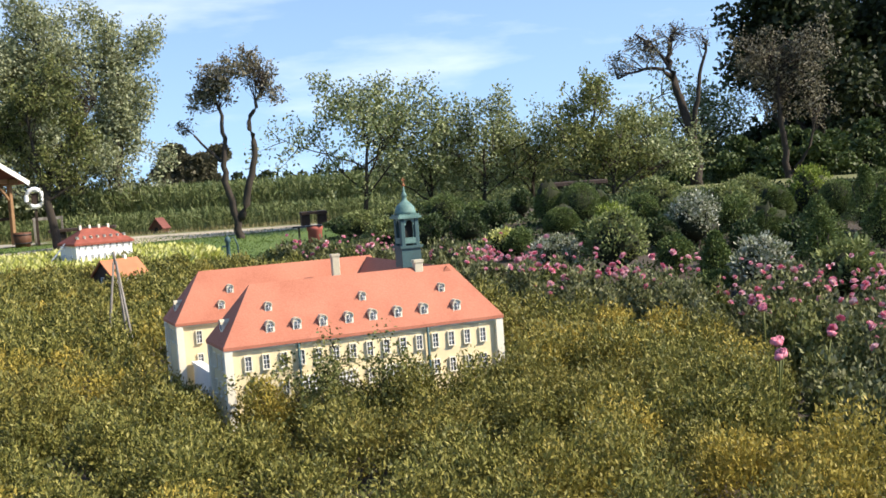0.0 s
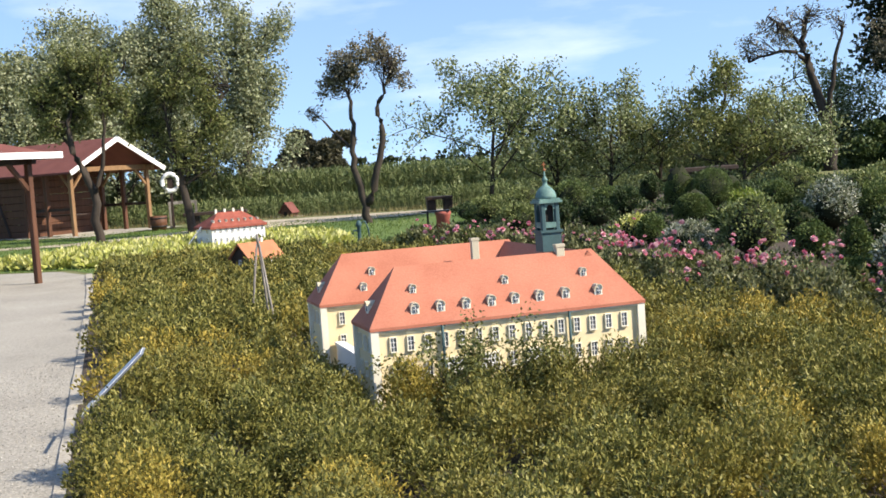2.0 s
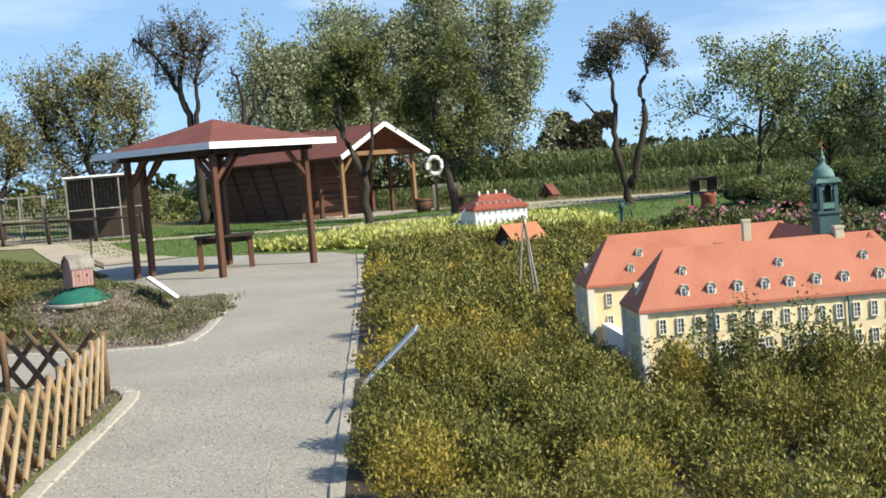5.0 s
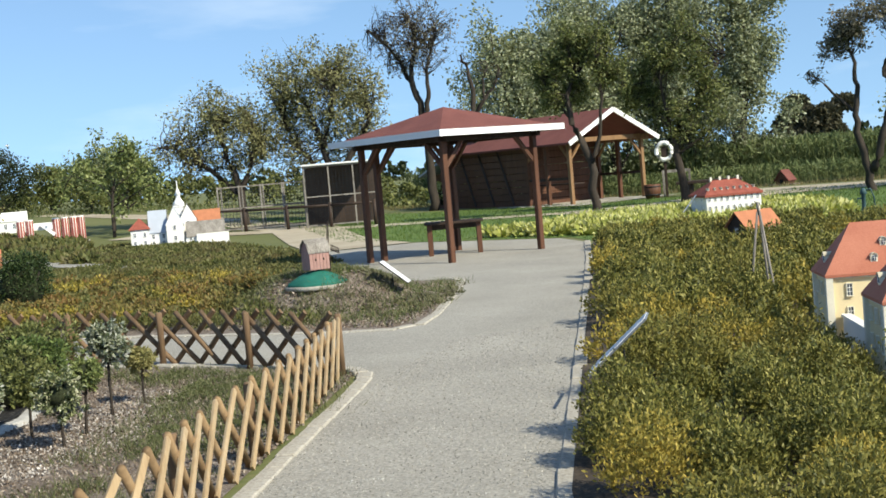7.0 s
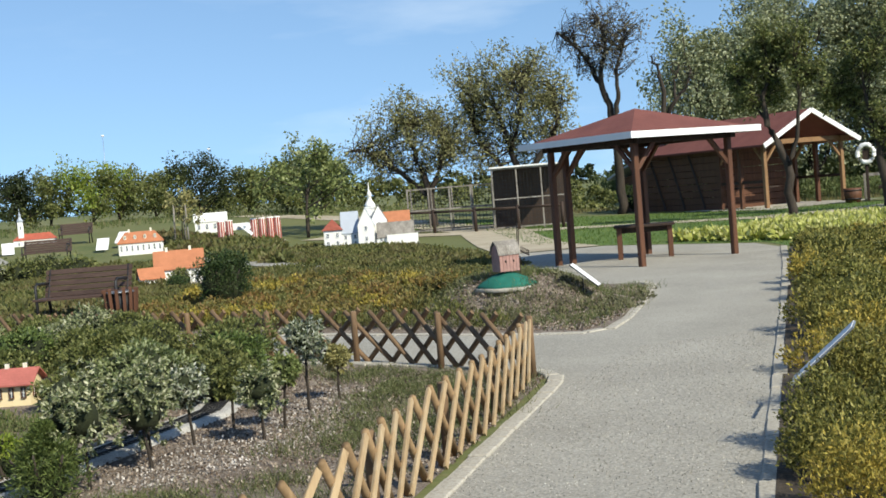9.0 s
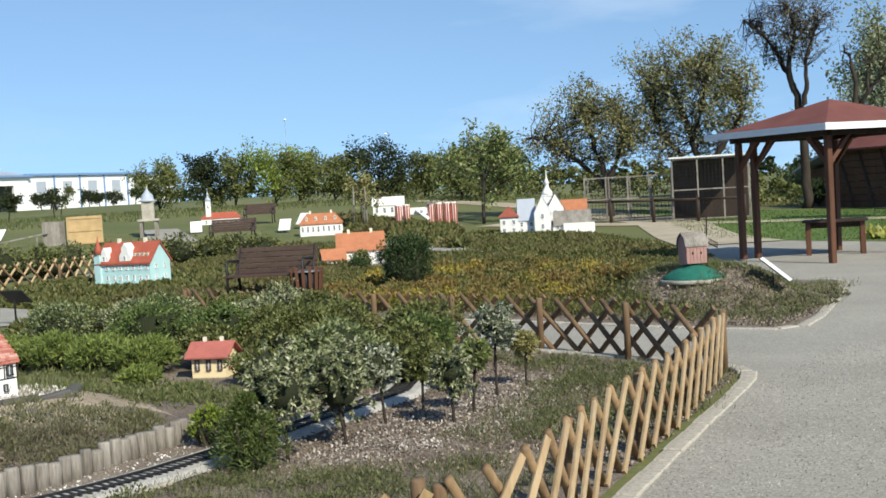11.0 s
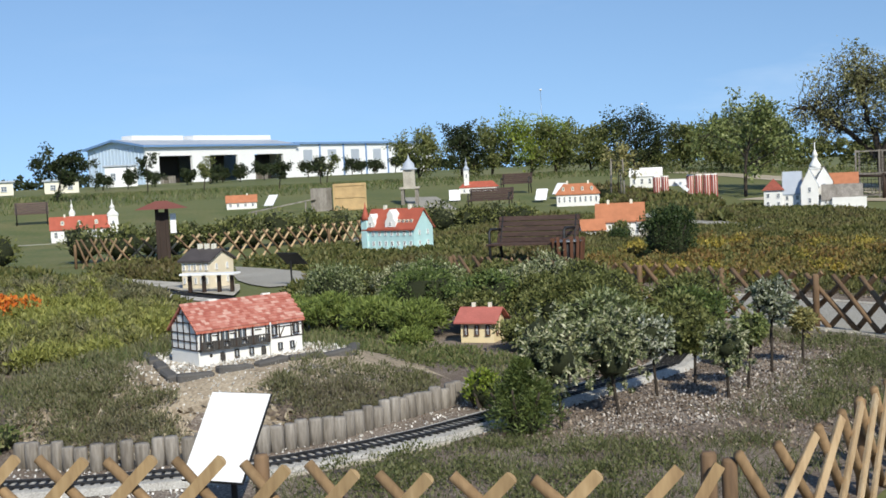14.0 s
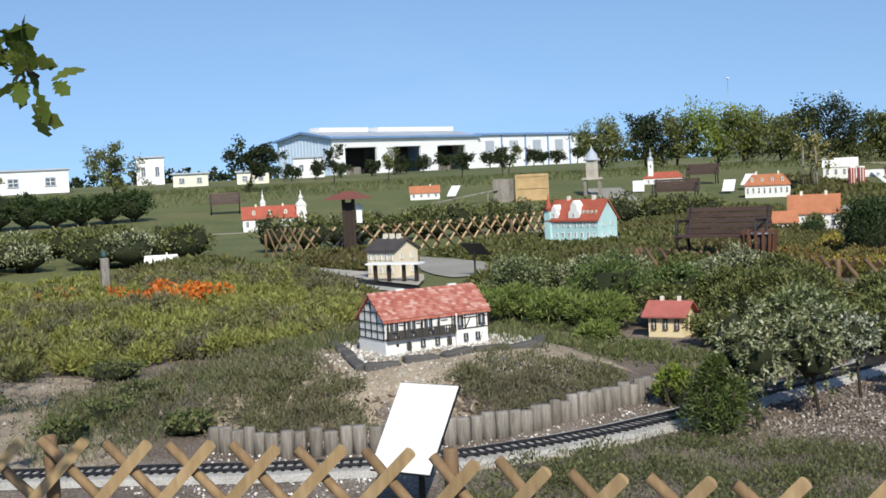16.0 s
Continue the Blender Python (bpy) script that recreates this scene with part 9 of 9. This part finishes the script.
    for i in range(5):
        Geo().box((w0 + 4.3 + 4.3 * i, 0.12, hh / 2), (0.14, 0.14, hh)).out("downpipe", M["bluetrim"], ob)


warehouse()


def shed(x, y, yaw, L, W, h, label, mat="whitepaint", z=None):
    ob = thing("shed", pose(x, y, float(height(x, y)) if z is None else z, 0, 0, yaw), label, "shed")
    Geo().box((0, 0, h / 2), (L, W, h)).out("wall", M[mat], ob)
    Geo().box((0, 0, h + 0.06), (L + 0.3, W + 0.3, 0.12)).out("roof", M["greyroof"], ob)
    for s in (-0.25, 0.25):
        window(ob, on_wall(s * L, -W / 2 - 0.01, h * 0.5, 0), L * 0.12, h * 0.3, "greyroof", (1, 1), 0.05)


shed(-95, 9.8, 84, 5.2, 3.0, 1.7, "low white shed on the far bank")
shed(-105, 20.6, 79, 2.3, 2.3, 2.3, "small white cabin on the far bank")
shed(-92, 21.0, 77, 2.6, 2.0, 0.95, "low cream shed on the far bank", "cream")
shed(-90, 25.3, 75, 2.4, 2.0, 0.9, "low cream shed on the far bank", "cream")
shed(-100, 33.2, 72, 2.6, 2.0, 1.7, "small white shed beside the warehouse")
for i in range(19):
    t = i / 18
    rng = np.random.default_rng(830 + i)
    x, y = -91 - 11 * t + rng.uniform(-1, 1), 27.0 + 40 * t + rng.uniform(-0.8, 0.8)
    tree("avenue_tree", x, y, rng.uniform(1.2, 1.7), 0.7, M["darkleaf"], "small round young tree in a row before the warehouse", 830 + i, trunk=0.05, leaves=1200, leaf=0.17, fork=0.3, limbs=8, twigs=5, clump=0.6)
for i, (t, x, y, h) in enumerate([(0, -64.0, 22.5, 2.6), (0, -67, 27, 2.3), (0, -60, 31, 1.8), (0, -70, 5.0, 1.8), (0, -58, 27.5, 1.6), (0, -64, 33.5, 2.2)]):
    tree("bank_tree", x, y, h, 0.7, M["tree" if i % 2 else "darkleaf"], "thin young tree on the grassy bank", 860 + i, trunk=0.04, leaves=600, leaf=0.14, fork=0.4)


def lamp_post(x, y, h):
    ob = thing("street_lamp", pose(x, y, float(height(x, y))), "tall thin pale street lamp far off", "street lamp")
    Geo().tube([(0, 0, 0), (0, 0, h)], [0.05, 0.03], 6).out("pole", M["steel"], ob)
    Geo().lathe((0, 0, h), [(0.06, 0), (0.26, 0.06), (0.24, 0.2), (0.06, 0.28)], 8).out("head", M["whitepaint"], ob)


for x, y, h in ((-150, 118, 12.0), (-140, 130, 9.0)):
    lamp_post(x, y, h)
grass_tufts("bank_grass", [(-50, -6), (-52, 20), (-46, 38), (-36, 48), (-44, 56), (-62, 44), (-80, 24), (-84, 0), (-70, -14)], 22000, 0.2, 0.05, M["grassblade"], "dry tall grass on the far bank", 31, lean=0.5)
grass_tufts("lawn_grass", LAWN, 24000, 0.07, 0.02, M["lawnblade"], "short mown grass blades", 32, lean=0.6)
grass_tufts("shore_grass", [(-30, 42.5), (-16, 44.6), (8, 42), (14, 46.4), (-30, 46.4)], 5000, 0.14, 0.03, M["drygrass"], "rough grass along the near shore", 33, lean=0.3)


def oak():
    """An oak beside the walk; one leafy branch hangs into view."""
    rng = np.random.default_rng(77)
    ob = thing("oak_tree", pose(-4.3, -1.9, 0.0), "oak beside the walk with a low hanging leafy branch", "tree")
    g = Geo()
    tp, tr = limb(rng, (0, 0, -0.05), (0.02, 0.0, 1), 3.6, 0.14, 0.05, 8)
    g.tube(tp, tr, 10)
    tips = []
    main = [tp[5], tp[5] + Vector((0.35, 0.7, 0.05)), Vector((0.85, 1.25, 2.1)), Vector((1.07, 1.75, 1.89)), Vector((1.1, 1.9, 1.78))]
    g.tube(main, [0.045, 0.03, 0.018, 0.009, 0.004], 7)
    leaves = [(main[3].lerp(main[4], k), 0) for k in (0.1, 0.35, 0.6, 0.85, 1.0)] + [(main[2].lerp(main[3], k), 0) for k in (0.6, 0.8, 0.95)]
    for i in range(9):
        a = 0.7 * i
        bp, br = limb(rng, tp[4 + i % 5], (math.cos(a) + 0.1, math.sin(a) + 0.35, 0.45), 1.7, 0.045, 0.12, 6)
        g.tube(bp, br, 6)
        for q in bp[2:]:
            wp, wr = limb(rng, q, rng.normal(size=3) + np.array([0, 0.2, 0.3]), 0.6, 0.014, 0.15, 3)
            g.tube(wp, [max(0.004, u) for u in wr], 4)
            tips += [q] * 8 + [wp[1]] * 8 + [wp[2]] * 10 + [wp[3]] * 10
    for target in ((1.15, 0.75, 2.7), (0.9, 0.6, 3.3), (1.6, 0.45, 3.2), (1.9, 0.1, 2.9), (0.4, 0.5, 2.7)):
        start = tp[5]
        end = Vector(target)
        mid = start.lerp(end, 0.55) + Vector((0, 0, 0.15))
        g.tube([start, mid, end], [0.04, 0.025, 0.01], 6)
        for q in (mid, mid.lerp(end, 0.5), end):
            wp, wr = limb(rng, q, rng.normal(size=3), 0.45, 0.012, 0.15, 3)
            g.tube(wp, [max(0.004, u) for u in wr], 4)
            tips += [q] * 14 + [wp[1]] * 12 + [wp[2]] * 12 + [wp[3]] * 10
    g.out("trunk", M["bark"], ob)
    lobes = [(0, 0), (0.12, 0.1), (0.22, 0.06), (0.34, 0.2), (0.42, 0.12), (0.56, 0.26), (0.66, 0.15), (0.8, 0.2), (0.88, 0.1), (1.0, 0.0)]
    outline = [(u, w) for u, w in lobes] + [(u, -w) for u, w in lobes[-2:0:-1]]
    v, f = [], []

    def leaf(p, size):
        d = Vector(rng.normal(size=3)) + Vector((0.25, 0.3, -0.5))
        d.normalize()
        s = d.cross(Vector(rng.normal(size=3))).normalized()
        n = d.cross(s)
        o = len(v)
        for u, w in outline:
            v.append(p + d * u * size + s * w * size + n * size * 0.12 * math.sin(u * 3) * (1 if w > 0 else 0.6))
        f.append(tuple(range(o, o + len(outline))))
    for p, _ in leaves:
        for _ in range(8):
            leaf(p + Vector(rng.normal(size=3)) * 0.022, rng.uniform(0.06, 0.095))
    for p in tips:
        leaf(p + Vector(rng.normal(size=3)) * 0.11, rng.uniform(0.08, 0.12))
    me = Geo().add(v, f).mesh("foliage", M["oakleaf"])
    c = new("foliage", me)
    c.parent = ob


oak()
M["gravelstone"] = leafy("loose_gravel", [(0.14, 0.132, 0.115), (0.27, 0.255, 0.225), (0.42, 0.4, 0.355), (0.55, 0.53, 0.48)], 0.95, 0.0)
chips("loose_gravel", [(-5.3, 9.6), (-4.5, 10.6), (-3.3, 7.4), (-2.5, 5.1), (-2.1, 4.2), (-3.45, 3.2), (-4.05, 5.0), (-4.9, 7.5)], 16000, 0.009, M["gravelstone"], "loose gravel stones on the walk", 44)
